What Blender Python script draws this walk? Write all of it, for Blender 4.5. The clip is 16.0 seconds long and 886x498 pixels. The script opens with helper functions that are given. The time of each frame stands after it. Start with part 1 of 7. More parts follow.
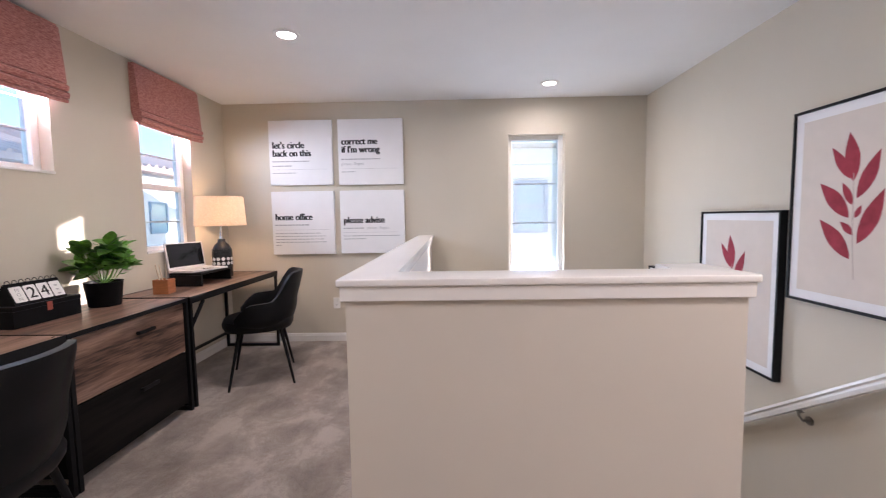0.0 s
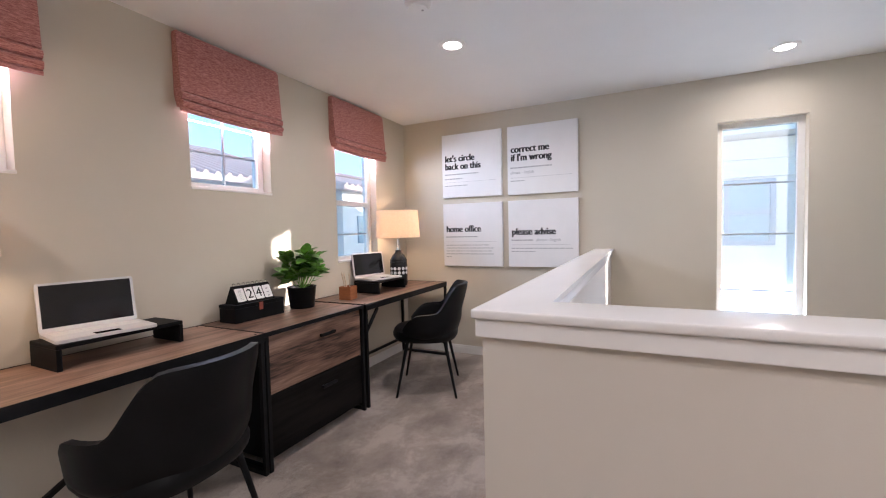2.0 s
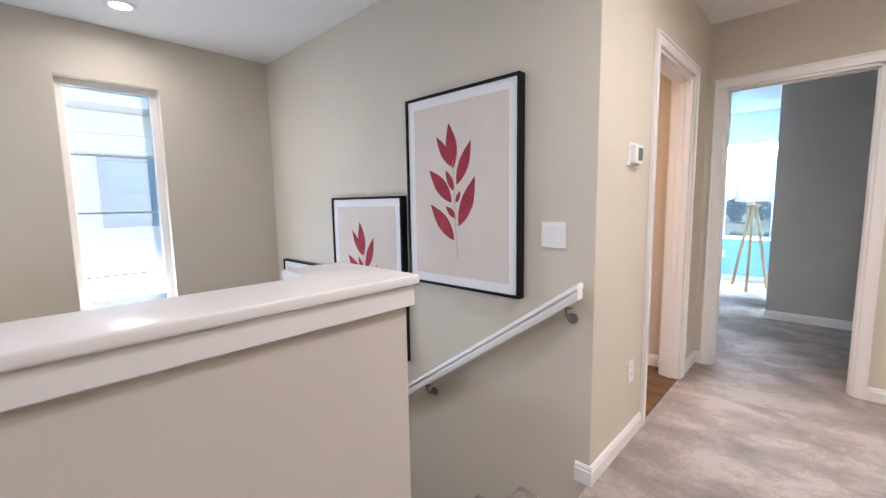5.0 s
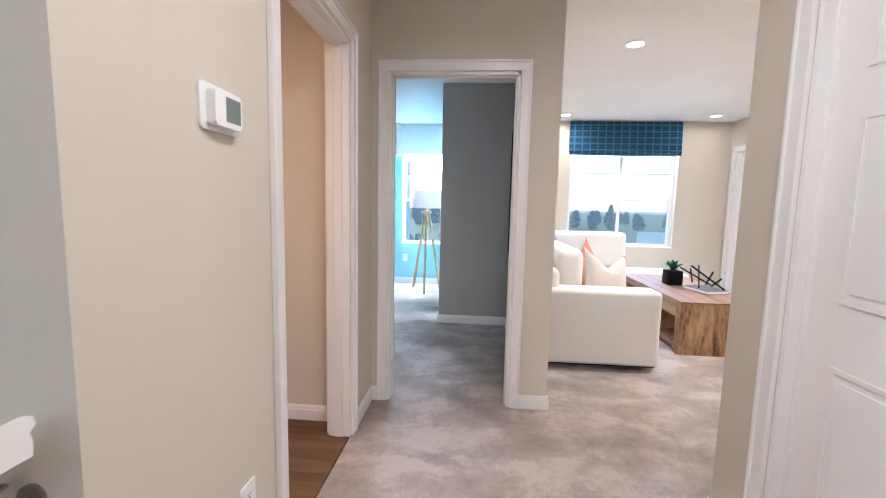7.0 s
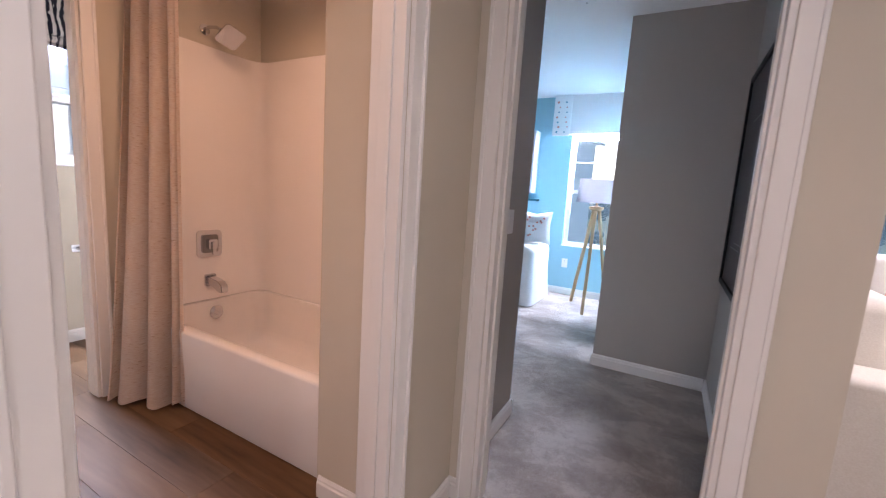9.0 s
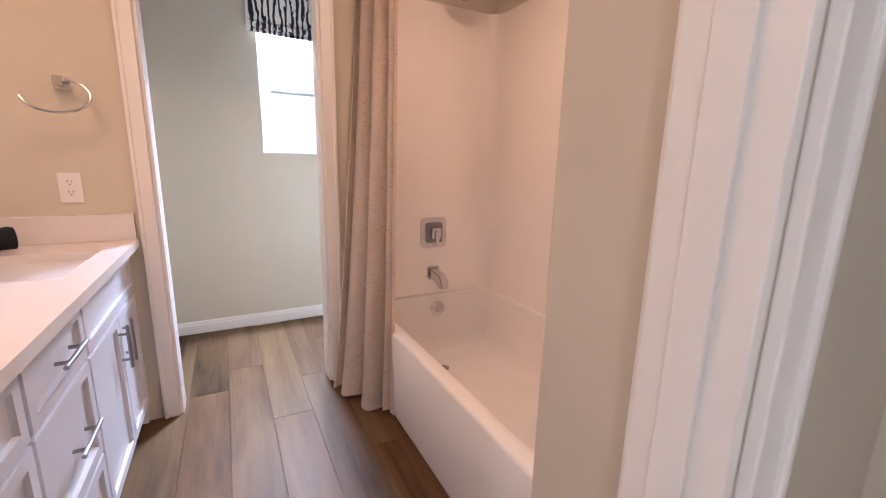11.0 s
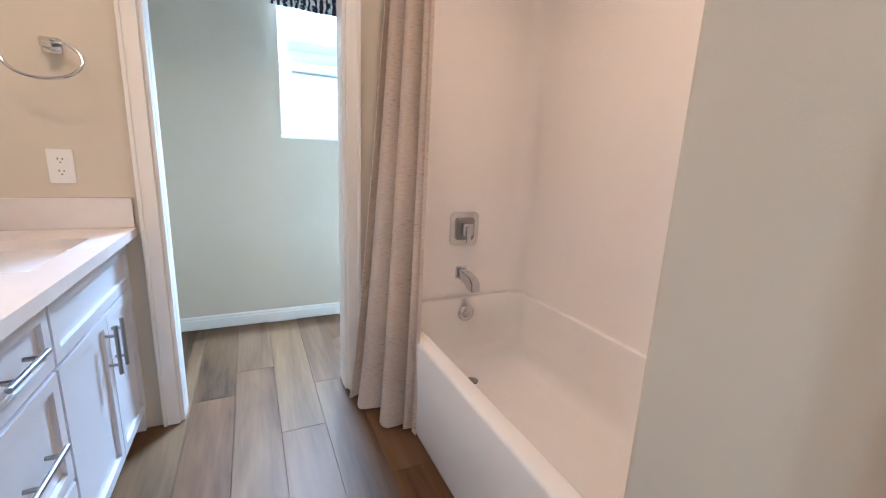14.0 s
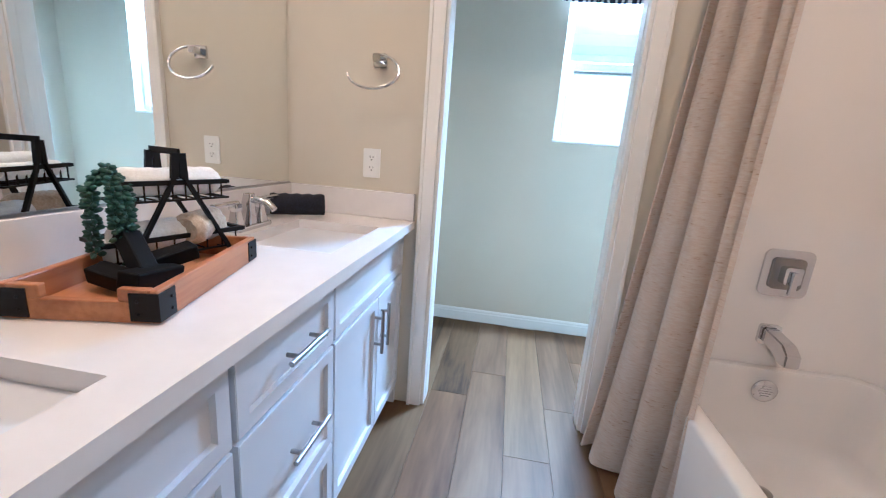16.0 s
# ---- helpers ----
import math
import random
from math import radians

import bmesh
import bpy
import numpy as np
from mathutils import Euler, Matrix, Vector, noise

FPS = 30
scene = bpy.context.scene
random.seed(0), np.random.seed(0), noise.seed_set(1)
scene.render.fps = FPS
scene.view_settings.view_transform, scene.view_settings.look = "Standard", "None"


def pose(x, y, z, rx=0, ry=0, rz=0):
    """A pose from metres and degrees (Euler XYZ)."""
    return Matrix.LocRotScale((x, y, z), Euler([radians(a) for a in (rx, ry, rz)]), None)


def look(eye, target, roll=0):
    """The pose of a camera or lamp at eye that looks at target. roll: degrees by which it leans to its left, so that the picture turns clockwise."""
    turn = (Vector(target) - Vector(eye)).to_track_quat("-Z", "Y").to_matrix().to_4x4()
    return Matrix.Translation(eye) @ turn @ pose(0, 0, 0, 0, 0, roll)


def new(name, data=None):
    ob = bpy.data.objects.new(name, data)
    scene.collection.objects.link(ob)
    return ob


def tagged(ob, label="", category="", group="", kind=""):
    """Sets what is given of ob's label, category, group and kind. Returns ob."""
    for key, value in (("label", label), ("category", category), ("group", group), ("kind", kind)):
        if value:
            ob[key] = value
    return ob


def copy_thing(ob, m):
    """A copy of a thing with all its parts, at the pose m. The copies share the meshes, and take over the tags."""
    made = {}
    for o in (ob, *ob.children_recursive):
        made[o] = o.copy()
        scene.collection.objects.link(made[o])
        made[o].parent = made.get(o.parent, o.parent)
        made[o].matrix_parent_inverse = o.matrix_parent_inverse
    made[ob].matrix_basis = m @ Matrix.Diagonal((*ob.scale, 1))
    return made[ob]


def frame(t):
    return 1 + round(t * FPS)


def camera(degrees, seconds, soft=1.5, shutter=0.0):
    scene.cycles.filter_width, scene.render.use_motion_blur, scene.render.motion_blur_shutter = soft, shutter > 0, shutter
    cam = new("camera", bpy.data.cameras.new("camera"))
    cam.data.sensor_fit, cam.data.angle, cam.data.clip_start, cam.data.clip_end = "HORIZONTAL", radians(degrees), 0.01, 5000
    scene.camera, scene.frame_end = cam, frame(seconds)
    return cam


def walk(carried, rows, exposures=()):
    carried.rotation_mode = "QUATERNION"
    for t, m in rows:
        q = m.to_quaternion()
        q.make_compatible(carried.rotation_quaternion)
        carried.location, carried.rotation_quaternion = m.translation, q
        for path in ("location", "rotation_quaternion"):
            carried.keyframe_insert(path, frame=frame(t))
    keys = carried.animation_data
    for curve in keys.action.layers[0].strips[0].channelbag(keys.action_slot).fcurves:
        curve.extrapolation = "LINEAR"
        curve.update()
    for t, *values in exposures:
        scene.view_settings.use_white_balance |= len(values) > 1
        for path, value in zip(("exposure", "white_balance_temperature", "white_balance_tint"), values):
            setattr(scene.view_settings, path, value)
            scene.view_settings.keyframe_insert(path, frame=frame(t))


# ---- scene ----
cam = camera(94.6, 16.0, soft=1.1, shutter=0.12)
PATH = [
    (0, (0.36, 0.7, 1.268), (0.315, 2.694, 1.115), -0.9),
    (0.5, (0.381, 0.887, 1.276), (-0.133, 2.816, 1.149), -0.6),
    (1, (0.37, 0.96, 1.276), (-0.461, 2.775, 1.162), -0.5),
    (1.5, (0.374, 0.968, 1.28), (-0.554, 2.737, 1.178), -0.8),
    (2, (0.383, 0.979, 1.28), (-0.486, 2.778, 1.192), -1.3),
    (2.5, (0.389, 0.995, 1.273), (-0.309, 2.867, 1.191), -1.6),
    (3, (0.451, 1.017, 1.282), (0.058, 2.975, 1.182), -1.5),
    (3.5, (0.499, 1.048, 1.286), (0.56, 3.044, 1.163), -1.5),
    (4, (0.552, 1.171, 1.271), (1.104, 3.088, 1.132), -1.6),
    (4.5, (0.6, 1.25, 1.253), (1.65, 2.943, 1.075), -1.5),
    (4.8, (0.633, 1.27, 1.246), (1.947, 2.764, 1.041), -1.2),
    (5, (0.669, 1.263, 1.24), (2.11, 2.631, 1.012), -0.9),
    (5.2, (0.693, 1.279, 1.236), (2.273, 2.48, 0.993), -0.3),
    (7.3, (1.924, 1.324, 1.231), (3.908, 1.453, 1.016), 1.4),
    (7.5, (2.043, 1.324, 1.232), (4.026, 1.458, 1.012), 1.6),
    (8, (2.347, 1.35, 1.222), (4.319, 1.606, 1.011), 2.3),
    (8.5, (2.592, 1.326, 1.218), (4.493, 1.897, 0.971), 2.9),
    (9, (2.808, 1.3, 1.217), (4.542, 2.256, 0.933), 3.6),
    (9.5, (3.011, 1.377, 1.198), (4.505, 2.665, 0.868), 3.2),
    (10, (3.159, 1.495, 1.206), (4.384, 3.029, 0.824), 2.9),
    (12.3, (3.36, 2.013, 1.132), (4.204, 3.778, 0.719), 0.8),
    (12.5, (3.369, 2.015, 1.148), (4.253, 3.758, 0.724), 1.1),
    (13, (3.385, 1.998, 1.147), (4.345, 3.701, 0.725), 2.0),
    (13.5, (3.375, 2.005, 1.144), (4.327, 3.712, 0.717), 2.4),
    (14, (3.358, 2.02, 1.135), (4.196, 3.784, 0.703), 2.5),
    (14.5, (3.323, 2.029, 1.133), (3.964, 3.873, 0.701), 2.9),
    (15, (3.321, 2.08, 1.127), (3.675, 3.999, 0.688), 3.4),
    (15.5, (3.336, 2.213, 1.132), (3.363, 4.162, 0.682), 4.1),
    (16, (3.332, 2.252, 1.133), (3.045, 4.173, 0.656), 4.4),
]
EXPOSURES = [(0, 2.3, 5800, 20), (3.5, 2.22, 5650, 15), (5, 2.28, 5650, 15), (7.5, 1.94, 5400, 13), (8.0, 1.80, 5350, 17), (8.6, 1.68, 5750, 26), (9.2, 1.78, 5800, 26), (10, 1.86, 5850, 28), (12.5, 2.07, 4530, 1.5), (13.3, 2.01, 4630, 1.5), (14.5, 2.13, 4400, -0.5), (16, 2.07, 4200, -2)]
walk(cam, [(t, look(eye, target, roll)) for t, eye, target, roll in PATH], EXPOSURES)

# ---- world, sun, lamps ----
SUN_AZ, SUN_EL = radians(30.0), radians(11.5)      # angle from +x towards +y, and height
world = bpy.data.worlds.new("world")
scene.world = world
world.use_nodes = True
wn = world.node_tree.nodes
sky = wn.new("ShaderNodeTexSky")
sky.sky_type, sky.sun_disc = "NISHITA", False
sky.sun_elevation, sky.sun_rotation = SUN_EL, radians(90.0) - SUN_AZ
sky.air_density, sky.dust_density, sky.ozone_density = 1.0, 0.6, 2.0
world.node_tree.links.new(sky.outputs[0], wn["Background"].inputs[0])
wn["Background"].inputs[1].default_value = 0.15


def lamp(name, kind, place, power, colour=(1, 1, 1), size=0.1, size_y=None, target=None, spread=None, blend=None):
    data = bpy.data.lights.new(name, kind)
    data.energy, data.color = power, colour
    if kind == "AREA":
        data.shape, data.size = ("RECTANGLE", size) if size_y else ("DISK", size)
        if size_y:
            data.size_y = size_y
        if spread:
            data.spread = radians(spread)
    elif kind == "SUN":
        data.angle = size
    else:
        data.shadow_soft_size = size
        if kind == "SPOT":
            data.spot_size, data.spot_blend = radians(spread), blend
    ob = new(name, data)
    ob.matrix_world = look(place, target) if target else Matrix.Translation(place)
    return ob


sun_way = Vector((math.cos(SUN_EL) * math.cos(SUN_AZ), math.cos(SUN_EL) * math.sin(SUN_AZ), math.sin(SUN_EL)))
lamp("sun", "SUN", tuple(sun_way * 60), 3.0, (1.0, 0.86, 0.70), radians(0.5), target=(0, 0, 0))

DAY = (0.80, 0.90, 1.0)
# daylight that falls in under the window heads: (place, length along the wall, height, way in, power)
for wx, wy, wz, sx, dx, dy, dz, power in (
        (-2.03, 1.46, 1.94, 0.50, 1, 0, 0.6, 2.9), (-2.03, 2.775, 1.94, 0.50, 1, 0, 0.6, 2.9), (-2.03, 4.035, 1.94, 0.50, 1, 0, 0.3, 3.6),
        (3.86, 4.97, 2.05, 0.42, 0, -1, -1.6, 21), (7.775, -0.70, 2.005, 1.40, -1, 0, -1.3, 42), (8.13, 2.16, 1.965, 0.58, -1, 0, -1.0, 130)):
    lamp("window_daylight", "AREA", (wx, wy, wz), power, DAY, sx, 0.10, (wx + dx, wy + dy, wz + dz), 105 if sx > 1 else 125 if dz < -1 else None)
lamp("window_daylight", "AREA", (1.215, 4.97, 0.55), 2.6, DAY, 0.50, 0.5, (1.215, 3.97, 1.0))

# the last can is unseen, added to brighten the stair wall
CANS = [(-0.67, 3.36), (1.24, 4.43), (-0.67, 0.6), (1.2, 0.2), (4.97, 0.2), (7.33, -1.67), (7.31, 0.2), (4.97, -1.67), (2.7, 1.15), (1.75, 1.05)]
CAN_POWER = [3.4, 1.1, 3.2, 0.9, 6.0, 0.5, 2.0, 12.5, 2.3, 4.0]
for (px, py), power in zip(CANS, CAN_POWER):
    lamp("can_light_lamp", "AREA", (px, py, 2.425), power, (1.0, 0.88, 0.75), 0.12, target=(px, py, 0), spread=168)
# bathroom lamps: ceiling lights out of view over the vanity and the tub
lamp("vanity_lamp", "AREA", (2.75, 2.9, 2.40), 3.1, (1.0, 0.585, 0.325), 0.30, target=(2.75, 2.9, 0), spread=160)
lamp("tub_lamp", "AREA", (3.95, 2.9, 2.43), 2.75, (1.0, 0.575, 0.31), 0.14, target=(3.95, 2.9, 0), spread=160)
for ly in (1.395, 4.34):
    lamp("desk_lamp_bulb", "POINT", (-1.71, ly, 1.34), 1.5, (1.0, 0.66, 0.36), 0.04)

# ---- materials ----


def nodes_of(name):
    m = bpy.data.materials.new(name)
    m.use_nodes = True
    t = m.node_tree
    return m, t.nodes, t.links, t.nodes["Principled BSDF"]


def ramp(n, l, src, stops):
    r = n.new("ShaderNodeValToRGB")
    r.color_ramp.elements[0].position, r.color_ramp.elements[0].color = stops[0][0], (*stops[0][1], 1)
    r.color_ramp.elements[1].position, r.color_ramp.elements[1].color = stops[-1][0], (*stops[-1][1], 1)
    for p, c in stops[1:-1]:
        r.color_ramp.elements.new(p).color = (*c, 1)
    l.new(src, r.inputs[0])
    return r


def noise_node(n, l, scale, detail=4, stretch=None, coord="Object", rough=0.55):
    tc = n.new("ShaderNodeTexCoord")
    x = n.new("ShaderNodeTexNoise")
    x.inputs["Scale"].default_value, x.inputs["Detail"].default_value, x.inputs["Roughness"].default_value = scale, detail, rough
    if stretch:
        mp = n.new("ShaderNodeMapping")
        mp.inputs["Scale"].default_value = stretch
        l.new(tc.outputs[coord], mp.inputs[0])
        l.new(mp.outputs[0], x.inputs["Vector"])
    else:
        l.new(tc.outputs[coord], x.inputs["Vector"])
    return x


def bump_to(n, l, bsdf, src, strength, distance=0.002):
    b = n.new("ShaderNodeBump")
    b.inputs["Strength"].default_value, b.inputs["Distance"].default_value = strength, distance
    l.new(src, b.inputs["Height"])
    l.new(b.outputs[0], bsdf.inputs["Normal"])


def surf(name, c, vary=0.06, rough=0.6, scale=6.0, grain=120.0, bump=0.15, metal=0.0, stretch=None, dist=0.001, sheen=0.0, spec=None):
    """Plain surface: broad stains and fine grain on one colour."""
    m, n, l, b = nodes_of(name)
    big = noise_node(n, l, scale, 5, stretch)
    lo, hi = tuple(max(0, v * (1 - vary)) for v in c), tuple(min(1, v * (1 + vary)) for v in c)
    r = ramp(n, l, big.outputs[0], [(0.3, lo), (0.7, hi)])
    l.new(r.outputs[0], b.inputs["Base Color"])
    b.inputs["Roughness"].default_value, b.inputs["Metallic"].default_value = rough, metal
    if spec is not None:
        b.inputs["Specular IOR Level"].default_value = spec
    if sheen:
        b.inputs["Sheen Weight"].default_value = sheen
    if bump:
        fine = noise_node(n, l, grain, 3, stretch)
        bump_to(n, l, b, fine.outputs[0], bump, dist)
    return m


M = {}
M["wall"] = surf("wall_paint", (0.605, 0.552, 0.456), 0.025, 0.75, 1.3, 260, 0.25, dist=0.0008)
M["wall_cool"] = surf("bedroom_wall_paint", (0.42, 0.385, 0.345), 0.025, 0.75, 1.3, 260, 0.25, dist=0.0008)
M["blue"] = surf("blue_wall_paint", (0.30, 0.56, 0.66), 0.03, 0.7, 1.3, 260, 0.2, dist=0.0008)
M["ceiling"] = surf("ceiling_paint", (0.82, 0.81, 0.79), 0.02, 0.85, 2.0, 180, 0.4, dist=0.001)
M["trim"] = surf("white_trim_paint", (0.80, 0.78, 0.75), 0.02, 0.32, 3.0, 60, 0.05)
# same paint as the walls; the pinker light on it is put into the colour
M["halfwall_tint"] = surf("wall_paint_light_tint", (0.60, 0.55, 0.49), 0.025, 0.75, 1.3, 260, 0.25, dist=0.0008)
M["white"] = surf("white_enamel", (0.80, 0.765, 0.735), 0.015, 0.12, 3.0, 50, 0.02)
M["cabinet"] = surf("white_cabinet_paint", (0.62, 0.62, 0.66), 0.015, 0.30, 3.0, 60, 0.04)
M["plastic"] = surf("white_plastic", (0.80, 0.79, 0.77), 0.01, 0.35, 5.0, 80, 0.02)
M["black"] = surf("black_metal", (0.009, 0.009, 0.010), 0.2, 0.45, 20, 200, 0.1, spec=0.15)
M["black_paint"] = surf("black_board", (0.006, 0.006, 0.0068), 0.25, 0.5, 10, 150, 0.1, spec=0.1)
M["chrome"] = surf("chrome", (0.64, 0.64, 0.66), 0.03, 0.08, 5, 40, 0.0, metal=1.0)
M["steel"] = surf("brushed_steel", (0.34, 0.33, 0.32), 0.06, 0.28, 8, 300, 0.08, metal=1.0, stretch=(1, 30, 30))
M["nickel"] = surf("dark_nickel", (0.30, 0.28, 0.26), 0.06, 0.3, 8, 300, 0.05, metal=1.0)


def carpet_mat():
    m, n, l, b = nodes_of("carpet")
    broad = noise_node(n, l, 3.4, 4, (1.2, 0.8, 1), rough=0.6)
    broad.inputs["Distortion"].default_value = 0.3
    mid = noise_node(n, l, 30, 5, rough=0.7)
    fine = noise_node(n, l, 420, 3)
    speck = noise_node(n, l, 150, 3, rough=0.7)
    tuft = n.new("ShaderNodeMath")
    tuft.operation = "MULTIPLY_ADD"
    tuft.inputs[1].default_value = 0.50
    l.new(speck.outputs[0], tuft.inputs[0])
    add = n.new("ShaderNodeMath")
    add.operation = "MULTIPLY_ADD"
    add.inputs[1].default_value = 0.34
    l.new(mid.outputs[0], add.inputs[0])
    l.new(broad.outputs[0], tuft.inputs[2])
    l.new(tuft.outputs[0], add.inputs[2])
    r = ramp(n, l, add.outputs[0], [(0.68, (0.215, 0.170, 0.139)), (0.85, (0.335, 0.270, 0.224)), (0.97, (0.412, 0.342, 0.290)), (1.10, (0.52, 0.447, 0.388))])
    l.new(r.outputs[0], b.inputs["Base Color"])
    b.inputs["Roughness"].default_value, b.inputs["Sheen Weight"].default_value = 0.95, 0.25
    h = n.new("ShaderNodeMath")
    h.operation = "MULTIPLY_ADD"
    h.inputs[1].default_value = 0.6
    l.new(mid.outputs[0], h.inputs[0])
    l.new(fine.outputs[0], h.inputs[2])
    bump_to(n, l, b, h.outputs[0], 0.9, 0.008)
    return m


def plank_mat(name, stops, gloss=0.38, along="Y", grain=9.0, amount=0.55, run=0.09, spec=0.5, tints=None, fine=0.45):
    """Wood whose grain runs along an axis; each board differs by its object's random number."""
    m, n, l, b = nodes_of(name)
    tc, info = n.new("ShaderNodeTexCoord"), n.new("ShaderNodeObjectInfo")
    shift = n.new("ShaderNodeVectorMath")
    shift.operation = "MULTIPLY_ADD"
    comb = n.new("ShaderNodeCombineXYZ")
    for i in range(3):
        l.new(info.outputs["Random"], comb.inputs[i])
    l.new(comb.outputs[0], shift.inputs[0])
    shift.inputs[1].default_value = (17.3, 9.1, 5.7)
    l.new(tc.outputs["Object"], shift.inputs[2])
    mp = n.new("ShaderNodeMapping")
    mp.inputs["Scale"].default_value = {"X": (run, 1, 1), "Y": (1, run, 1), "Z": (1, 1, run)}[along]
    l.new(shift.outputs[0], mp.inputs[0])
    g = n.new("ShaderNodeTexNoise")
    g.inputs["Scale"].default_value, g.inputs["Detail"].default_value, g.inputs["Distortion"].default_value = grain, 7, 1.2
    l.new(mp.outputs[0], g.inputs["Vector"])
    f = n.new("ShaderNodeTexNoise")
    f.inputs["Scale"].default_value, f.inputs["Detail"].default_value = grain * 9, 4
    l.new(mp.outputs[0], f.inputs["Vector"])
    mix = n.new("ShaderNodeMath")
    mix.operation = "MULTIPLY_ADD"
    mix.inputs[1].default_value = fine
    l.new(f.outputs[0], mix.inputs[0])
    l.new(g.outputs[0], mix.inputs[2])
    tone = n.new("ShaderNodeMath")
    tone.operation = "MULTIPLY_ADD"
    tone.inputs[1].default_value = amount * 0.4
    l.new(info.outputs["Random"], tone.inputs[0])
    l.new(mix.outputs[0], tone.inputs[2])
    r = ramp(n, l, tone.outputs[0], stops)
    colour = r.outputs[0]
    if tints:
        own = n.new("ShaderNodeMath")
        own.operation = "FRACT"
        seven = n.new("ShaderNodeMath")
        seven.operation = "MULTIPLY"
        seven.inputs[1].default_value = 7.13
        l.new(info.outputs["Random"], seven.inputs[0])
        l.new(seven.outputs[0], own.inputs[0])
        hue = ramp(n, l, own.outputs[0], tints)
        mul = n.new("ShaderNodeMix")
        mul.data_type, mul.blend_type = "RGBA", "MULTIPLY"
        mul.inputs[0].default_value = 1.0
        l.new(colour, mul.inputs[6])
        l.new(hue.outputs[0], mul.inputs[7])
        colour = mul.outputs[2]
    l.new(colour, b.inputs["Base Color"])
    b.inputs["Roughness"].default_value, b.inputs["Specular IOR Level"].default_value = gloss, spec
    bump_to(n, l, b, mix.outputs[0], 0.2, 0.0015)
    return m


M["carpet"] = carpet_mat()
M["plank"] = plank_mat("vinyl_plank", [(0.42, (0.030, 0.015, 0.007)), (0.51, (0.078, 0.044, 0.021)), (0.66, (0.122, 0.072, 0.037)), (0.88, (0.176, 0.110, 0.060))], 0.50, "Y", 6.5, 0.22, 0.085, 0.22,
                       [(0.0, (1.0, 0.84, 0.66)), (0.3, (0.90, 0.88, 0.88)), (0.6, (1.0, 0.97, 0.84)), (1.0, (0.95, 0.84, 0.79))], 0.22)
M["desk_wood"] = plank_mat("rustic_desk_wood", [(0.54, (0.012, 0.007, 0.006)), (0.60, (0.055, 0.028, 0.020)), (0.68, (0.130, 0.070, 0.047)), (0.78, (0.185, 0.108, 0.074)), (0.95, (0.31, 0.195, 0.14))], 0.42, "Y", 11.0, 0.35, 0.085)
M["acacia"] = plank_mat("acacia_wood", [(0.40, (0.12, 0.035, 0.012)), (0.65, (0.28, 0.095, 0.034)), (0.95, (0.44, 0.19, 0.075))], 0.35, "Y", 10.0, 0.5)
M["table_wood"] = plank_mat("mango_wood", [(0.58, (0.055, 0.022, 0.010)), (0.68, (0.20, 0.095, 0.042)), (0.84, (0.38, 0.22, 0.105)), (1.05, (0.50, 0.32, 0.165))], 0.4, "Z", 8.0, 0.55, 0.22)
M["table_top"] = plank_mat("mango_wood_top", [(0.50, (0.075, 0.035, 0.022)), (0.68, (0.19, 0.10, 0.065)), (0.98, (0.31, 0.18, 0.12))], 0.35, "X", 6.0, 0.5)


def fabric(name, c1, c2, scale, stretch=(1, 1, 1), rough=0.9, bump=0.5, dist=0.0015, sheen=0.2):
    m, n, l, b = nodes_of(name)
    f = noise_node(n, l, scale, 5, stretch, rough=0.7)
    r = ramp(n, l, f.outputs[0], [(0.35, c1), (0.65, c2)])
    l.new(r.outputs[0], b.inputs["Base Color"])
    b.inputs["Roughness"].default_value, b.inputs["Sheen Weight"].default_value = rough, sheen
    bump_to(n, l, b, f.outputs[0], bump, dist)
    return m


M["coral"] = fabric("coral_woven_shade", (0.30, 0.085, 0.072), (0.66, 0.32, 0.28), 95, (1, 0.42, 2.3), bump=0.7, dist=0.003)


def slub_mat():
    """Pale linen with short darker slubs across."""
    m, n, l, b = nodes_of("linen_curtain")
    f = noise_node(n, l, 60, 4, (0.7, 0.7, 3.4), rough=0.6)
    broad = noise_node(n, l, 7, 3)
    mix = n.new("ShaderNodeMath")
    mix.operation = "MULTIPLY_ADD"
    mix.inputs[1].default_value = 0.35
    l.new(broad.outputs[0], mix.inputs[0])
    l.new(f.outputs[0], mix.inputs[2])
    r = ramp(n, l, mix.outputs[0], [(0.46, (0.60, 0.44, 0.31)), (0.53, (0.77, 0.64, 0.53)), (0.70, (0.82, 0.71, 0.61)), (0.86, (0.86, 0.77, 0.68))])
    l.new(r.outputs[0], b.inputs["Base Color"])
    b.inputs["Roughness"].default_value, b.inputs["Sheen Weight"].default_value = 0.9, 0.1
    fine = noise_node(n, l, 260, 3, (1, 1, 2))
    add = n.new("ShaderNodeMath")
    add.operation = "MULTIPLY_ADD"
    add.inputs[1].default_value = 1.6
    l.new(f.outputs[0], add.inputs[0])
    l.new(fine.outputs[0], add.inputs[2])
    bump_to(n, l, b, add.outputs[0], 0.5, 0.0016)
    return m


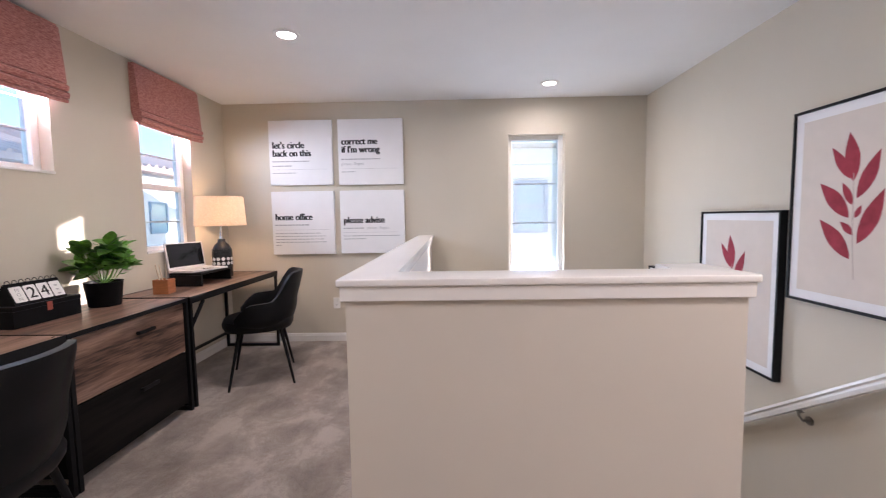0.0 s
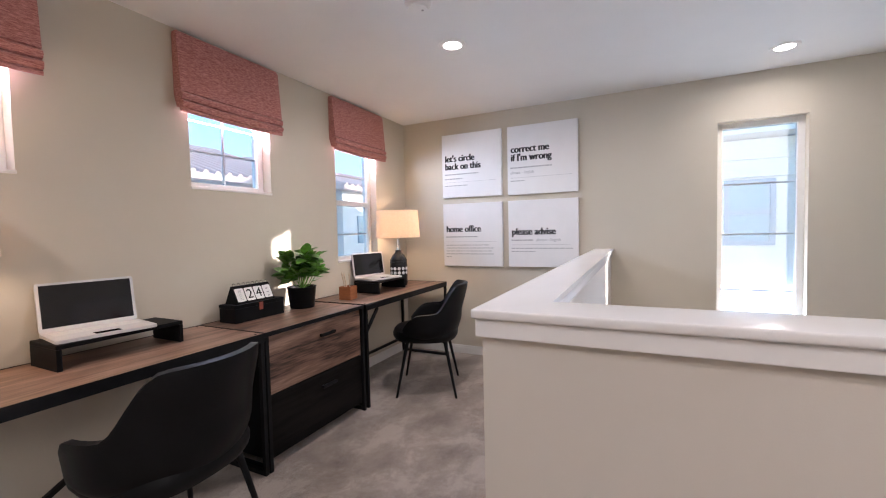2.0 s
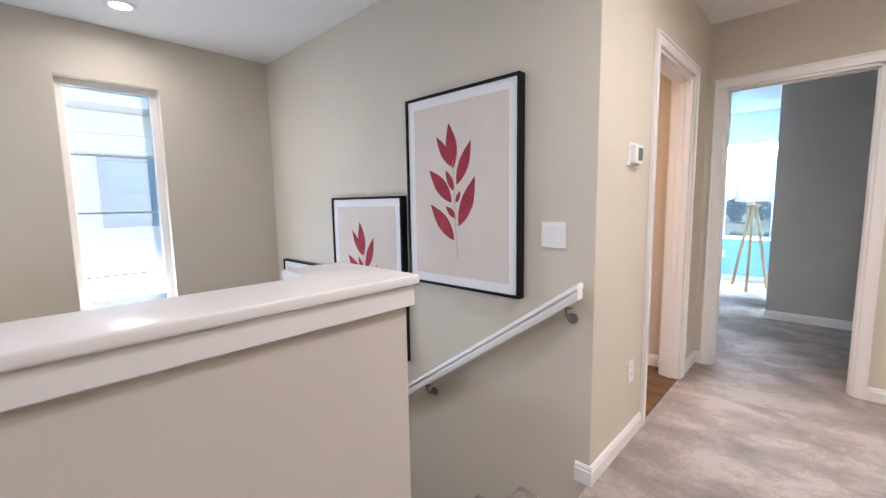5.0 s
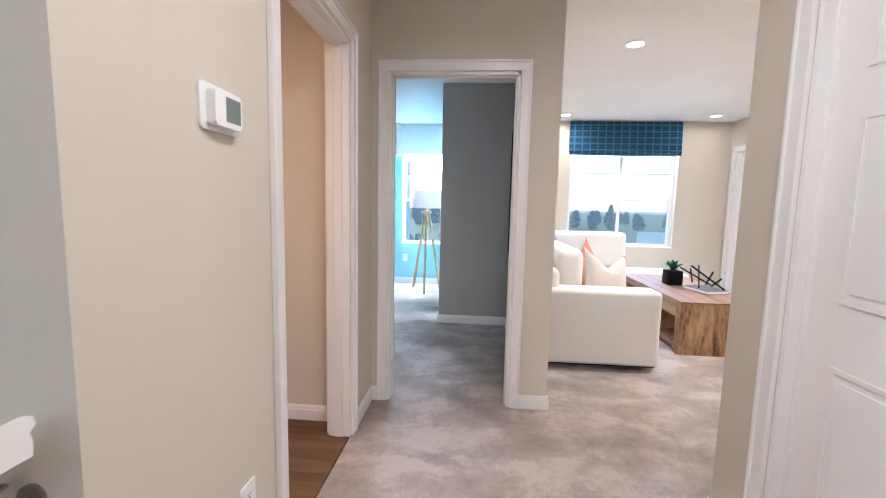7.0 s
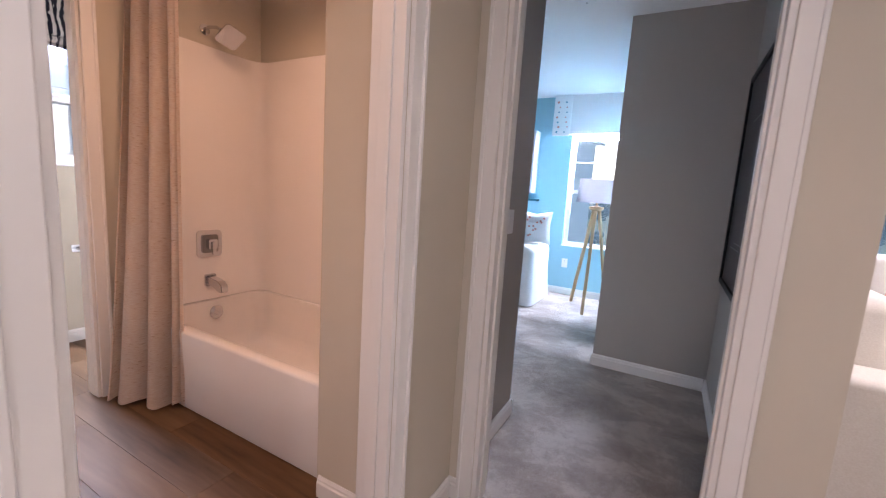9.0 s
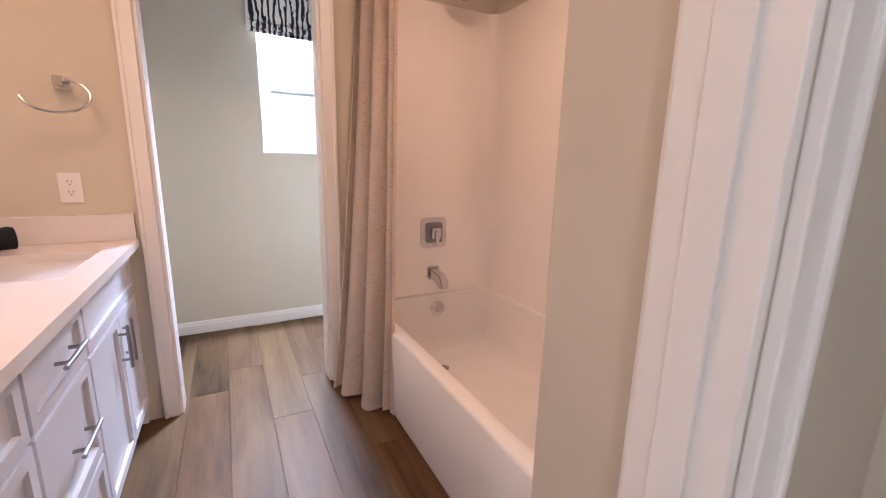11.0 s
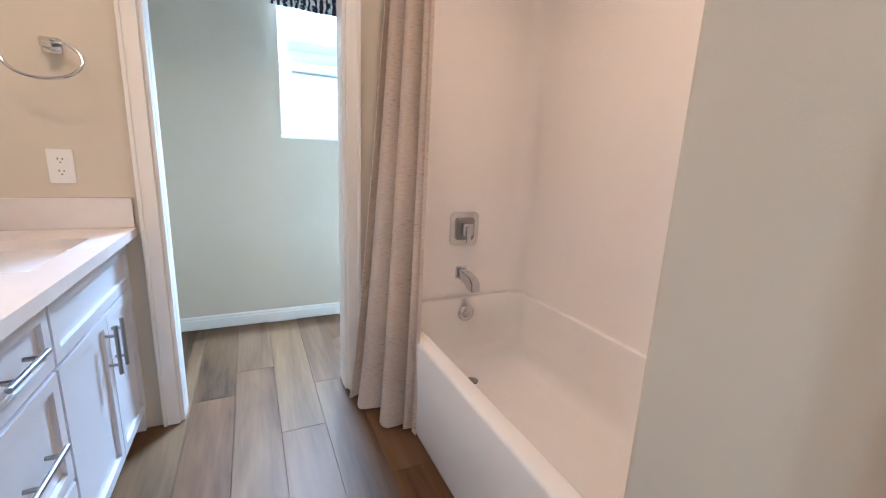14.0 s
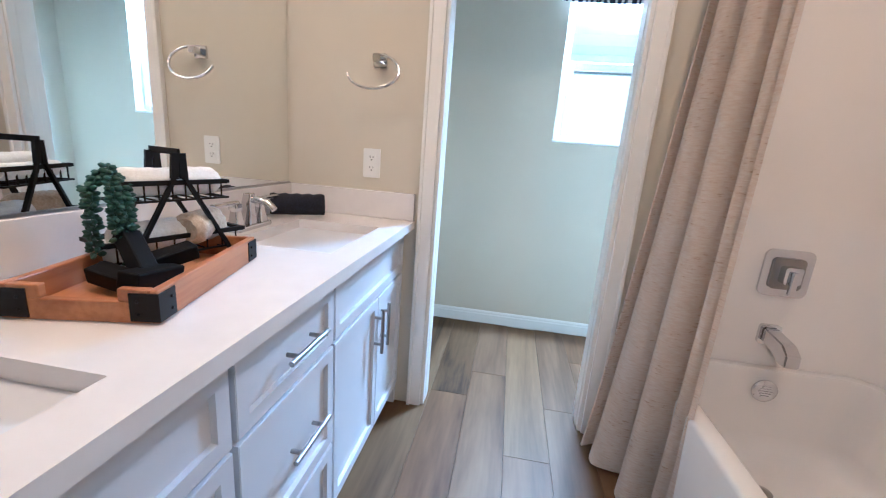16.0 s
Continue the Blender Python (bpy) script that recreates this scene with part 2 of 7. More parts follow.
M["curtain"] = slub_mat()
M["sofa"] = fabric("ivory_sofa_fabric", (0.70, 0.66, 0.60), (0.80, 0.77, 0.72), 180)
M["lampshade"] = fabric("linen_lampshade", (0.52, 0.44, 0.36), (0.74, 0.66, 0.56), 90, (1, 1, 3))
M["leather"] = surf("black_leatherette", (0.0045, 0.0047, 0.0056), 0.25, 0.45, 9, 260, 0.25, dist=0.0006, spec=0.2)
M["terry_white"] = fabric("white_terry", (0.72, 0.70, 0.68), (0.82, 0.81, 0.80), 220, dist=0.004)
M["terry_navy"] = fabric("navy_terry", (0.003, 0.004, 0.009), (0.009, 0.011, 0.024), 180, dist=0.004, sheen=0.02)
M["quartz"] = surf("white_quartz", (0.74, 0.70, 0.69), 0.03, 0.16, 14, 200, 0.01)
# thin bars: their backlit darkness against the sky is put into this grey
M["muntin"] = surf("backlit_muntin", (0.36, 0.38, 0.41), 0.05, 0.4, 6, 60, 0.03)
M["cap"] = surf("white_cap_paint", (0.78, 0.755, 0.74), 0.02, 0.22, 3.0, 60, 0.04)


def glass_mat():
    """Pane tinted blue against outdoor glare; an added veil scatters daylight to imitate haze."""
    m, n, l, b = nodes_of("window_glass")
    b.inputs["Base Color"].default_value = (0.64, 0.74, 0.79, 1)
    b.inputs["Roughness"].default_value, b.inputs["IOR"].default_value = 0.0, 1.05
    b.inputs["Transmission Weight"].default_value = 1.0
    tr = n.new("ShaderNodeBsdfTranslucent")
    tr.inputs[0].default_value = (0.80, 0.84, 0.88, 1)
    mix = n.new("ShaderNodeMixShader")
    mix.inputs[0].default_value = 0.11
    l.new(b.outputs[0], mix.inputs[1])
    l.new(tr.outputs[0], mix.inputs[2])
    l.new(mix.outputs[0], n["Material Output"].inputs[0])
    return m


def frosted_mat():
    m, n, l, b = nodes_of("obscure_glass")
    tr = n.new("ShaderNodeBsdfTranslucent")
    f = noise_node(n, l, 40, 3)
    r = ramp(n, l, f.outputs[0], [(0.3, (0.50, 0.55, 0.56)), (0.7, (0.58, 0.63, 0.64))])
    l.new(r.outputs[0], tr.inputs[0])
    b.inputs["Base Color"].default_value, b.inputs["Roughness"].default_value = (0.85, 0.88, 0.88, 1), 0.15
    mix = n.new("ShaderNodeMixShader")
    mix.inputs[0].default_value = 0.85
    l.new(b.outputs[0], mix.inputs[1])
    l.new(tr.outputs[0], mix.inputs[2])
    l.new(mix.outputs[0], n["Material Output"].inputs[0])
    return m


M["frosted"] = frosted_mat()


def glow(name, c, strength):
    m, n, l, b = nodes_of(name)
    b.inputs["Base Color"].default_value = (*c, 1)
    b.inputs["Emission Color"].default_value = (*c, 1)
    b.inputs["Emission Strength"].default_value = strength
    return m


M["glass"] = glass_mat()
M["mirror"] = surf("mirror_silver", (0.88, 0.90, 0.89), 0.005, 0.01, 1, 1, 0.0, metal=1.0)
M["can_glow"] = glow("led_disc", (1.0, 0.90, 0.78), 7.0)

# ---- mesh helpers ----


def box(bm, x0, x1, y0, y1, z0, z1, bevel=0.0, seg=2):
    r = bmesh.ops.create_cube(bm, size=1.0)
    vs = r["verts"]
    for v in vs:
        v.co = Vector(((x0 + x1) / 2 + v.co.x * (x1 - x0), (y0 + y1) / 2 + v.co.y * (y1 - y0), (z0 + z1) / 2 + v.co.z * (z1 - z0)))
    if bevel:
        es = list({e for v in vs for e in v.link_edges})
        bmesh.ops.bevel(bm, geom=es, offset=bevel, segments=seg, affect="EDGES", profile=0.5)
    return vs


def rod(bm, a, b, r, seg=12, r2=None):
    a, b = Vector(a), Vector(b)
    d = b - a
    q = d.to_track_quat("Z", "Y").to_matrix().to_4x4()
    bmesh.ops.create_cone(bm, cap_ends=True, segments=seg, radius1=r, radius2=r if r2 is None else r2, depth=d.length,
                          matrix=Matrix.Translation((a + b) / 2) @ q)


def bar(bm, a, b, w, h):
    """A square bar from a to b."""
    a, b = Vector(a), Vector(b)
    d = b - a
    q = d.to_track_quat("Z", "Y").to_matrix().to_4x4()
    bmesh.ops.create_cube(bm, size=1.0, matrix=Matrix.Translation((a + b) / 2) @ q @ Matrix.Diagonal((w, h, d.length, 1)))


def lathe(bm, prof, seg=32, at=(0, 0, 0)):
    rings = []
    for r, z in prof:
        rings.append([bm.verts.new((at[0] + r * math.cos(2 * math.pi * i / seg), at[1] + r * math.sin(2 * math.pi * i / seg), at[2] + z)) for i in range(seg)])
    for a, b in zip(rings, rings[1:]):
        for i in range(seg):
            j = (i + 1) % seg
            bm.faces.new((a[i], a[j], b[j], b[i]))
    for ring, flip in ((rings[0], True), (rings[-1], False)):
        bm.faces.new(list(reversed(ring)) if flip else ring)


def tube(bm, pts, r, seg=10, closed=False):
    pts = [Vector(p) for p in pts]
    rings = []
    k = len(pts)
    for i, p in enumerate(pts):
        if closed:
            t = pts[(i + 1) % k] - pts[i - 1]
        else:
            t = pts[min(i + 1, k - 1)] - pts[max(i - 1, 0)]
        q = t.to_track_quat("Z", "Y")
        rr = r[i] if isinstance(r, (list, tuple)) else r
        rings.append([bm.verts.new(p + q @ Vector((rr * math.cos(2 * math.pi * a / seg), rr * math.sin(2 * math.pi * a / seg), 0))) for a in range(seg)])
    pairs = list(zip(rings, rings[1:])) + ([(rings[-1], rings[0])] if closed else [])
    for a, b in pairs:
        for i in range(seg):
            j = (i + 1) % seg
            bm.faces.new((a[i], a[j], b[j], b[i]))
    if not closed:
        bm.faces.new(list(reversed(rings[0])))
        bm.faces.new(rings[-1])


def prism(bm, outline, z0, z1, axis="z"):
    """Extrude a closed outline of (u, v) along an axis: z -> (u, v, w), x -> (w, u, v), y -> (u, w, v)."""
    put = {"z": lambda u, v, w: (u, v, w), "x": lambda u, v, w: (w, u, v), "y": lambda u, v, w: (u, w, v)}[axis]
    a = [bm.verts.new(put(u, v, z0)) for u, v in outline]
    b = [bm.verts.new(put(u, v, z1)) for u, v in outline]
    bm.faces.new(a)
    bm.faces.new(list(reversed(b)))
    k = len(outline)
    for i in range(k):
        j = (i + 1) % k
        bm.faces.new((a[j], a[i], b[i], b[j]))


def mesh_ob(name, bm, material, smooth=False):
    bmesh.ops.recalc_face_normals(bm, faces=bm.faces)
    if smooth:
        for f in bm.faces:
            near = sorted(g.calc_area() for e in f.edges for g in e.link_faces if g is not f)
            f.smooth = not near or f.calc_area() < 4.0 * near[len(near) // 2]
    me = bpy.data.meshes.new(name)
    bm.to_mesh(me)
    bm.free()
    me.materials.append(M[material] if isinstance(material, str) else material)
    if smooth:
        me.set_sharp_from_angle(angle=radians(40))
    return new(name, me)


def part(name, bm, material, parent, label="", smooth=True):
    ob = mesh_ob(name, bm, material, smooth)
    ob.parent = parent
    if label:
        ob["label"] = label
    return ob


def thing(name, label, category, at=(0, 0, 0), group="", turn=0):
    ob = new(name)
    ob.empty_display_size = 0.1
    ob.matrix_basis = pose(*at, 0, 0, turn)
    return tagged(ob, label, category, group)


def bmnew():
    return bmesh.new()


def structure(name, bm, material, label="", smooth=False):
    return tagged(mesh_ob(name, bm, material, smooth), label, kind="structure")


def wall(name, x0, x1, y0, y1, z0, z1, material, holes=(), label=""):
    """A wall box along its longer side, with holes (a0, a1, z0, z1) cut through."""
    bm = bmnew()
    along_x = (x1 - x0) > (y1 - y0)
    lo, hi = (x0, x1) if along_x else (y0, y1)
    cuts = sorted({lo, hi, *(v for h in holes for v in h[:2])})

    def piece(a, b, c, d):
        if b - a > 1e-4 and d - c > 1e-4:
            if along_x:
                box(bm, a, b, y0, y1, c, d)
            else:
                box(bm, x0, x1, a, b, c, d)
    for a, b in zip(cuts, cuts[1:]):
        inside = sorted([h for h in holes if h[0] <= a + 1e-6 and h[1] >= b - 1e-6], key=lambda h: h[2])
        level = z0
        for h in inside:
            piece(a, b, level, h[2])
            level = h[3]
        piece(a, b, level, z1)
    bmesh.ops.remove_doubles(bm, verts=bm.verts, dist=1e-5)
    return structure(name, bm, material, label or "painted plaster wall")


H = 2.44

# ---- the large structure ----
LX, FY = -1.95, 4.88           # loft's left wall and the outer wall at the back
SX = 2.305                     # stair wall, loft side
BX = 2.415                     # stair wall, bathroom side
TY = 1.955                     # hall wall with the bathroom door
DX = 4.163                     # wall with the bedroom door
W1, W2, W3 = (1.17, 1.75, 1.56, 2.10), (2.49, 3.06, 1.56, 2.10), (3.74, 4.33, 1.03, 2.10)
TALL = (0.936, 1.50, 0.25, 2.087)
TOIL = (3.555, 4.16, 1.222, 2.10)

wall("wall_west", LX - 0.16, LX, -1.8, FY + 0.16, -0.3, H, "wall", (W1, W2, W3))
wall("wall_north", LX, 4.95, FY, FY + 0.16, -3.0, H, "wall", (TALL, TOIL))
wall("wall_stair", SX, BX, TY + 0.114, FY, -3.0, H, "wall")
wall("wall_hall", SX, DX, TY, TY + 0.114, -3.0, H, "wall", ((3.00, 3.745, -3.0, 2.01),))
wall("wall_bedroom_door", DX, DX + 0.114, 0.862, TY + 0.114, 0, H, "wall", ((1.093, 1.853, 0, 1.995),))
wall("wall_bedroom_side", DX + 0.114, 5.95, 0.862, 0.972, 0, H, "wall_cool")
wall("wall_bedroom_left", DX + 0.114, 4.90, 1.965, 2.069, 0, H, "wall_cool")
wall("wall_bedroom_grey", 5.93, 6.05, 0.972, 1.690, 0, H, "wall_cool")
wall("wall_bedroom_back", 6.05, 8.06, 1.576, 1.690, 0, H, "blue")
wall("wall_bedroom_blue", 8.06, 8.22, 1.576, FY, 0, H, "blue", ((1.84, 2.48, 0.62, 1.98),))
wall("wall_bedroom_north", 4.95, 8.22, FY, FY + 0.16, 0, H, "blue")
wall("wall_bath_east", 4.73, 4.95, 2.069, FY, -0.3, H, "wall")
wall("wall_toilet", BX, 4.73, 3.862, 3.976, -0.3, H, "wall", ((3.04, 3.745, -0.3, 2.03),))
wall("wall_living_east", 7.70, 7.86, -2.1, 0.862, 0, H, "wall", ((-1.43, 0.03, 0.70, 2.02),))
wall("wall_living_north", 5.95, 7.86, 0.862, 1.576, 0, H, "wall")
wall("wall_living_south", 3.20, 7.86, -2.214, -2.1, 0, H, "wall", ((6.86, 7.56, 0, 2.03),))
wall("wall_hall_south", 1.90, 3.33, 0.24, 0.354, 0, H, "wall", ((2.24, 3.06, 0, 2.03),))
wall("wall_living_west", 3.22, 3.33, -2.1, 0.24, 0, H, "wall")
wall("wall_loft_east", 1.79, 1.90, -1.8, 0.354, 0, H, "wall")
wall("wall_loft_south", LX, 1.90, -1.91, -1.80, 0, H, "wall")
wall("wall_closet", 6.6, 7.86, -3.2, -3.1, 0, H, "wall")
wall("wall_closet_side", 6.5, 6.6, -3.2, -2.214, 0, H, "wall")
wall("wall_closet_side", 7.86, 7.96, -3.2, -2.214, 0, H, "wall")
wall("wall_hall_room", 1.90, 3.22, -0.90, -0.80, 0, H, "wall")

bm = bmnew()
box(bm, LX - 0.16, 8.30, -3.3, FY + 0.16, H, H + 0.14)
structure("ceiling", bm, "ceiling", "white painted ceiling")

bm = bmnew()
for b in ((LX, 0.04, -1.8, FY), (0.04, 4.163, -1.8, 1.955), (4.163, 8.06, -3.1, FY)):
    box(bm, b[0], b[1], b[2], b[3], -0.28, 0.0)
structure("floor", bm, "carpet", "grey-beige cut pile carpet")
bm = bmnew()
box(bm, BX, 4.73, TY + 0.02, FY, -0.28, -0.012)
structure("floor_bath_base", bm, "black_paint", "floor under the wooden planks")

# short wall at the tub's near end, with a rounded corner bead
bm = bmnew()
prism(bm, [(4.73, 2.069), (4.73, 2.402)] + [(3.877 + 0.018 - 0.018 * math.sin(radians(a)), 2.402 - 0.018 + 0.018 * math.cos(radians(a))) for a in range(0, 91, 15)] + [(3.877, 2.069)], 0, H)
structure("wall_tub_end", bm, "wall", "painted plaster wall with a rounded corner", True)

# half wall round the stairwell
bm = bmnew()
box(bm, 0.036, 1.232, 1.909, 2.023, -0.28, 1.067)
box(bm, 0.036, 0.150, 2.023, FY, -0.28, 1.067)
box(bm, 1.118, 1.232, 2.023, 2.16, -0.28, 1.067)
structure("half_wall", bm, "halfwall_tint", "low plastered wall guarding the stairwell")
# its white cap: one sheet with rounded edges
bm = bmnew()
prism(bm, [(0.013, 1.886), (1.255, 1.886), (1.255, 2.185), (1.09, 2.185), (1.09, 2.046), (0.173, 2.046), (0.173, FY), (0.013, FY)], 1.067, 1.090)
bmesh.ops.bevel(bm, geom=[e for e in bm.edges], offset=0.0055, segments=3, affect="EDGES", profile=0.5)
structure("half_wall_cap", bm, "cap", "glossy white wooden wall cap", True)
bm = bmnew()
box(bm, 0.022, 1.246, 1.895, 1.909, 1.022, 1.067, 0.003)
box(bm, 0.022, 0.036, 1.909, FY, 1.022, 1.067, 0.003)
box(bm, 1.232, 1.246, 1.909, 2.174, 1.022, 1.067, 0.003)
box(bm, 0.150, 0.162, 2.036, FY, 1.022, 1.067, 0.003)
box(bm, 0.162, 1.118, 2.023, 2.036, 1.022, 1.067, 0.003)
structure("trim", bm, "cap", "white painted trim board under the cap")


def baseboard(x0, y0, x1, y1, nx, ny, h=0.085):
    """Skirting from one point to the other on a wall whose room side is (nx, ny)."""
    bm = bmnew()
    d = Vector((x1 - x0, y1 - y0, 0))
    n = Vector((nx, ny, 0))
    prof = [(0, 0), (0.014, 0), (0.014, h * 0.70), (0.010, h * 0.78), (0.010, h * 0.88), (0.004, h), (0, h)]
    a = [bm.verts.new(Vector((x0, y0, 0)) + n * u + Vector((0, 0, v))) for u, v in prof]
    b = [bm.verts.new(Vector((x0, y0, 0)) + d + n * u + Vector((0, 0, v))) for u, v in prof]
    bm.faces.new(a)
    bm.faces.new(list(reversed(b)))
    for i in range(len(prof)):
        j = (i + 1) % len(prof)
        bm.faces.new((a[j], a[i], b[i], b[j]))
    return structure("baseboard", bm, "trim", "white painted baseboard")


for b in ((LX, -1.8, LX, FY, 1, 0), (LX + 0.014, FY, 0.022, FY, 0, -1), (SX, TY, 2.94, TY, 0, -1), (3.805, TY, DX - 0.014, TY, 0, -1),
          (DX, TY, DX, 1.913, -1, 0), (DX, 1.033, DX, 0.862, -1, 0), (DX - 0.014, 0.862, 5.95, 0.862, 0, -1), (SX, TY - 0.014, SX, 2.02, -1, 0),
          (DX + 0.114, 0.972, 5.93, 0.972, 0, 1), (DX + 0.114, 1.965, 4.90, 1.965, 0, -1), (4.90, 1.951, 4.90, 2.08, 1, 0), (5.93, 0.986, 5.93, 1.690, -1, 0), (8.06, 1.69, 8.06, FY, -1, 0),
          (3.877, 2.069, 3.877, 2.38, -1, 0), (2.9, FY, 4.73, FY, 0, -1), (BX, FY, 2.9, FY, 0, -1), (7.70, -2.1, 7.70, 0.862, -1, 0), (3.33, -2.1, 6.80, -2.1, 0, 1),
          (3.33, 0.354, 3.33, -2.1, 1, 0), (1.9, 0.354, 2.18, 0.354, 0, 1), (3.12, 0.354, 3.344, 0.354, 0, 1), (5.93, 1.69, 8.06, 1.69, 0, 1)):
    baseboard(*b)


def casing(name, axis, plane, side, a0, a1, top, width=0.06, thick=0.016):
    """Door casing on one face of a wall: axis 'x' if the wall runs along x. side: the way out of the wall."""
    bm = bmnew()
    p0, p1 = sorted((plane, plane + side * thick))
    q0, q1 = sorted((plane, plane + side * thick * 1.45))

    def piece(u0, u1, z0, z1, p, q):
        if axis == "x":
            box(bm, u0, u1, p, q, z0, z1, 0.003)
        else:
            box(bm, p, q, u0, u1, z0, z1, 0.003)
    piece(a0 - width + 0.002, a0, 0, top, p0, p1)
    piece(a1, a1 + width - 0.002, 0, top, p0, p1)
    piece(a0 - width + 0.002, a1 + width - 0.002, top, top + width - 0.002, p0, p1)
    piece(a0 - width, a0 - width + 0.014, 0, top + width, q0, q1)
    piece(a1 + width - 0.014, a1 + width, 0, top + width, q0, q1)
    piece(a0 - width + 0.014, a1 + width - 0.014, top + width - 0.014, top + width, q0, q1)
    return structure(name, bm, "trim", "white moulded door casing")


def jamb(name, axis, p0, p1, a0, a1, top, t=0.018, stop=0.008):
    bm = bmnew()
    mid = (p0 + p1) / 2

    def piece(u0, u1, v0, v1, z0, z1):
        if axis == "x":
            box(bm, u0, u1, v0, v1, z0, z1, 0.002)
        else:
            box(bm, v0, v1, u0, u1, z0, z1, 0.002)
    for v0, v1, k in ((p0 + 0.0005, p1 - 0.0005, t), (mid - 0.02, mid + 0.02, t + stop)):
        piece(a0 - 0.001, a0 + k, v0, v1, 0, top)
        piece(a1 - k, a1 + 0.001, v0, v1, 0, top)
        piece(a0, a1, v0, v1, top - k, top + 0.001)
    return structure(name, bm, "trim", "white painted door jamb with stop")


casing("door_1_casing", "x", TY, -1, 3.00, 3.745, 2.01)
casing("door_1_casing_inner", "x", TY + 0.114, 1, 3.00, 3.745, 2.01)
jamb("door_1_jamb", "x", TY, TY + 0.114, 3.00, 3.745, 2.01)
casing("door_2_casing", "y", DX, -1, 1.093, 1.853, 1.995)
casing("door_2_casing_inner", "y", DX + 0.114, 1, 1.093, 1.853, 1.995)
jamb("door_2_jamb", "y", DX, DX + 0.114, 1.093, 1.853, 1.995)
casing("door_3_casing", "x", 3.862, -1, 3.04, 3.745, 2.03)
jamb("door_3_jamb", "x", 3.862, 3.976, 3.04, 3.745, 2.03, 0.014, 0.002)
casing("door_4_casing", "x", -2.1, 1, 6.86, 7.56, 2.03)
jamb("door_4_jamb", "x", -2.214, -2.1, 6.86, 7.56, 2.03)
casing("door_5_casing", "x", 0.354, 1, 2.24, 3.06, 2.03)
jamb("door_5_jamb", "x", 0.24, 0.354, 2.24, 3.06, 2.03)


def window(name, axis, wall_in, wall_out, a0, a1, z0, z1, cols, bars, meeting=None, sill=True, obscure=False):
    """A white window in its opening: frame, muntin bars, one pane per light, a sill. axis: the way that the wall runs."""
    out = 1 if wall_out > wall_in else -1
    depth = wall_out - out * 0.055
    root = tagged(new(name), "white vinyl window with clear panes", kind="structure")

    def slab(bm, u0, u1, v0, v1, w0, w1, bev=0.003):
        v0, v1 = sorted((v0, v1))
        if axis == "x":
            box(bm, u0, u1, v0, v1, w0, w1, bev)
        else:
            box(bm, v0, v1, u0, u1, w0, w1, bev)
    f = 0.045
    bm = bmnew()
    d0, d1 = depth - out * 0.03, depth + out * 0.03
    slab(bm, a0, a0 + f, d0, d1, z0, z1)
    slab(bm, a1 - f, a1, d0, d1, z0, z1)
    slab(bm, a0 + f, a1 - f, d0, d1, z0, z0 + f)
    slab(bm, a0 + f, a1 - f, d0, d1, z1 - f, z1)
    if meeting:
        slab(bm, a0 + f, a1 - f, d0 + out * 0.006, d1, meeting - 0.022, meeting + 0.022)
    part("window_frame", bm, "trim", root, smooth=False)
    inner0, inner1 = a0 + f, a1 - f
    for c in range(1, cols):
        bm = bmnew()
        u = inner0 + (inner1 - inner0) * c / cols
        wide = 0.022 if a1 - a0 > 1.0 else 0.006
        slab(bm, u - wide, u + wide, depth - 0.008, depth + 0.008, z0 + f, z1 - f, 0.002)
        part("muntin", bm, "trim" if wide > 0.01 else "muntin", root, smooth=False)
    for zb in bars:
        bm = bmnew()
        slab(bm, inner0, inner1, depth - 0.0078, depth + 0.0078, zb - 0.006, zb + 0.006, 0.002)
        part("muntin", bm, "muntin", root, smooth=False)
    bm = bmnew()
    slab(bm, inner0, inner1, depth - 0.002, depth + 0.002, meeting if obscure else z0 + f, z1 - f, 0)
    pane = part("pane", bm, "glass", root, smooth=False)
    pane.visible_shadow = False
    if obscure:
        e = 0.034
        bm = bmnew()
        c0, c1 = d0 - out * 0.006, d0 + out * 0.022
        slab(bm, inner0, inner0 + e, c0, c1, z0 + f, meeting + 0.026)
        slab(bm, inner1 - e, inner1, c0, c1, z0 + f, meeting + 0.026)
        slab(bm, inner0 + e, inner1 - e, c0, c1, z0 + f, z0 + f + e)
        slab(bm, inner0 + e, inner1 - e, c0, c1, meeting - 0.022, meeting + 0.026)
        part("sash", bm, "trim", root, smooth=False)
        bm = bmnew()
        slab(bm, inner0 + e, inner1 - e, depth - 0.002, depth + 0.002, z0 + f + e, meeting - 0.022, 0)
        part("pane", bm, "frosted", root, "white obscure glass pane", smooth=False).visible_shadow = False
    if sill:
        bm = bmnew()
        slab(bm, a0 - 0.004, a1 + 0.004, wall_in - out * 0.006, d0, z0 - 0.004, z0 + 0.012)
        part("sill", bm, "trim", root, smooth=False)
    return root


window("window_1", "y", LX, LX - 0.16, *W1, 2, (1.80,))
window("window_2", "y", LX, LX - 0.16, *W2, 2, (1.80,))
window("window_3", "y", LX, LX - 0.16, *W3, 1, (1.80, 1.27), 1.55)
window("window_4", "x", FY, FY + 0.16, *TALL, 1, (1.60, 1.20, 0.75), None)
window("window_5", "x", FY, FY + 0.16, *TOIL, 1, (), 1.66, obscure=True)
window("window_6", "y", 7.70, 7.86, -1.43, 0.03, 0.70, 2.02, 2, (1.73, 1.36))
window("window_7", "y", 8.06, 8.22, 1.84, 2.48, 0.62, 1.98, 1, (1.66,), 1.30)

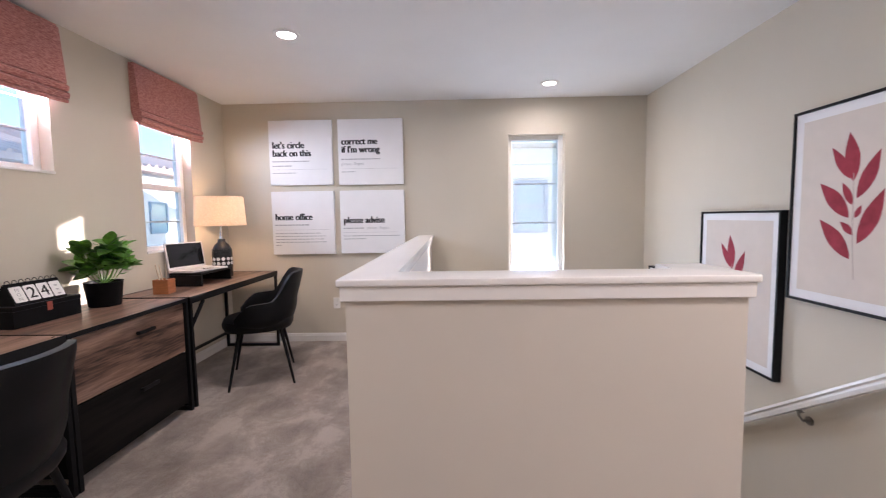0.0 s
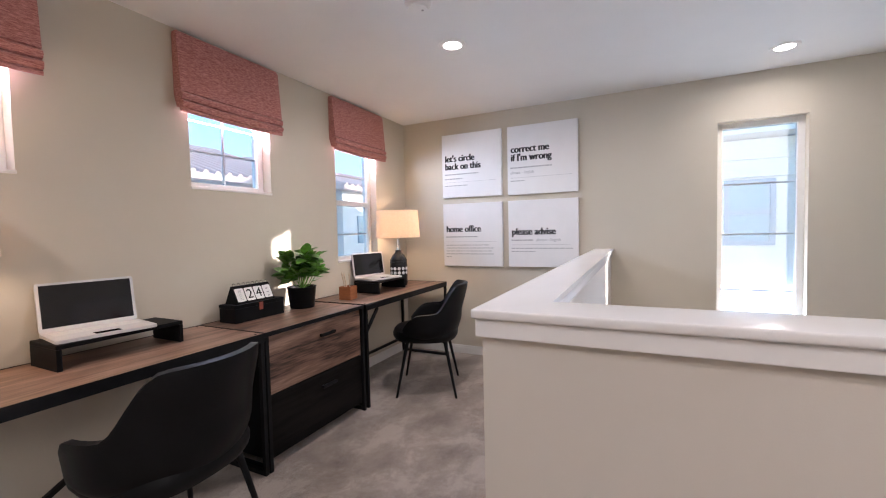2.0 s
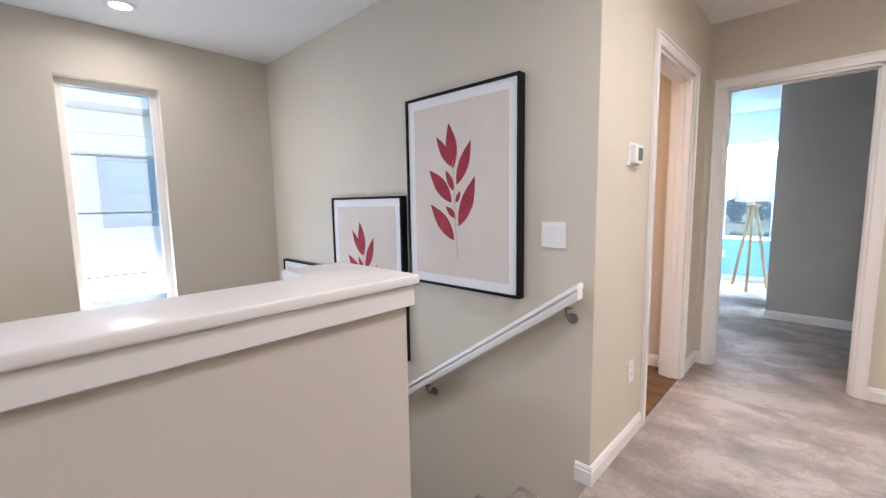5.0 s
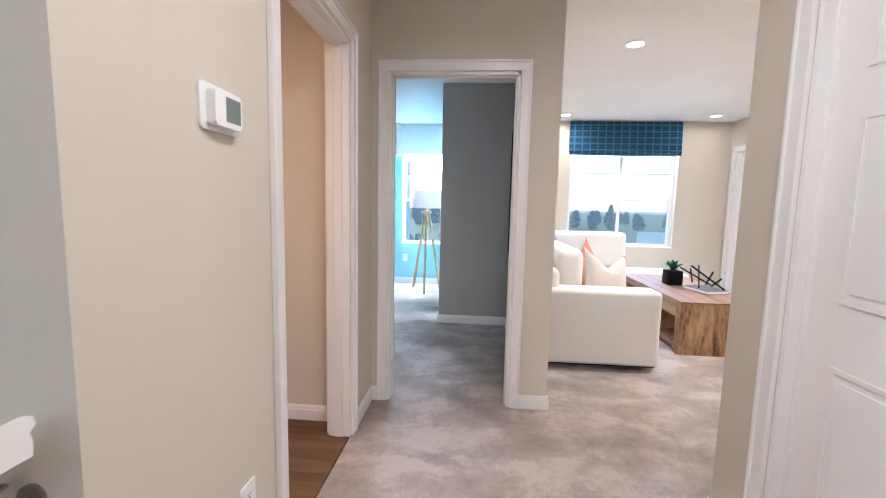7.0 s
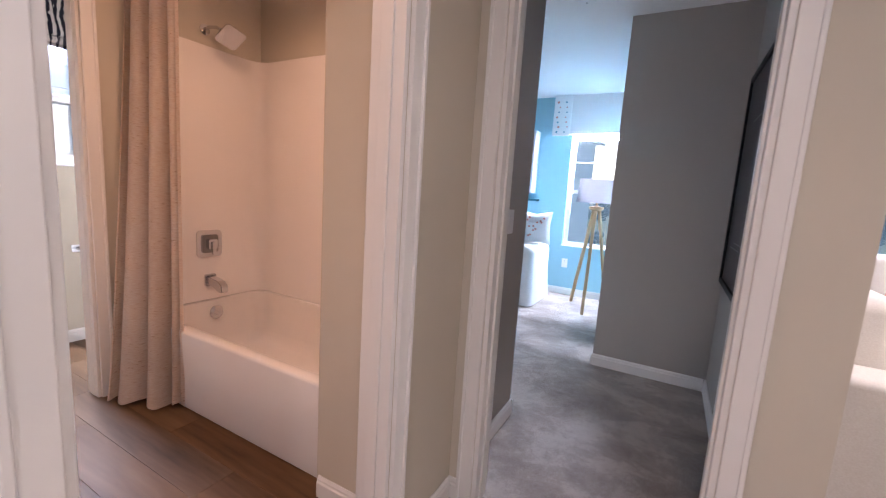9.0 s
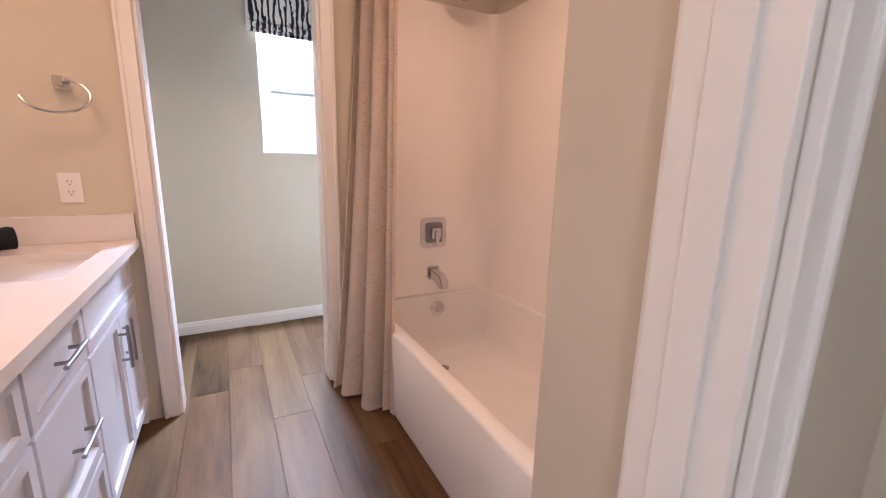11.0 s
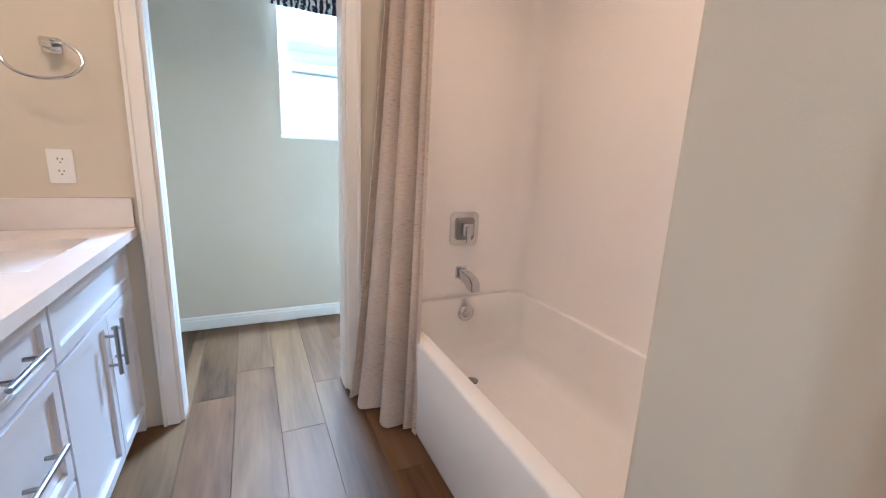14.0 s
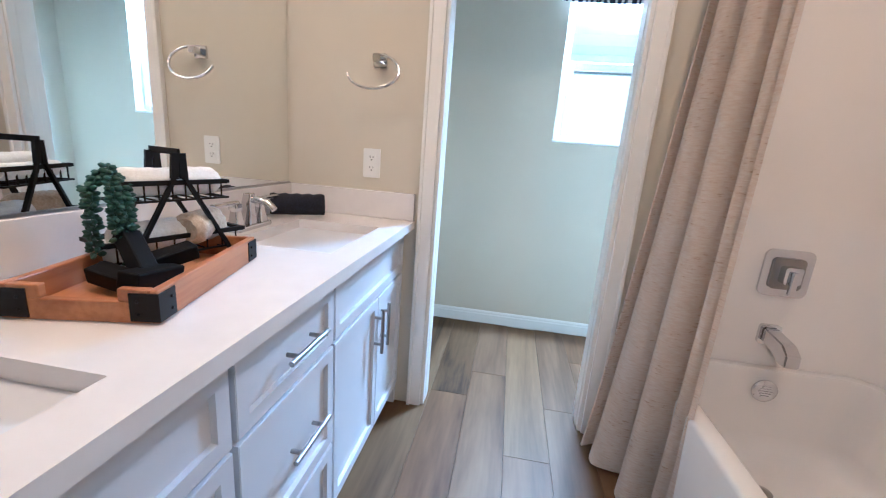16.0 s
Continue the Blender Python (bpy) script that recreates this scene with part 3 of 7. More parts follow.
# stairs down along the wall
stairs = tagged(new("stairs"), "carpeted stairs going down to a landing", kind="structure")
for i in range(1, 8):
    bm = bmnew()
    y0 = 2.02 + 0.265 * (i - 1)
    box(bm, 1.232, SX, y0, y0 + 0.29, -0.18 * i - 0.18, -0.18 * i, 0.012)
    part("step", bm, "carpet", stairs, smooth=False)
bm = bmnew()
box(bm, 0.15, SX, 3.87, FY, -1.62, -1.44)
part("landing", bm, "carpet", stairs, smooth=False)
wall("wall_stair_middle", 1.118, 1.232, 2.16, 3.87, -3.0, -0.29, "wall")
wall("wall_stair_west", 0.036, 0.150, 1.909, FY, -3.0, -0.28, "wall")
wall("wall_stair_south", 0.036, SX, 1.909, 2.02, -3.0, -0.28, "wall")
bm = bmnew()
box(bm, 0.036, SX, 1.909, FY, -3.1, -3.0)
structure("floor_lower", bm, "carpet", "carpeted floor at the foot of the stairs")

# ground outside
bm = bmnew()
box(bm, -900, 900, -900, 900, -3.3, -3.12)
M["ground"] = surf("dry_ground", (0.42, 0.39, 0.33), 0.25, 0.95, 0.05, 4, 0.4, dist=0.05)
structure("ground", bm, "ground", "dry open ground around the house")

# ---- ceiling fixtures ----


def can_light(px, py):
    root = thing("recessed_light", "round white recessed ceiling light, switched on", "ceiling light", (px, py, H), "recessed ceiling lights")
    bm = bmnew()
    lathe(bm, [(0.055, -0.004), (0.056, -0.009), (0.080, -0.007), (0.085, -0.0005), (0.055, -0.0005)], 32)
    part("trim_ring", bm, "trim", root)
    bm = bmnew()
    lathe(bm, [(0.054, -0.0055), (0.054, -0.001)], 24)
    part("lens", bm, "can_glow", root, "glowing diffuser")
    return root


first_can = can_light(*CANS[0])
for px, py in CANS[1:]:
    copy_thing(first_can, pose(px, py, H))


def smoke_detector(px, py):
    root = thing("smoke_detector", "round white smoke detector on the ceiling", "smoke detector", (px, py, H), "smoke detectors")
    bm = bmnew()
    lathe(bm, [(0.066, -0.0005), (0.068, -0.012), (0.058, -0.030), (0.045, -0.038), (0.010, -0.040)], 32)
    part("body", bm, "plastic", root)
    bm = bmnew()
    lathe(bm, [(0.050, -0.0445), (0.052, -0.034)], 24)
    part("grille", bm, "plastic", root)
    bm = bmnew()
    lathe(bm, [(0.006, -0.046), (0.006, -0.042)], 12, (0.02, 0.01, 0))
    part("button", bm, "steel", root)
    return root


smoke_detector(-0.625, 2.84)
smoke_detector(5.51, 1.90)

# ---- bathroom ----


def surround_mat():
    m, n, l, b = nodes_of("white_tub_surround")
    tc = n.new("ShaderNodeTexCoord")
    sep = n.new("ShaderNodeSeparateXYZ")
    l.new(tc.outputs["Object"], sep.inputs[0])
    comb = n.new("ShaderNodeCombineXYZ")
    add = n.new("ShaderNodeMath")
    add.operation = "ADD"
    l.new(sep.outputs[0], add.inputs[0])
    l.new(sep.outputs[1], add.inputs[1])
    l.new(add.outputs[0], comb.inputs[0])
    l.new(sep.outputs[2], comb.inputs[1])
    br = n.new("ShaderNodeTexBrick")
    br.inputs["Scale"].default_value = 1.0
    br.inputs["Mortar Size"].default_value, br.inputs["Mortar Smooth"].default_value = 0.0022, 0.6
    br.inputs["Brick Width"].default_value, br.inputs["Row Height"].default_value = 0.20, 0.105
    br.offset = 0.5
    l.new(comb.outputs[0], br.inputs["Vector"])
    inv = n.new("ShaderNodeMath")
    inv.operation = "SUBTRACT"
    inv.inputs[0].default_value = 1.0
    l.new(br.outputs["Fac"], inv.inputs[1])
    b.inputs["Base Color"].default_value = (0.87, 0.825, 0.79, 1)
    b.inputs["Roughness"].default_value = 0.2
    bump_to(n, l, b, inv.outputs[0], 0.3, 0.0012)
    return m


M["surround"] = surround_mat()
M["panel"] = surf("smooth_tub_surround", (0.87, 0.825, 0.79), 0.012, 0.2, 3.0, 50, 0.02)


def rounded_rect(x0, x1, y0, y1, r, n=6):
    pts = []
    for cx, cy, a in ((x1 - r, y1 - r, 0), (x0 + r, y1 - r, 90), (x0 + r, y0 + r, 180), (x1 - r, y0 + r, 270)):
        for i in range(n + 1):
            t = radians(a + 90 * i / n)
            pts.append((cx + r * math.cos(t), cy + r * math.sin(t)))
    return pts


def loft_loops(bm, loops, cap_first=False, cap_last=True):
    rings = [[bm.verts.new((x, y, z)) for x, y in pts] for pts, z in loops]
    for a, b in zip(rings, rings[1:]):
        k = len(a)
        for i in range(k):
            j = (i + 1) % k
            bm.faces.new((a[i], a[j], b[j], b[i]))
    if cap_first:
        bm.faces.new(list(reversed(rings[0])))
    if cap_last:
        bm.faces.new(rings[-1])


tub = thing("bathtub", "white alcove bathtub with a plain apron", "bathtub", (0, 0, 0))
bm = bmnew()
TX0, TX1, TY0, TY1, RIM = 3.922, 4.728, 2.402, 3.858, 0.426


def tub_loop(front, back, near, far, r, z):
    return rounded_rect(TX0 + front, TX1 - back, TY0 + near, TY1 - far, r), z


loops = [tub_loop(0.012, 0, 0, 0, 0.008, 0.004), tub_loop(0.004, 0, 0, 0, 0.010, 0.05), tub_loop(0, 0, 0, 0, 0.012, RIM - 0.014), tub_loop(0.003, 0, 0, 0, 0.013, RIM - 0.005),
         tub_loop(0.010, 0.002, 0.002, 0.002, 0.016, RIM), tub_loop(0.058, 0.034, 0.045, 0.036, 0.085, RIM), tub_loop(0.062, 0.039, 0.050, 0.041, 0.088, RIM - 0.003),
         tub_loop(0.065, 0.042, 0.054, 0.044, 0.09, RIM - 0.012), tub_loop(0.074, 0.054, 0.11, 0.052, 0.10, RIM - 0.12), tub_loop(0.086, 0.068, 0.18, 0.062, 0.10, 0.165),
         tub_loop(0.096, 0.078, 0.20, 0.074, 0.10, 0.132), tub_loop(0.118, 0.100, 0.23, 0.098, 0.10, 0.106), tub_loop(0.150, 0.132, 0.27, 0.130, 0.10, 0.098), tub_loop(0.22, 0.20, 0.36, 0.22, 0.08, 0.095)]
loft_loops(bm, loops)
part("basin", bm, "white", tub, "glossy white tub shell")
bm = bmnew()
lathe(bm, [(0.030, 0.0), (0.030, 0.004), (0.022, 0.006), (0.008, 0.014)], 24, (4.275, 3.56, 0.097))
part("drain", bm, "nickel", tub, "chrome drain")
bm = bmnew()
lathe(bm, [(0.044, 0.0), (0.044, 0.006), (0.037, 0.011), (0.004, 0.012)], 28)
for i in range(5):
    box(bm, -0.024 + abs(i - 2) * 0.005, 0.024 - abs(i - 2) * 0.005, -0.021 + i * 0.0095, -0.016 + i * 0.0095, 0.011, 0.0145)
bmesh.ops.transform(bm, matrix=pose(4.352, 3.802, 0.345, 90, 0, 0), verts=bm.verts)
part("overflow_plate", bm, "chrome", tub, "round chrome overflow grille")

surround = thing("tub_surround", "white tub surround panels with faint tile relief", "tub surround")


def curved_panel(name, inner, material):
    """Upright sheet that follows a line in plan, 12 mm thick on its outer side."""
    bm = bmnew()
    mid = Vector((4.3, 3.12, 0))
    cols = []
    for i, p in enumerate(inner):
        a, b = inner[max(0, i - 1)], inner[min(len(inner) - 1, i + 1)]
        d = Vector((b[0] - a[0], b[1] - a[1], 0)).normalized()
        out = Vector((d.y, -d.x, 0))
        if out.dot(Vector((p[0], p[1], 0)) - mid) < 0:
            out = -out
        q = Vector((p[0], p[1], 0))
        top = 1.985
        prof = [(0.0, RIM + 0.001), (0.0, top - 0.004), (0.004, top), (0.012, top), (0.012, RIM + 0.001)]
        cols.append([bm.verts.new(q + out * u + Vector((0, 0, z))) for u, z in prof])
    for a, b in zip(cols, cols[1:]):
        for i in range(5):
            j = (i + 1) % 5
            bm.faces.new((a[i], a[j], b[j], b[i]))
    bm.faces.new(cols[0])
    bm.faces.new(cols[-1])
    return part(name, bm, material, surround)


SR, SXW, SYF, SYN = 0.085, 4.714, 3.846, 2.416
curved_panel("panel", [(TX0 + 0.01, SYF), (TX0 + 0.3, SYF), (SXW - SR - 0.02, SYF)] + [(SXW - SR + SR * math.sin(radians(a)), SYF - SR + SR * math.cos(radians(a))) for a in range(0, 91, 10)] + [(SXW, SYF - SR - 0.05)], "panel")
curved_panel("panel", [(SXW, SYF - SR - 0.05), (SXW, SYN + SR + 0.05)], "surround")
curved_panel("panel", [(SXW, SYN + SR + 0.05)] + [(SXW - SR + SR * math.cos(radians(a)), SYN + SR - SR * math.sin(radians(a))) for a in range(0, 91, 10)] + [(TX0 + 0.3, SYN), (TX0 + 0.01, SYN)], "panel")

valve = thing("shower_valve", "square chrome shower valve with a lever", "shower valve", (4.338, 3.846, 0.79))
bm = bmnew()
prism(bm, rounded_rect(-0.080, 0.080, -0.086, 0.086, 0.026), -0.010, -0.0008, "y")
part("escutcheon", bm, "chrome", valve, smooth=False)
bm = bmnew()
prism(bm, rounded_rect(-0.052, 0.052, -0.057, 0.057, 0.016), -0.018, -0.010, "y")
part("inner_plate", bm, "nickel", valve, "dark recessed plate", smooth=False)
bm = bmnew()
prism(bm, rounded_rect(-0.028, 0.028, -0.031, 0.031, 0.010), -0.050, -0.018, "y")
box(bm, -0.011, 0.011, -0.064, -0.050, -0.066, 0.016, 0.004)
part("lever", bm, "chrome", valve, smooth=False)

spout = thing("tub_spout", "chrome tub spout below the valve", "spout", (4.338, 3.846, 0.555))
bm = bmnew()
prism(bm, rounded_rect(-0.036, 0.036, -0.038, 0.038, 0.012), -0.014, -0.0008, "y")
part("flange", bm, "chrome", spout, smooth=False)
bm = bmnew()
prof = [(-0.012, 0.022), (-0.012, -0.020), (-0.080, -0.026), (-0.105, -0.048), (-0.140, -0.048), (-0.138, -0.012), (-0.105, 0.010)]
prism(bm, [(u * 1.15, v * 1.25) for u, v in prof], -0.025, 0.025, "x")
bmesh.ops.bevel(bm, geom=bm.edges[:], offset=0.005, segments=2, affect="EDGES")
part("nozzle", bm, "chrome", spout, smooth=False)

shower = thing("shower_fixture", "chrome square shower head on a bent arm", "shower head", (4.345, 3.860, 2.075))
bm = bmnew()
tube(bm, [(0, -0.001, 0), (0, -0.05, 0.006), (0.01, -0.10, 0.002), (0.03, -0.145, -0.02)], 0.010)
part("arm", bm, "chrome", shower)
bm = bmnew()
lathe(bm, [(0.030, -0.001), (0.030, 0.006), (0.014, 0.012)], 24)
bmesh.ops.transform(bm, matrix=pose(0, -0.001, 0, 90, 0, 0), verts=bm.verts)
part("flange", bm, "chrome", shower)
bm = bmnew()
loft_loops(bm, [(rounded_rect(-0.018, 0.018, -0.018, 0.018, 0.008), 0.05), (rounded_rect(-0.050, 0.050, -0.050, 0.050, 0.018), 0.012), (rounded_rect(-0.052, 0.052, -0.052, 0.052, 0.018), 0.0)], True)
bmesh.ops.transform(bm, matrix=Matrix.Translation((0.045, -0.185, -0.055)) @ pose(0, 0, 0, -38, 14, 0) @ Matrix.Scale(1.25, 4), verts=bm.verts)
part("head", bm, "chrome", shower)

# shower curtain, pushed to the end of its rod
curtain = thing("shower_curtain", "beige linen shower curtain drawn aside in folds", "curtain", (0, 0, 0))
bm = bmnew()
N, K = 150, 30
rows_c = []
LOW = [(0.0, (3.918, 3.388)), (0.24, (3.843, 3.440)), (0.53, (3.776, 3.560)), (1.0, (3.728, 3.752))]
TOPS = [(0.0, (3.962, 3.420)), (0.24, (3.940, 3.520)), (0.53, (3.925, 3.655)), (1.0, (3.930, 3.835))]


def along(line, u):
    for (u0, p), (u1, q) in zip(line, line[1:]):
        if u <= u1 + 1e-9:
            f = (u - u0) / (u1 - u0)
            return Vector((p[0] + (q[0] - p[0]) * f, p[1] + (q[1] - p[1]) * f, 0)), f
    return Vector((*line[-1][1], 0)), 1.0


for k in range(K + 1):
    v = k / K                       # 0 at the hem
    w = v ** 0.8
    row = []
    for i in range(N + 1):
        u = i / N
        (p, f), (q, g) = along(LOW, u), along(TOPS, u)
        c = p * (1 - w) + q * w
        deep = 0.14 * (1 - 0.45 * v) * (1 - abs(math.sin(math.pi * f)) ** 0.55) * (0.0 if u < 0.05 or u > 0.97 else 1.0)
        ripple = 0.0003 * math.sin(u * 41 + 3.0 * v) + 0.003 * math.sin(u * 11 - 4.0 * v + 1.0)
        c += Vector((0.86, 0.50, 0)) * (deep + ripple)
        z = 0.028 + 2.147 * v + (0.014 * math.sin(u * 13.0 + 0.6) - 0.02 * (1 - abs(math.sin(math.pi * f))) if k == 0 else 0)
        row.append(bm.verts.new((c.x, c.y, max(0.012, z))))
    rows_c.append(row)
for a, b in zip(rows_c, rows_c[1:]):
    for i in range(N):
        bm.faces.new((a[i], a[i + 1], b[i + 1], b[i]))
bmesh.ops.solidify(bm, geom=bm.faces[:], thickness=0.003)
part("cloth", bm, "curtain", curtain)
bm = bmnew()
rod(bm, (3.95, 2.402, 2.20), (3.95, 3.860, 2.20), 0.0125)
part("rod", bm, "chrome", tagged(thing("curtain_rod", "straight chrome shower curtain rod", "curtain rod"), ""))
for i in range(7):
    bm = bmnew()
    tube(bm, [(3.95 + 0.02 * math.cos(a * math.pi / 6), 3.45 + i * 0.06, 2.195 + 0.026 * math.sin(a * math.pi / 6)) for a in range(12)], 0.002, 6, True)
    part("ring", bm, "chrome", curtain)

# vanity
VF, WT = 2.916, 0.839          # plane of the cabinet bodies, height of the worktop


def shaker(name, y0, y1, z0, z1, parent, handle=None):
    """A cabinet front: frame and recessed panel, with a bar handle ('h' or 'v', at y, z)."""
    bm = bmnew()
    box(bm, VF, VF + 0.018, y0, y1, z0, z1)
    face = max(bm.faces, key=lambda q: q.calc_center_median().x)
    bmesh.ops.inset_region(bm, faces=[face], thickness=0.045)
    bmesh.ops.inset_region(bm, faces=[face], thickness=0.002)
    for v in face.verts:
        v.co.x -= 0.011
    rim = [e for e in bm.edges if all(abs(v.co.x - VF - 0.018) < 1e-5 for v in e.verts) and all(min(abs(v.co.y - y0), abs(v.co.y - y1), abs(v.co.z - z0), abs(v.co.z - z1)) < 1e-5 for v in e.verts)]
    bmesh.ops.bevel(bm, geom=rim, offset=0.0015, segments=2, affect="EDGES")
    front = part(name, bm, "cabinet", parent, smooth=False)
    if handle:
        way, hy, hz = handle
        bm = bmnew()
        d = Vector((0, 0.080, 0)) if way == "h" else Vector((0, 0, 0.080))
        c = Vector((VF + 0.046, hy, hz))
        rod(bm, c - d, c + d, 0.006, 14)
        for s in (-0.6, 0.6):
            q = c + d * s
            rod(bm, (VF + 0.018, q.y, q.z), (q.x, q.y, q.z), 0.005, 10)
        part("handle", bm, "steel", front, "brushed steel bar handle")
    return front


def vanity_body(y0, y1, label):
    root = thing("vanity_cabinet", label, "cabinet", (0, 0, 0), "vanity cabinets")
    bm = bmnew()
    box(bm, BX + 0.001, VF, y0, y1, 0.10, WT - 0.032)
    part("body", bm, "cabinet", root, smooth=False)
    bm = bmnew()
    box(bm, BX + 0.001, VF - 0.06, y0, y1, 0.002, 0.099)
    part("toe_kick", bm, "cabinet", root, smooth=False)
    return root


va = vanity_body(2.075, 2.770, "white shaker vanity cabinet with two doors")
shaker("false_front", 2.080, 2.765, 0.632, 0.786, va)
shaker("door", 2.080, 2.420, 0.115, 0.622, va, ("v", 2.385, 0.515))
shaker("door", 2.425, 2.765, 0.115, 0.622, va, ("v", 2.460, 0.515))
vb = vanity_body(2.772, 3.158, "white shaker vanity cabinet with three drawers")
shaker("drawer", 2.779, 3.155, 0.632, 0.786, vb, ("h", 2.982, 0.713))
shaker("drawer", 2.779, 3.155, 0.340, 0.622, vb, ("h", 2.992, 0.480))
shaker("drawer", 2.779, 3.155, 0.115, 0.330, vb, ("h", 2.985, 0.225))
vc = vanity_body(3.160, 3.836, "white shaker vanity cabinet beside the inner doorway")
shaker("false_front", 3.165, 3.828, 0.632, 0.786, vc)
shaker("door", 3.165, 3.518, 0.115, 0.622, vc, ("v", 3.488, 0.515))
shaker("door", 3.523, 3.828, 0.115, 0.622, vc, ("v", 3.555, 0.515))
bm = bmnew()
box(bm, BX + 0.001, VF + 0.004, 3.838, 3.861, 0.002, WT - 0.032)
part("filler_strip", bm, "cabinet", vc, smooth=False)

SINKS = [(2.575, 2.884, 2.200, 2.622), (2.575, 2.860, 3.245, 3.650)]
top = thing("worktop", "white quartz worktop with two sink cutouts", "worktop")
bm = bmnew()
CX1, CY0, CY1 = 2.968, 2.072, 3.861
box(bm, BX + 0.001, SINKS[0][0], CY0, CY1, WT - 0.032, WT)
box(bm, SINKS[0][1], CX1, CY0, CY1, WT - 0.032, WT)
for a, b in ((CY0, SINKS[0][2]), (SINKS[0][3], SINKS[1][2]), (SINKS[1][3], CY1)):
    box(bm, SINKS[0][0], SINKS[0][1], a, b, WT - 0.032, WT)
bmesh.ops.remove_doubles(bm, verts=bm.verts, dist=1e-5)
part("slab", bm, "quartz", top, smooth=False)
bm = bmnew()
box(bm, BX + 0.001, BX + 0.021, CY0, CY1, WT + 0.0005, 0.947, 0.002)
part("backsplash", bm, "quartz", top, smooth=False)
bm = bmnew()
box(bm, BX + 0.0215, CX1 - 0.004, 3.842, CY1, WT + 0.0005, 0.947, 0.002)
part("side_splash", bm, "quartz", top, smooth=False)
for x0, x1, y0, y1 in SINKS:
    s = thing("sink_basin", "white undermount rectangular sink basin", "sink", (0, 0, 0), "vanity sinks")
    bm = bmnew()
    loft_loops(bm, [(rounded_rect(x0 - 0.012, x1 + 0.012, y0 - 0.012, y1 + 0.012, 0.012), WT - 0.0325), (rounded_rect(x0 - 0.001, x1 + 0.001, y0 - 0.001, y1 + 0.001, 0.02), WT - 0.033), (rounded_rect(x0 + 0.006, x1 - 0.006, y0 + 0.006, y1 - 0.006, 0.04), WT - 0.080),
                    (rounded_rect(x0 + 0.025, x1 - 0.025, y0 + 0.03, y1 - 0.03, 0.06), WT - 0.145), (rounded_rect(x0 + 0.08, x1 - 0.08, y0 + 0.10, y1 - 0.10, 0.05), WT - 0.160)])
    part("bowl", bm, "white", s)
    bm = bmnew()
    lathe(bm, [(0.022, WT - 0.1595), (0.022, WT - 0.156), (0.010, WT - 0.155)], 20, ((x0 + x1) / 2, (y0 + y1) / 2, 0))
    part("drain", bm, "chrome", s, "chrome drain")

faucet = thing("faucet", "chrome two-handle faucet behind the sink", "faucet", (2.520, 3.430, WT + 0.0005))
faucet.scale = (1.1, 1.2, 1.1)
bm = bmnew()
prism(bm, rounded_rect(-0.026, 0.026, -0.078, 0.078, 0.012), 0.0, 0.012)
bmesh.ops.bevel(bm, geom=bm.edges[:], offset=0.003, segments=2, affect="EDGES")
part("base_plate", bm, "chrome", faucet, smooth=False)
bm = bmnew()
loft_loops(bm, [(rounded_rect(-0.018, 0.018, -0.016, 0.016, 0.006), 0.012), (rounded_rect(-0.014, 0.016, -0.013, 0.013, 0.006), 0.075), (rounded_rect(-0.008, 0.018, -0.012, 0.012, 0.006), 0.10)], True)
tube(bm, [(0.0, 0, 0.080), (0.030, 0, 0.086), (0.062, 0, 0.078), (0.082, 0, 0.060)], 0.010, 12)
part("spout", bm, "chrome", faucet)
for s in (-1, 1):
    bm = bmnew()
    loft_loops(bm, [(rounded_rect(-0.017, 0.017, s * 0.051 - 0.017, s * 0.051 + 0.017, 0.005), 0.012), (rounded_rect(-0.011, 0.011, s * 0.051 - 0.011, s * 0.051 + 0.011, 0.004), 0.055),
                    (rounded_rect(-0.014, 0.014, s * 0.051 - 0.014, s * 0.051 + 0.014, 0.004), 0.066), (rounded_rect(-0.012, 0.012, s * 0.051 - 0.012, s * 0.051 + 0.012, 0.004), 0.076)], True)
    vs = box(bm, -0.008, 0.010, s * 0.09 - 0.045, s * 0.09 + 0.045, 0.074, 0.084, 0.003)
    part("handle", bm, "chrome", faucet, smooth=False)

mirror = thing("mirror", "large frameless wall mirror above the vanity", "mirror")
bm = bmnew()
box(bm, BX + 0.002, BX + 0.007, 2.075, 3.852, 0.9485, 2.02)
part("glass", bm, "mirror", mirror, smooth=False)
bm = bmnew()
box(bm, BX + 0.002, BX + 0.012, 2.075, 3.852, 0.9475, 0.954)
part("bottom_channel", bm, "steel", mirror, smooth=False)


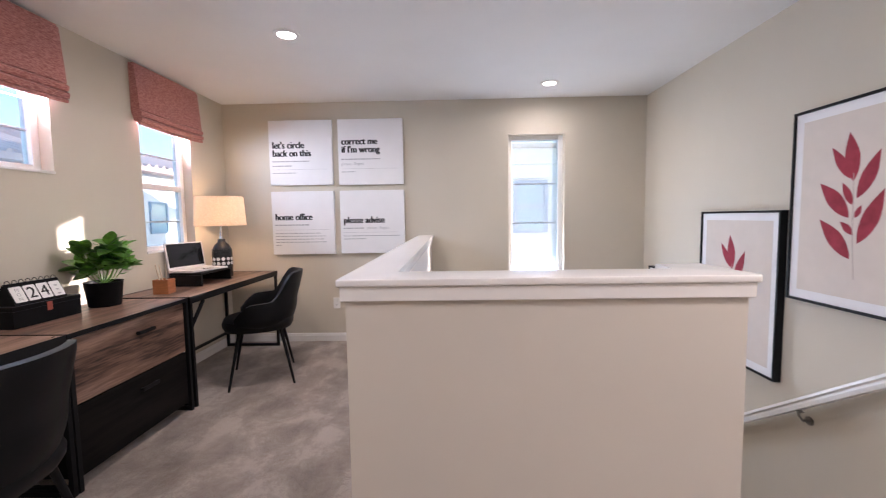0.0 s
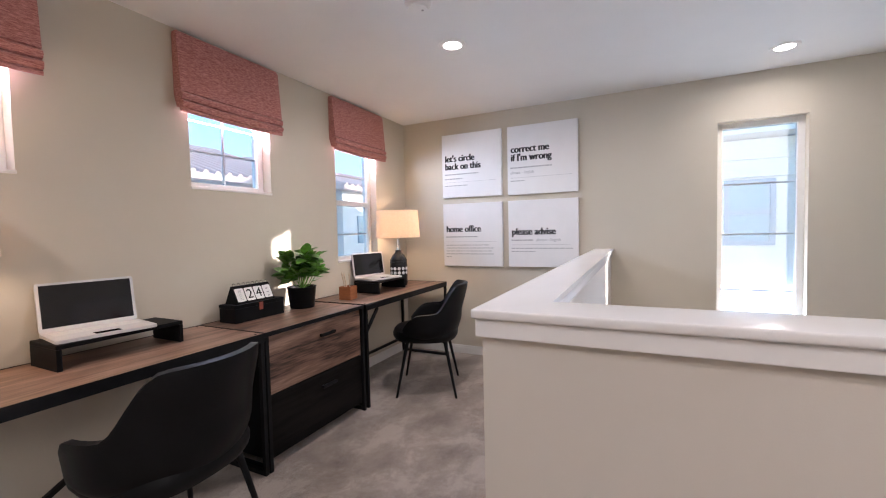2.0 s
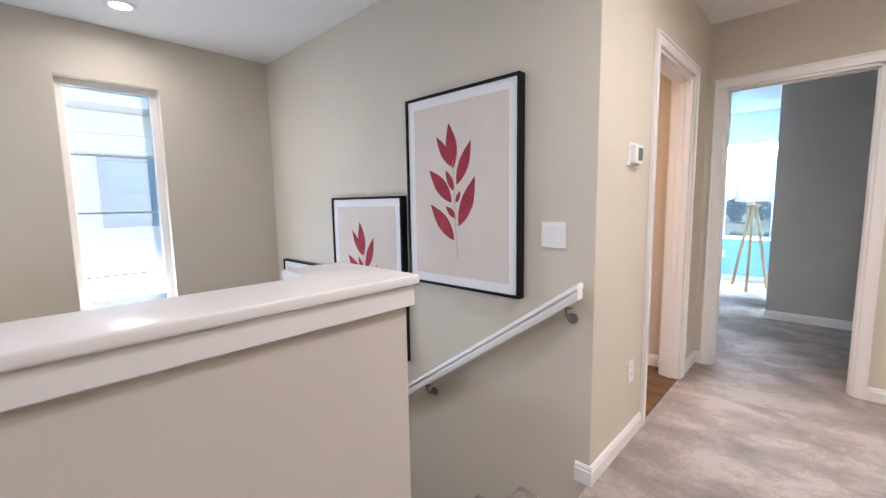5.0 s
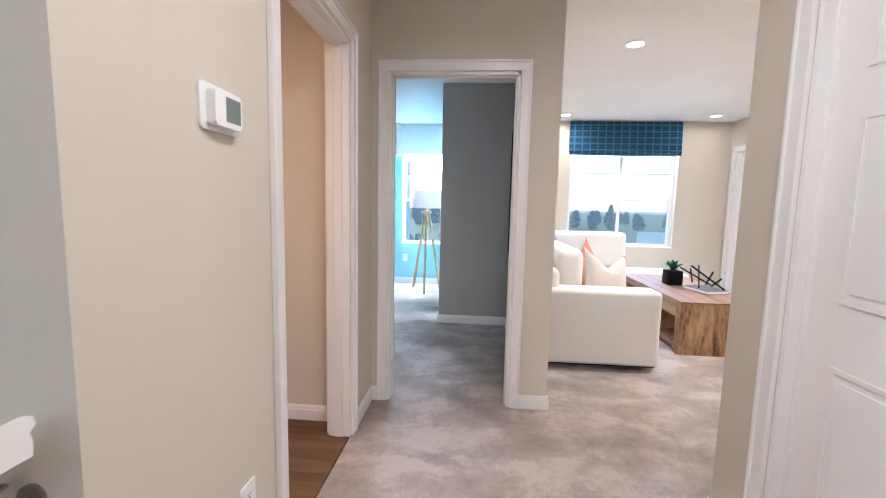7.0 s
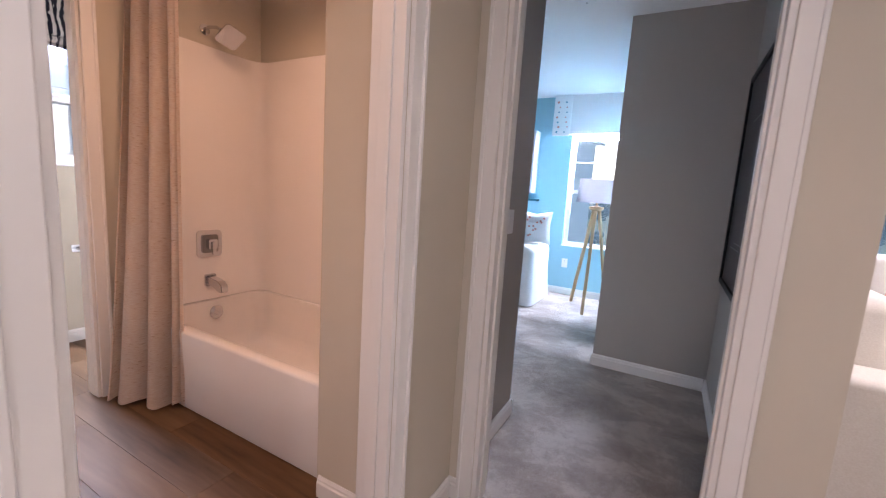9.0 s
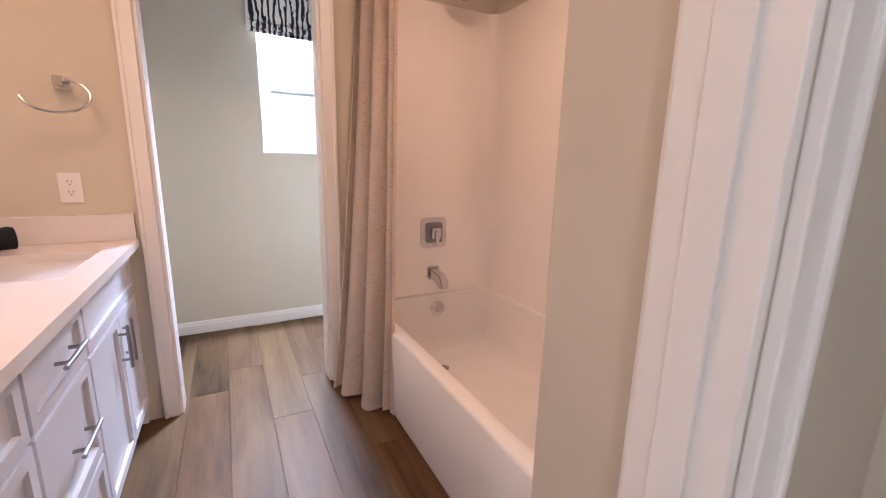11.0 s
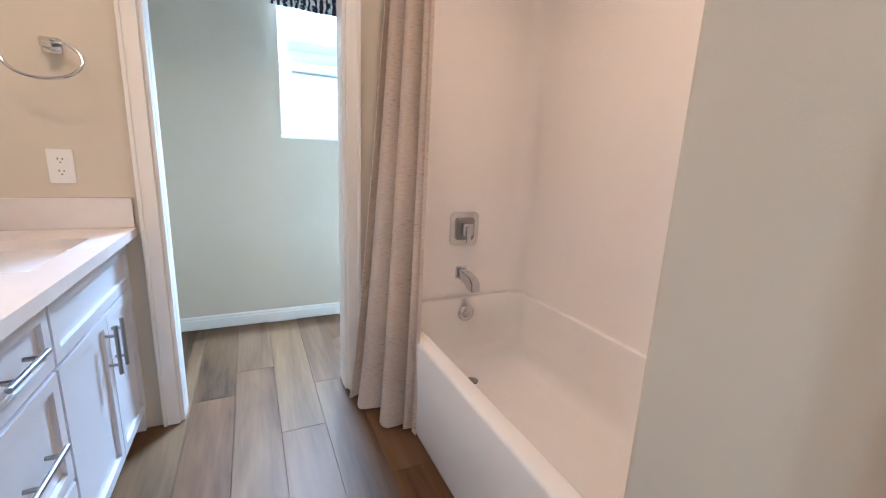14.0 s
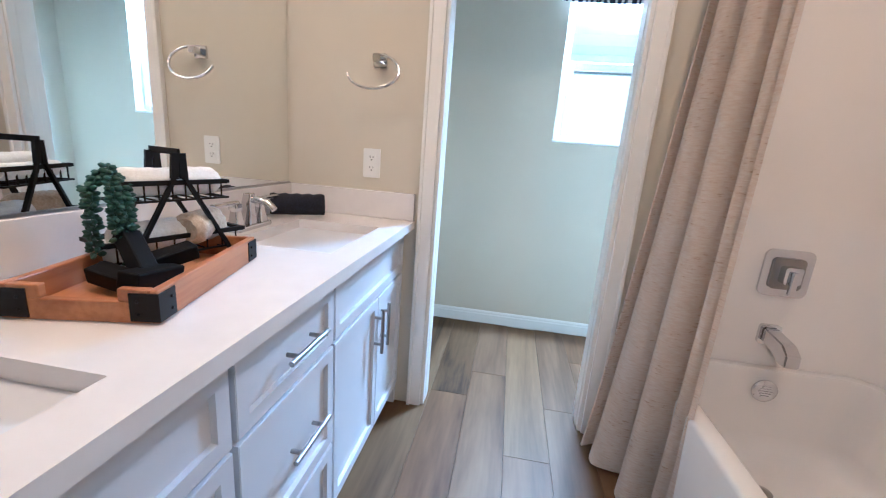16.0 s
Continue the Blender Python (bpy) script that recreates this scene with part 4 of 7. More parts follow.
def outlet(name, m, holes=True, label="white duplex wall outlet", switch=0):
    """Wall plate in its own plane: x across, y up, z out of the wall."""
    root = thing(name, label, "outlet" if holes else "light switch")
    w = 0.035 + 0.023 * max(0, switch - 1)
    bm = bmnew()
    prism(bm, rounded_rect(-w, w, -0.057, 0.057, 0.004), 0.0006, 0.006)
    bmesh.ops.bevel(bm, geom=[e for e in bm.edges if all(v.co.z > 0.005 for v in e.verts)], offset=0.002, segments=2, affect="EDGES")
    part("plate", bm, "plastic", root, smooth=False)
    if holes:
        for cy in (-0.020, 0.020):
            bm = bmnew()
            prism(bm, rounded_rect(-0.0165, 0.0165, cy - 0.0135, cy + 0.0135, 0.006), 0.006, 0.0075)
            face = part("socket", bm, "plastic", root, smooth=False)
            bm = bmnew()
            for sx, h in ((-0.0065, 0.008), (0.0065, 0.006)):
                box(bm, sx - 0.0012, sx + 0.0012, cy + 0.001, cy + 0.001 + h, 0.0073, 0.0079)
            lathe(bm, [(0.0025, 0.0073), (0.0025, 0.0079)], 10, (0, cy - 0.007, 0))
            part("slots", bm, "black_paint", face, "dark socket slots", smooth=False)
    else:
        for i in range(switch):
            cx = (i - (switch - 1) / 2) * 0.046
            bm = bmnew()
            box(bm, cx - 0.0165, cx + 0.0165, -0.033, 0.033, 0.0055, 0.0085, 0.0015)
            part("rocker", bm, "plastic", root, smooth=False)
    root.matrix_basis = m
    return root


outlet("wall_outlet", pose(2.777, 3.8618, 1.054, 90, 0, 0))
outlet("wall_outlet", pose(2.770, TY - 0.0002, 0.37, 90, 0, 0))
outlet("wall_outlet", pose(-0.848, FY - 0.0002, 0.40, 90, 0, 0))
outlet("wall_outlet", pose(LX + 0.0002, 1.42, 0.42, 90, 0, 90))
outlet("wall_outlet", pose(8.0598, 2.42, 0.40, 90, 0, -90))
outlet("light_switch", pose(SX - 0.0002, 2.142, 1.09, 90, 0, -90), False, "white double rocker light switch", 2)
outlet("light_switch", pose(4.65, 1.9648, 1.09, 90, 0, 0), False, "white rocker light switch", 1)

ring = thing("towel_ring", "chrome open towel ring on a square mount", "towel ring", (2.800, 3.8618, 1.437))
bm = bmnew()
prism(bm, rounded_rect(-0.026, 0.026, -0.024, 0.024, 0.005), -0.012, -0.0006, "y")
part("mount", bm, "chrome", ring, smooth=False)
bm = bmnew()
prism(bm, rounded_rect(-0.014, 0.014, -0.013, 0.013, 0.004), -0.060, -0.012, "y")
part("post", bm, "chrome", ring, smooth=False)
bm = bmnew()
tube(bm, [(-0.006 + 0.098 * math.cos(radians(a)), -0.052 - 0.02 * (1 - math.sin(radians(a))), -0.050 + 0.062 * math.sin(radians(a))) for a in range(78, -178, -8)], 0.0052, 10)
part("ring", bm, "chrome", ring)

# navy towel rolled behind the sink
towel = thing("hand_towel", "navy terry hand towel rolled up on the worktop", "towel", (2.548, 3.690, WT + 0.0005), turn=30)
towel.scale = (1.1, 1.15, 1.2)
bm = bmnew()
spiral = []
for i in range(46):
    a = i * 0.42
    r = 0.008 + 0.0018 * i * 0.42
    spiral.append((r * math.cos(a), 0.042 + r * 0.92 * math.sin(a)))
out_pts = [(u * 1.0, v) for u, v in spiral]
inn = [(u * 0.90, 0.042 + (v - 0.042) * 0.90) for u, v in spiral]
poly = out_pts + list(reversed(inn))
NS = 14
rings_t = []
for k in range(NS + 1):
    w = -0.088 + 0.176 * k / NS
    wob = 1 + 0.03 * math.sin(k * 2.1)
    rings_t.append([bm.verts.new((w, u * wob, v * wob)) for u, v in poly])
for a, b in zip(rings_t, rings_t[1:]):
    for i in range(len(poly)):
        j = (i + 1) % len(poly)
        bm.faces.new((a[i], a[j], b[j], b[i]))
bm.faces.new(rings_t[0])
bm.faces.new(rings_t[-1])
part("roll", bm, "terry_navy", towel)

# wooden tray with a two-tier rack
TRAY = pose(2.676, 2.915, WT + 0.0005, 0, 0, 13.1)
tray = thing("serving_tray", "acacia wood tray with black metal corners", "tray")
tray.matrix_basis = TRAY
TW, TL, TH = 0.114, 0.190, 0.055
bm = bmnew()
box(bm, -TW + 0.014, TW - 0.014, -TL + 0.014, TL - 0.014, 0.0, 0.010)
part("bottom", bm, "acacia", tray, smooth=False)
for b in ((-TW, -TW + 0.014, -TL, TL), (TW - 0.014, TW, -TL, TL), (-TW + 0.014, TW - 0.014, TL - 0.014, TL)):
    bm = bmnew()
    box(bm, *b, 0.0, TH, 0.003)
    part("side", bm, "acacia", tray, smooth=False)
bm = bmnew()
box(bm, -TW + 0.014, TW - 0.014, -TL, -TL + 0.014, 0.0, 0.034, 0.002)
box(bm, -TW + 0.014, -0.055, -TL, -TL + 0.014, 0.034, TH, 0.002)
box(bm, 0.055, TW - 0.014, -TL, -TL + 0.014, 0.034, TH, 0.002)
part("side", bm, "acacia", tray, "end board with a grip cut out", smooth=False)
for sx in (-1, 1):
    for sy in (-1, 1):
        bm = bmnew()
        x0, x1 = sorted((sx * (TW + 0.002), sx * (TW - 0.042)))
        y0, y1 = sorted((sy * (TL + 0.002), sy * TL))
        box(bm, x0, x1, y0, y1, 0.004, TH - 0.006)
        x0, x1 = sorted((sx * (TW + 0.002), sx * TW))
        y0, y1 = sorted((sy * (TL + 0.0015), sy * (TL - 0.042)))
        box(bm, x0, x1, y0, y1, 0.004, TH - 0.006)
        for dz in (0.016, 0.036):
            bmesh.ops.create_uvsphere(bm, u_segments=8, v_segments=5, radius=0.003, matrix=Matrix.Translation((sx * (TW + 0.002), sy * (TL - 0.030), dz)))
            bmesh.ops.create_uvsphere(bm, u_segments=8, v_segments=5, radius=0.003, matrix=Matrix.Translation((sx * (TW - 0.030), sy * (TL + 0.002), dz)))
        part("corner_plate", bm, "black", tray, "black riveted corner plate", smooth=False)

rack = thing("towel_rack", "black metal two-tier basket stand holding towels", "rack")
rack.matrix_basis = TRAY @ pose(-0.036, 0.118, 0.0105, 0, 0, -33) @ Matrix.Scale(1.07, 4)
for sx in (-1, 1):
    bm = bmnew()
    xx = sx * 0.046
    bar(bm, (xx, -0.105, 0.0), (xx, -0.010, 0.170), 0.009, 0.007)
    bar(bm, (xx, 0.105, 0.0), (xx, 0.010, 0.170), 0.009, 0.007)
    bar(bm, (xx, -0.010, 0.170), (xx, -0.006, 0.218), 0.008, 0.013)
    bar(bm, (xx, 0.008, 0.170), (xx, 0.006, 0.218), 0.008, 0.013)
    part("leg_frame", bm, "black", rack, smooth=False)
bm = bmnew()
bar(bm, (-0.0505, -0.001, 0.2205), (0.0505, -0.001, 0.2205), 0.005, 0.012)
part("grip", bm, "black", rack, smooth=False)
for z, half in ((0.022, 0.130), (0.128, 0.098)):
    bm = bmnew()
    for dz in (0.0, 0.034):
        for sx in (-1, 1):
            bar(bm, (sx * 0.041, -half, z + dz), (sx * 0.041, half, z + dz), 0.004 if dz == 0 else 0.007, 0.004 if dz == 0 else 0.009)
        for sy in (-1, 1):
            bar(bm, (-0.045, sy * half, z + dz), (0.045, sy * half, z + dz), 0.004 if dz == 0 else 0.009, 0.004 if dz == 0 else 0.007)
    for i in range(8):
        yy = -half + 2 * half * (i + 0.5) / 8
        for sx in (-1, 1):
            rod(bm, (sx * 0.041, yy, z), (sx * 0.041, yy, z + 0.034), 0.0018, 6)
        rod(bm, (-0.041, yy, z), (0.041, yy, z), 0.0018, 6)
    part("basket", bm, "black", rack, smooth=False)


def rolled_towel(m, half, r, material, label):
    root = thing("rolled_towel", label, "towel", group="towels on the rack")
    root.matrix_basis = m
    bm = bmnew()
    prof = [(r * 0.1, -half), (r * 0.7, -half - 0.004), (r * 0.97, -half + 0.006)] + [(r * (1 + 0.03 * math.sin(i * 2.3)), -half + 0.012 + (2 * half - 0.024) * i / 12) for i in range(13)] + [(r * 0.97, half - 0.006), (r * 0.7, half + 0.004), (r * 0.1, half)]
    lathe(bm, prof, 28)
    for v in bm.verts:
        a = math.atan2(v.co.y, v.co.x)
        k = 1 + 0.035 * math.sin(a * 2 + v.co.z * 40) - (0.10 if abs(a - 0.6) < 0.12 else 0)
        v.co.x, v.co.y = v.co.x * k, v.co.y * k
    bmesh.ops.transform(bm, matrix=pose(0, 0, 0, 90, 0, 0), verts=bm.verts)
    part("roll", bm, material, root)
    return root


M["terry_tan"] = fabric("tan_terry", (0.42, 0.32, 0.22), (0.58, 0.47, 0.34), 160, dist=0.004)
RK = rack.matrix_basis
rolled_towel(RK @ pose(0.013, 0.0, 0.162), 0.088, 0.027, "terry_white", "white terry towel rolled in the upper basket")
rolled_towel(RK @ pose(-0.026, 0.0, 0.155), 0.082, 0.017, "terry_white", "white terry towel rolled in the upper basket")
rolled_towel(RK @ pose(0.010, -0.045, 0.058), 0.060, 0.030, "terry_white", "white terry towel rolled in the lower basket")
rolled_towel(RK @ pose(0.012, 0.055, 0.066, 0, 0, 28), 0.050, 0.034, "terry_tan", "tan striped towel folded in the lower basket")

# trailing succulent hanging over the tray
M["succulent"] = surf("blue_green_succulent", (0.030, 0.085, 0.060), 0.35, 0.55, 40, 200, 0.1)
plant = thing("trailing_succulent", "green string of bead succulent trailing from the rack", "plant")
plant.matrix_basis = TRAY @ pose(-0.064, -0.010, 0.0105) @ Matrix.Diagonal((1, 1, 1.05, 1))
bm = bmnew()
lathe(bm, [(0.024, 0.0), (0.032, 0.01), (0.036, 0.05), (0.033, 0.058), (0.030, 0.05)], 20, (-0.012, 0.035, 0))
part("pot", bm, "plastic", plant, "small white pot")
rnd = random.Random(4)
for s in range(9):
    bm = bmnew()
    ang = rnd.uniform(0, 6.28)
    ox, oy = 0.030 * math.cos(ang), 0.031 * math.sin(ang)
    top_z, low = rnd.uniform(0.175, 0.200), rnd.uniform(0.02, 0.085)
    k = int((top_z - low) / 0.0095)
    path = [Vector((ox * min(1, 0.3 + j / 4), oy * min(1, 0.3 + j / 4), top_z - j * 0.0095)) for j in range(k)]
    for j, p in enumerate(path):
        for q in range(3):
            a = q * 2.1 + j * 1.3
            d = Vector((math.cos(a), math.sin(a), rnd.uniform(-0.3, 0.4))) * 0.0085
            mm = Matrix.Translation(p + d) @ d.to_track_quat("Z", "Y").to_matrix().to_4x4() @ Matrix.Diagonal((0.0048, 0.0048, 0.0075, 1))
            bmesh.ops.create_icosphere(bm, subdivisions=1, radius=1.0, matrix=mm)
    tube(bm, path, 0.0012, 5)
    part("strand", bm, "succulent", plant)

# black wooden knot ornament in the tray
knot = thing("wooden_knot", "black wooden interlocked knot ornament lying in the tray", "ornament")
knot.matrix_basis = TRAY @ pose(0.002, -0.045, 0.0105) @ Matrix.Scale(0.86, 4)
for m in (pose(-0.012, 0.004, 0.064, 34, 22, 62), pose(0.022, 0.040, 0.046, 10, 8, -34), pose(-0.012, -0.050, 0.026, 6, -10, 70), pose(0.038, -0.030, 0.030, -8, 6, -8)):
    bm = bmnew()
    box(bm, -0.022, 0.022, -0.066, 0.066, -0.017, 0.017, 0.004)
    bmesh.ops.transform(bm, matrix=m, verts=bm.verts)
    part("bar", bm, "black_paint", knot, smooth=False)

# toilet room: roman shade at its window, paper holder


def stripe_mat():
    m, n, l, b = nodes_of("striped_shade")
    tc = n.new("ShaderNodeTexCoord")
    mp = n.new("ShaderNodeMapping")
    mp.inputs["Scale"].default_value = (1, 1, 0.22)
    l.new(tc.outputs["Object"], mp.inputs[0])
    w = n.new("ShaderNodeTexWave")
    w.wave_type, w.bands_direction = "BANDS", "X"
    w.inputs["Scale"].default_value, w.inputs["Distortion"].default_value, w.inputs["Detail"].default_value, w.inputs["Detail Scale"].default_value = 9.0, 5.0, 2.0, 5.0
    l.new(mp.outputs[0], w.inputs["Vector"])
    r = ramp(n, l, w.outputs["Fac"], [(0.42, (0.012, 0.014, 0.03)), (0.50, (0.75, 0.72, 0.68))])
    l.new(r.outputs[0], b.inputs["Base Color"])
    b.inputs["Roughness"].default_value = 0.9
    return m


M["stripe"] = stripe_mat()


def roman_shade(name, label, axis, plane, side, a0, a1, z0, z1, material, group="", folds=2):
    """Folded fabric shade: its cross-section runs along the wall."""
    root = thing(name, label, "window shade", group=group)
    drop = z1 - z0
    edge = 0.115 * (folds + 0.6) / 2.6
    prof = [(0.002, z1), (0.040, z1), (0.044, z1 - 0.01)]
    prof += [(0.044 + 0.024 * i / 6, z1 - 0.01 - (drop - edge - 0.01) * i / 6) for i in range(1, 7)]
    z = z0 + edge
    for k in range(folds):
        h = edge / (folds + 0.6)
        prof += [(0.060, z - 0.004), (0.078, z - 0.016), (0.080, z - h * 0.65), (0.072, z - h)]
        z -= h
    prof += [(0.062, z - 0.003), (0.070, z - 0.012), (0.066, z0), (0.050, z0 + 0.004), (0.040, z0 + 0.03), (0.020, z0 + 0.03), (0.002, z0 + 0.10)]
    bm = bmnew()
    n = 14
    rings_s = []
    for i in range(n + 1):
        u = a0 + (a1 - a0) * i / n
        sag = 0.010 * math.sin(math.pi * i / n)
        ring_v = []
        for d, zz in prof:
            k = max(0.0, 1 - (zz - z0) / (edge * 1.5))
            w = plane + side * (d + 0.003 * math.sin(i * 1.7 + zz * 20) * k)
            p = (w, u, zz - sag * k) if axis == "y" else (u, w, zz - sag * k)
            ring_v.append(bm.verts.new(p))
        rings_s.append(ring_v)
    for a, b in zip(rings_s, rings_s[1:]):
        for i in range(len(prof)):
            j = (i + 1) % len(prof)
            bm.faces.new((a[i], a[j], b[j], b[i]))
    bm.faces.new(rings_s[0])
    bm.faces.new(rings_s[-1])
    part("fabric", bm, material, root)
    bm = bmnew()
    w0, w1 = sorted((plane + side * 0.001, plane + side * 0.036))
    if axis == "y":
        box(bm, w0, w1, a0 + 0.004, a1 - 0.004, z1 + 0.0005, z1 + 0.012)
    else:
        box(bm, a0 + 0.004, a1 - 0.004, w0, w1, z1 + 0.0005, z1 + 0.012)
    part("headrail", bm, material, root, smooth=False)
    return root


roman_shade("roman_shade", "black and white striped roman shade over the window", "x", FY, -1, 3.50, 4.22, 1.965, 2.34, "stripe", folds=1)
holder = thing("paper_holder", "chrome toilet paper holder on the wall", "paper holder", (4.02, FY - 0.0005, 0.66))
bm = bmnew()
prism(bm, rounded_rect(-0.024, 0.024, -0.024, 0.024, 0.005), -0.010, 0.0, "y")
part("mount", bm, "chrome", holder, smooth=False)
bm = bmnew()
tube(bm, [(0, -0.008, 0), (0, -0.05, 0), (0.02, -0.06, 0), (0.14, -0.06, 0)], 0.006, 10)
part("arm", bm, "chrome", holder)

# ---- loft ----
SHADES = [(1.08, 1.835), (2.415, 3.115), (3.675, 4.410)]
for a0, a1 in SHADES:
    roman_shade("roman_shade", "coral red woven roman shade drawn half up", "y", LX, 1, a0, a1, 1.972, 2.405, "coral", "coral shades on the desk wall")

M["canvas"] = surf("white_canvas", (0.80, 0.79, 0.79), 0.015, 0.8, 8, 500, 0.2, dist=0.0006)
M["ink"] = surf("black_ink", (0.012, 0.012, 0.014), 0.1, 0.7, 20, 100, 0.0)
M["grey_ink"] = surf("grey_ink", (0.42, 0.42, 0.43), 0.1, 0.8, 20, 100, 0.0)


def lettering(text, size, m, material, parent, heavy=0.0, name="lettering"):
    """Built-in type as a mesh; heavy widens the upright strokes alone."""
    cu = bpy.data.curves.new("type", "FONT")
    cu.body, cu.size, cu.extrude, cu.resolution_u = text, size, 0.0004, 3
    tmp = bpy.data.objects.new("type", cu)
    me = bpy.data.meshes.new_from_object(tmp)
    bpy.data.objects.remove(tmp)
    bm = bmnew()
    for i in range(3 if heavy else 1):
        bm.from_mesh(me)
        bmesh.ops.translate(bm, verts=bm.verts[-len(me.vertices):], vec=(heavy * i, 0, 0.00015 * i))
    bm.to_mesh(me)
    bm.free()
    me.transform(m)
    me.materials.clear()
    me.materials.append(M[material])
    ob = new(name, me)
    ob.parent = parent
    return ob


def poster(x0, x1, z0, z1, lines, heading_z, bars, extra=None):
    """Stretched canvas on the back wall; print in local x (across), y (up)."""
    root = thing("wall_canvas", "white canvas print with bold black words", "poster", ((x0 + x1) / 2, FY - 0.0005, (z0 + z1) / 2), "canvas prints over the desks")
    w, h = (x1 - x0) / 2, (z1 - z0) / 2
    bm = bmnew()
    box(bm, -w, w, -0.040, 0.0, -h, h, 0.003)
    part("canvas", bm, "canvas", root, smooth=False)
    face = pose(0, -0.0405, 0, 90, 0, 0)
    for i, t in enumerate(lines):
        lettering(t, 0.094, face @ Matrix.Translation((-w + 0.03, heading_z - i * 0.080, 0)) @ Matrix.Diagonal((0.85, 1, 1, 1)), "ink", root, 0.0052, "heading")
    for bx0, bx1, bz, th in bars:
        bm = bmnew()
        px = bx0
        rng = random.Random(int(bz * 1000) + 7)
        while px < bx1:
            q = min(bx1, px + rng.uniform(0.018, 0.05))
            if th < 0.002:
                q = bx1
            box(bm, -w + px, -w + q, -0.0411, -0.0404, bz - th, bz + th)
            px = q + 0.007
        part("small_print", bm, "grey_ink", root, smooth=False)
    if extra:
        t, ex, ez = extra
        lettering(t, 0.036, face @ Matrix.Translation((-w + ex, ez, 0)), "grey_ink", root, 0.0, "small_print")
    return root


poster(-1.470, -0.832, 1.618, 2.262, ["let's circle", "back on this"], 0.045, [(0.03, 0.40, -0.085, 0.006), (0.03, 0.23, -0.130, 0.006), (0.03, 0.58, -0.165, 0.001), (0.03, 0.28, -0.20, 0.004)])
poster(-0.771, -0.118, 1.612, 2.262, ["correct me", "if I'm wrong"], 0.075, [(0.03, 0.42, -0.070, 0.006), (0.03, 0.60, -0.165, 0.001), (0.03, 0.17, -0.195, 0.004)], ("phrase - English", 0.03, -0.128))
poster(-1.470, -0.832, 0.916, 1.556, ["home office"], 0.030, [(0.03, 0.38, -0.020, 0.006), (0.03, 0.58, -0.070, 0.001), (0.03, 0.50, -0.105, 0.004), (0.03, 0.55, -0.135, 0.004), (0.03, 0.53, -0.165, 0.004), (0.03, 0.55, -0.195, 0.004), (0.03, 0.09, -0.225, 0.004)])
poster(-0.771, -0.118, 0.918, 1.556, ["please advise"], -0.010, [(0.03, 0.24, -0.062, 0.006), (0.03, 0.58, -0.105, 0.001), (0.03, 0.60, -0.140, 0.004), (0.03, 0.26, -0.170, 0.004)], ("phrase - English", 0.27, -0.072))

# framed leaf prints down the stairs
M["mat_board"] = surf("white_mat_board", (0.80, 0.79, 0.80), 0.01, 0.85, 5, 300, 0.05)
M["print_paper"] = surf("beige_print", (0.66, 0.59, 0.53), 0.03, 0.85, 10, 300, 0.05)
M["leaf_red"] = surf("crimson_print_leaf", (0.30, 0.030, 0.050), 0.25, 0.85, 14, 120, 0.0)
M["stem_grey"] = surf("taupe_print_stem", (0.42, 0.33, 0.30), 0.1, 0.85, 14, 120, 0.0)
LEAVES = [(0.457, 0.40, 0.41, 0.165, 0.095), (0.43, 0.385, 0.27, 0.225, 0.065), (0.49, 0.48, 0.645, 0.265, 0.085), (0.437, 0.57, 0.18, 0.395, 0.10), (0.457, 0.51, 0.37, 0.40, 0.05),
          (0.48, 0.57, 0.53, 0.51, 0.035), (0.51, 0.69, 0.685, 0.44, 0.10), (0.478, 0.65, 0.367, 0.587, 0.045), (0.46, 0.765, 0.19, 0.577, 0.10)]


def leaf_print(y_left, z_top, w=0.757, h=1.022):
    root = thing("framed_print", "framed red leaf print with black frame and white mat", "picture", (SX - 0.0005, y_left, z_top), "leaf prints down the stairs")
    d = 0.046
    bm = bmnew()
    f = 0.014
    for b in ((-f, 0, -h, 0), (-w, -w + f, -h, 0), (-w + f, -f, -f, 0), (-w + f, -f, -h, -h + f)):
        box(bm, -d, 0, b[0], b[1], b[2], b[3], 0.0015)
    part("frame", bm, "black", root, "thin black frame", smooth=False)
    bm = bmnew()
    box(bm, -0.036, -0.004, -w + f, -f, -h + f, -f)
    part("mat", bm, "mat_board", root, smooth=False)
    m = 0.062
    bm = bmnew()
    box(bm, -0.0372, -0.0364, -w + m, -m, -h + m, -m)
    part("print", bm, "print_paper", root, smooth=False)
    pw, ph = w - 2 * m, h - 2 * m

    def at(u, v):
        return Vector((-0.0376, -m - u * pw, -m - (0.60 + (v - 0.60) * 1.13) * ph))
    for bu, bv, tu, tv, half in LEAVES:
        bm = bmnew()
        a, b = at(bu, bv), at(tu, tv)
        along = b - a
        side = Vector((0, -along.z, along.y)).normalized()
        pts = []
        for s in (1, -1):
            ks = range(0, 11) if s == 1 else range(9, 0, -1)
            for k in ks:
                t = k / 10
                wdt = half * pw * 0.70 * math.sin(math.pi * t ** 0.85) * (1.0 if s == 1 else 0.86)
                pts.append(a + along * t + side * s * wdt * (0.95 if t < 0.5 else 1.0))
        bm.faces.new([bm.verts.new(p) for p in pts])
        part("leaf", bm, "leaf_red", root, smooth=False)
    bm = bmnew()
    tube(bm, [at(0.455, 0.36), at(0.465, 0.50), at(0.47, 0.63), at(0.485, 0.76), at(0.50, 0.86)], 0.0022, 6)
    for v in bm.verts:
        v.co.x = -0.0378 + (v.co.x + 0.0376) * 0.1
    part("stem", bm, "stem_grey", root)
    return root


first_print = leaf_print(3.050, 1.806)
copy_thing(first_print, pose(SX - 0.0005, 3.866, 1.281))
copy_thing(first_print, pose(SX - 0.0005, 4.680, 0.775))

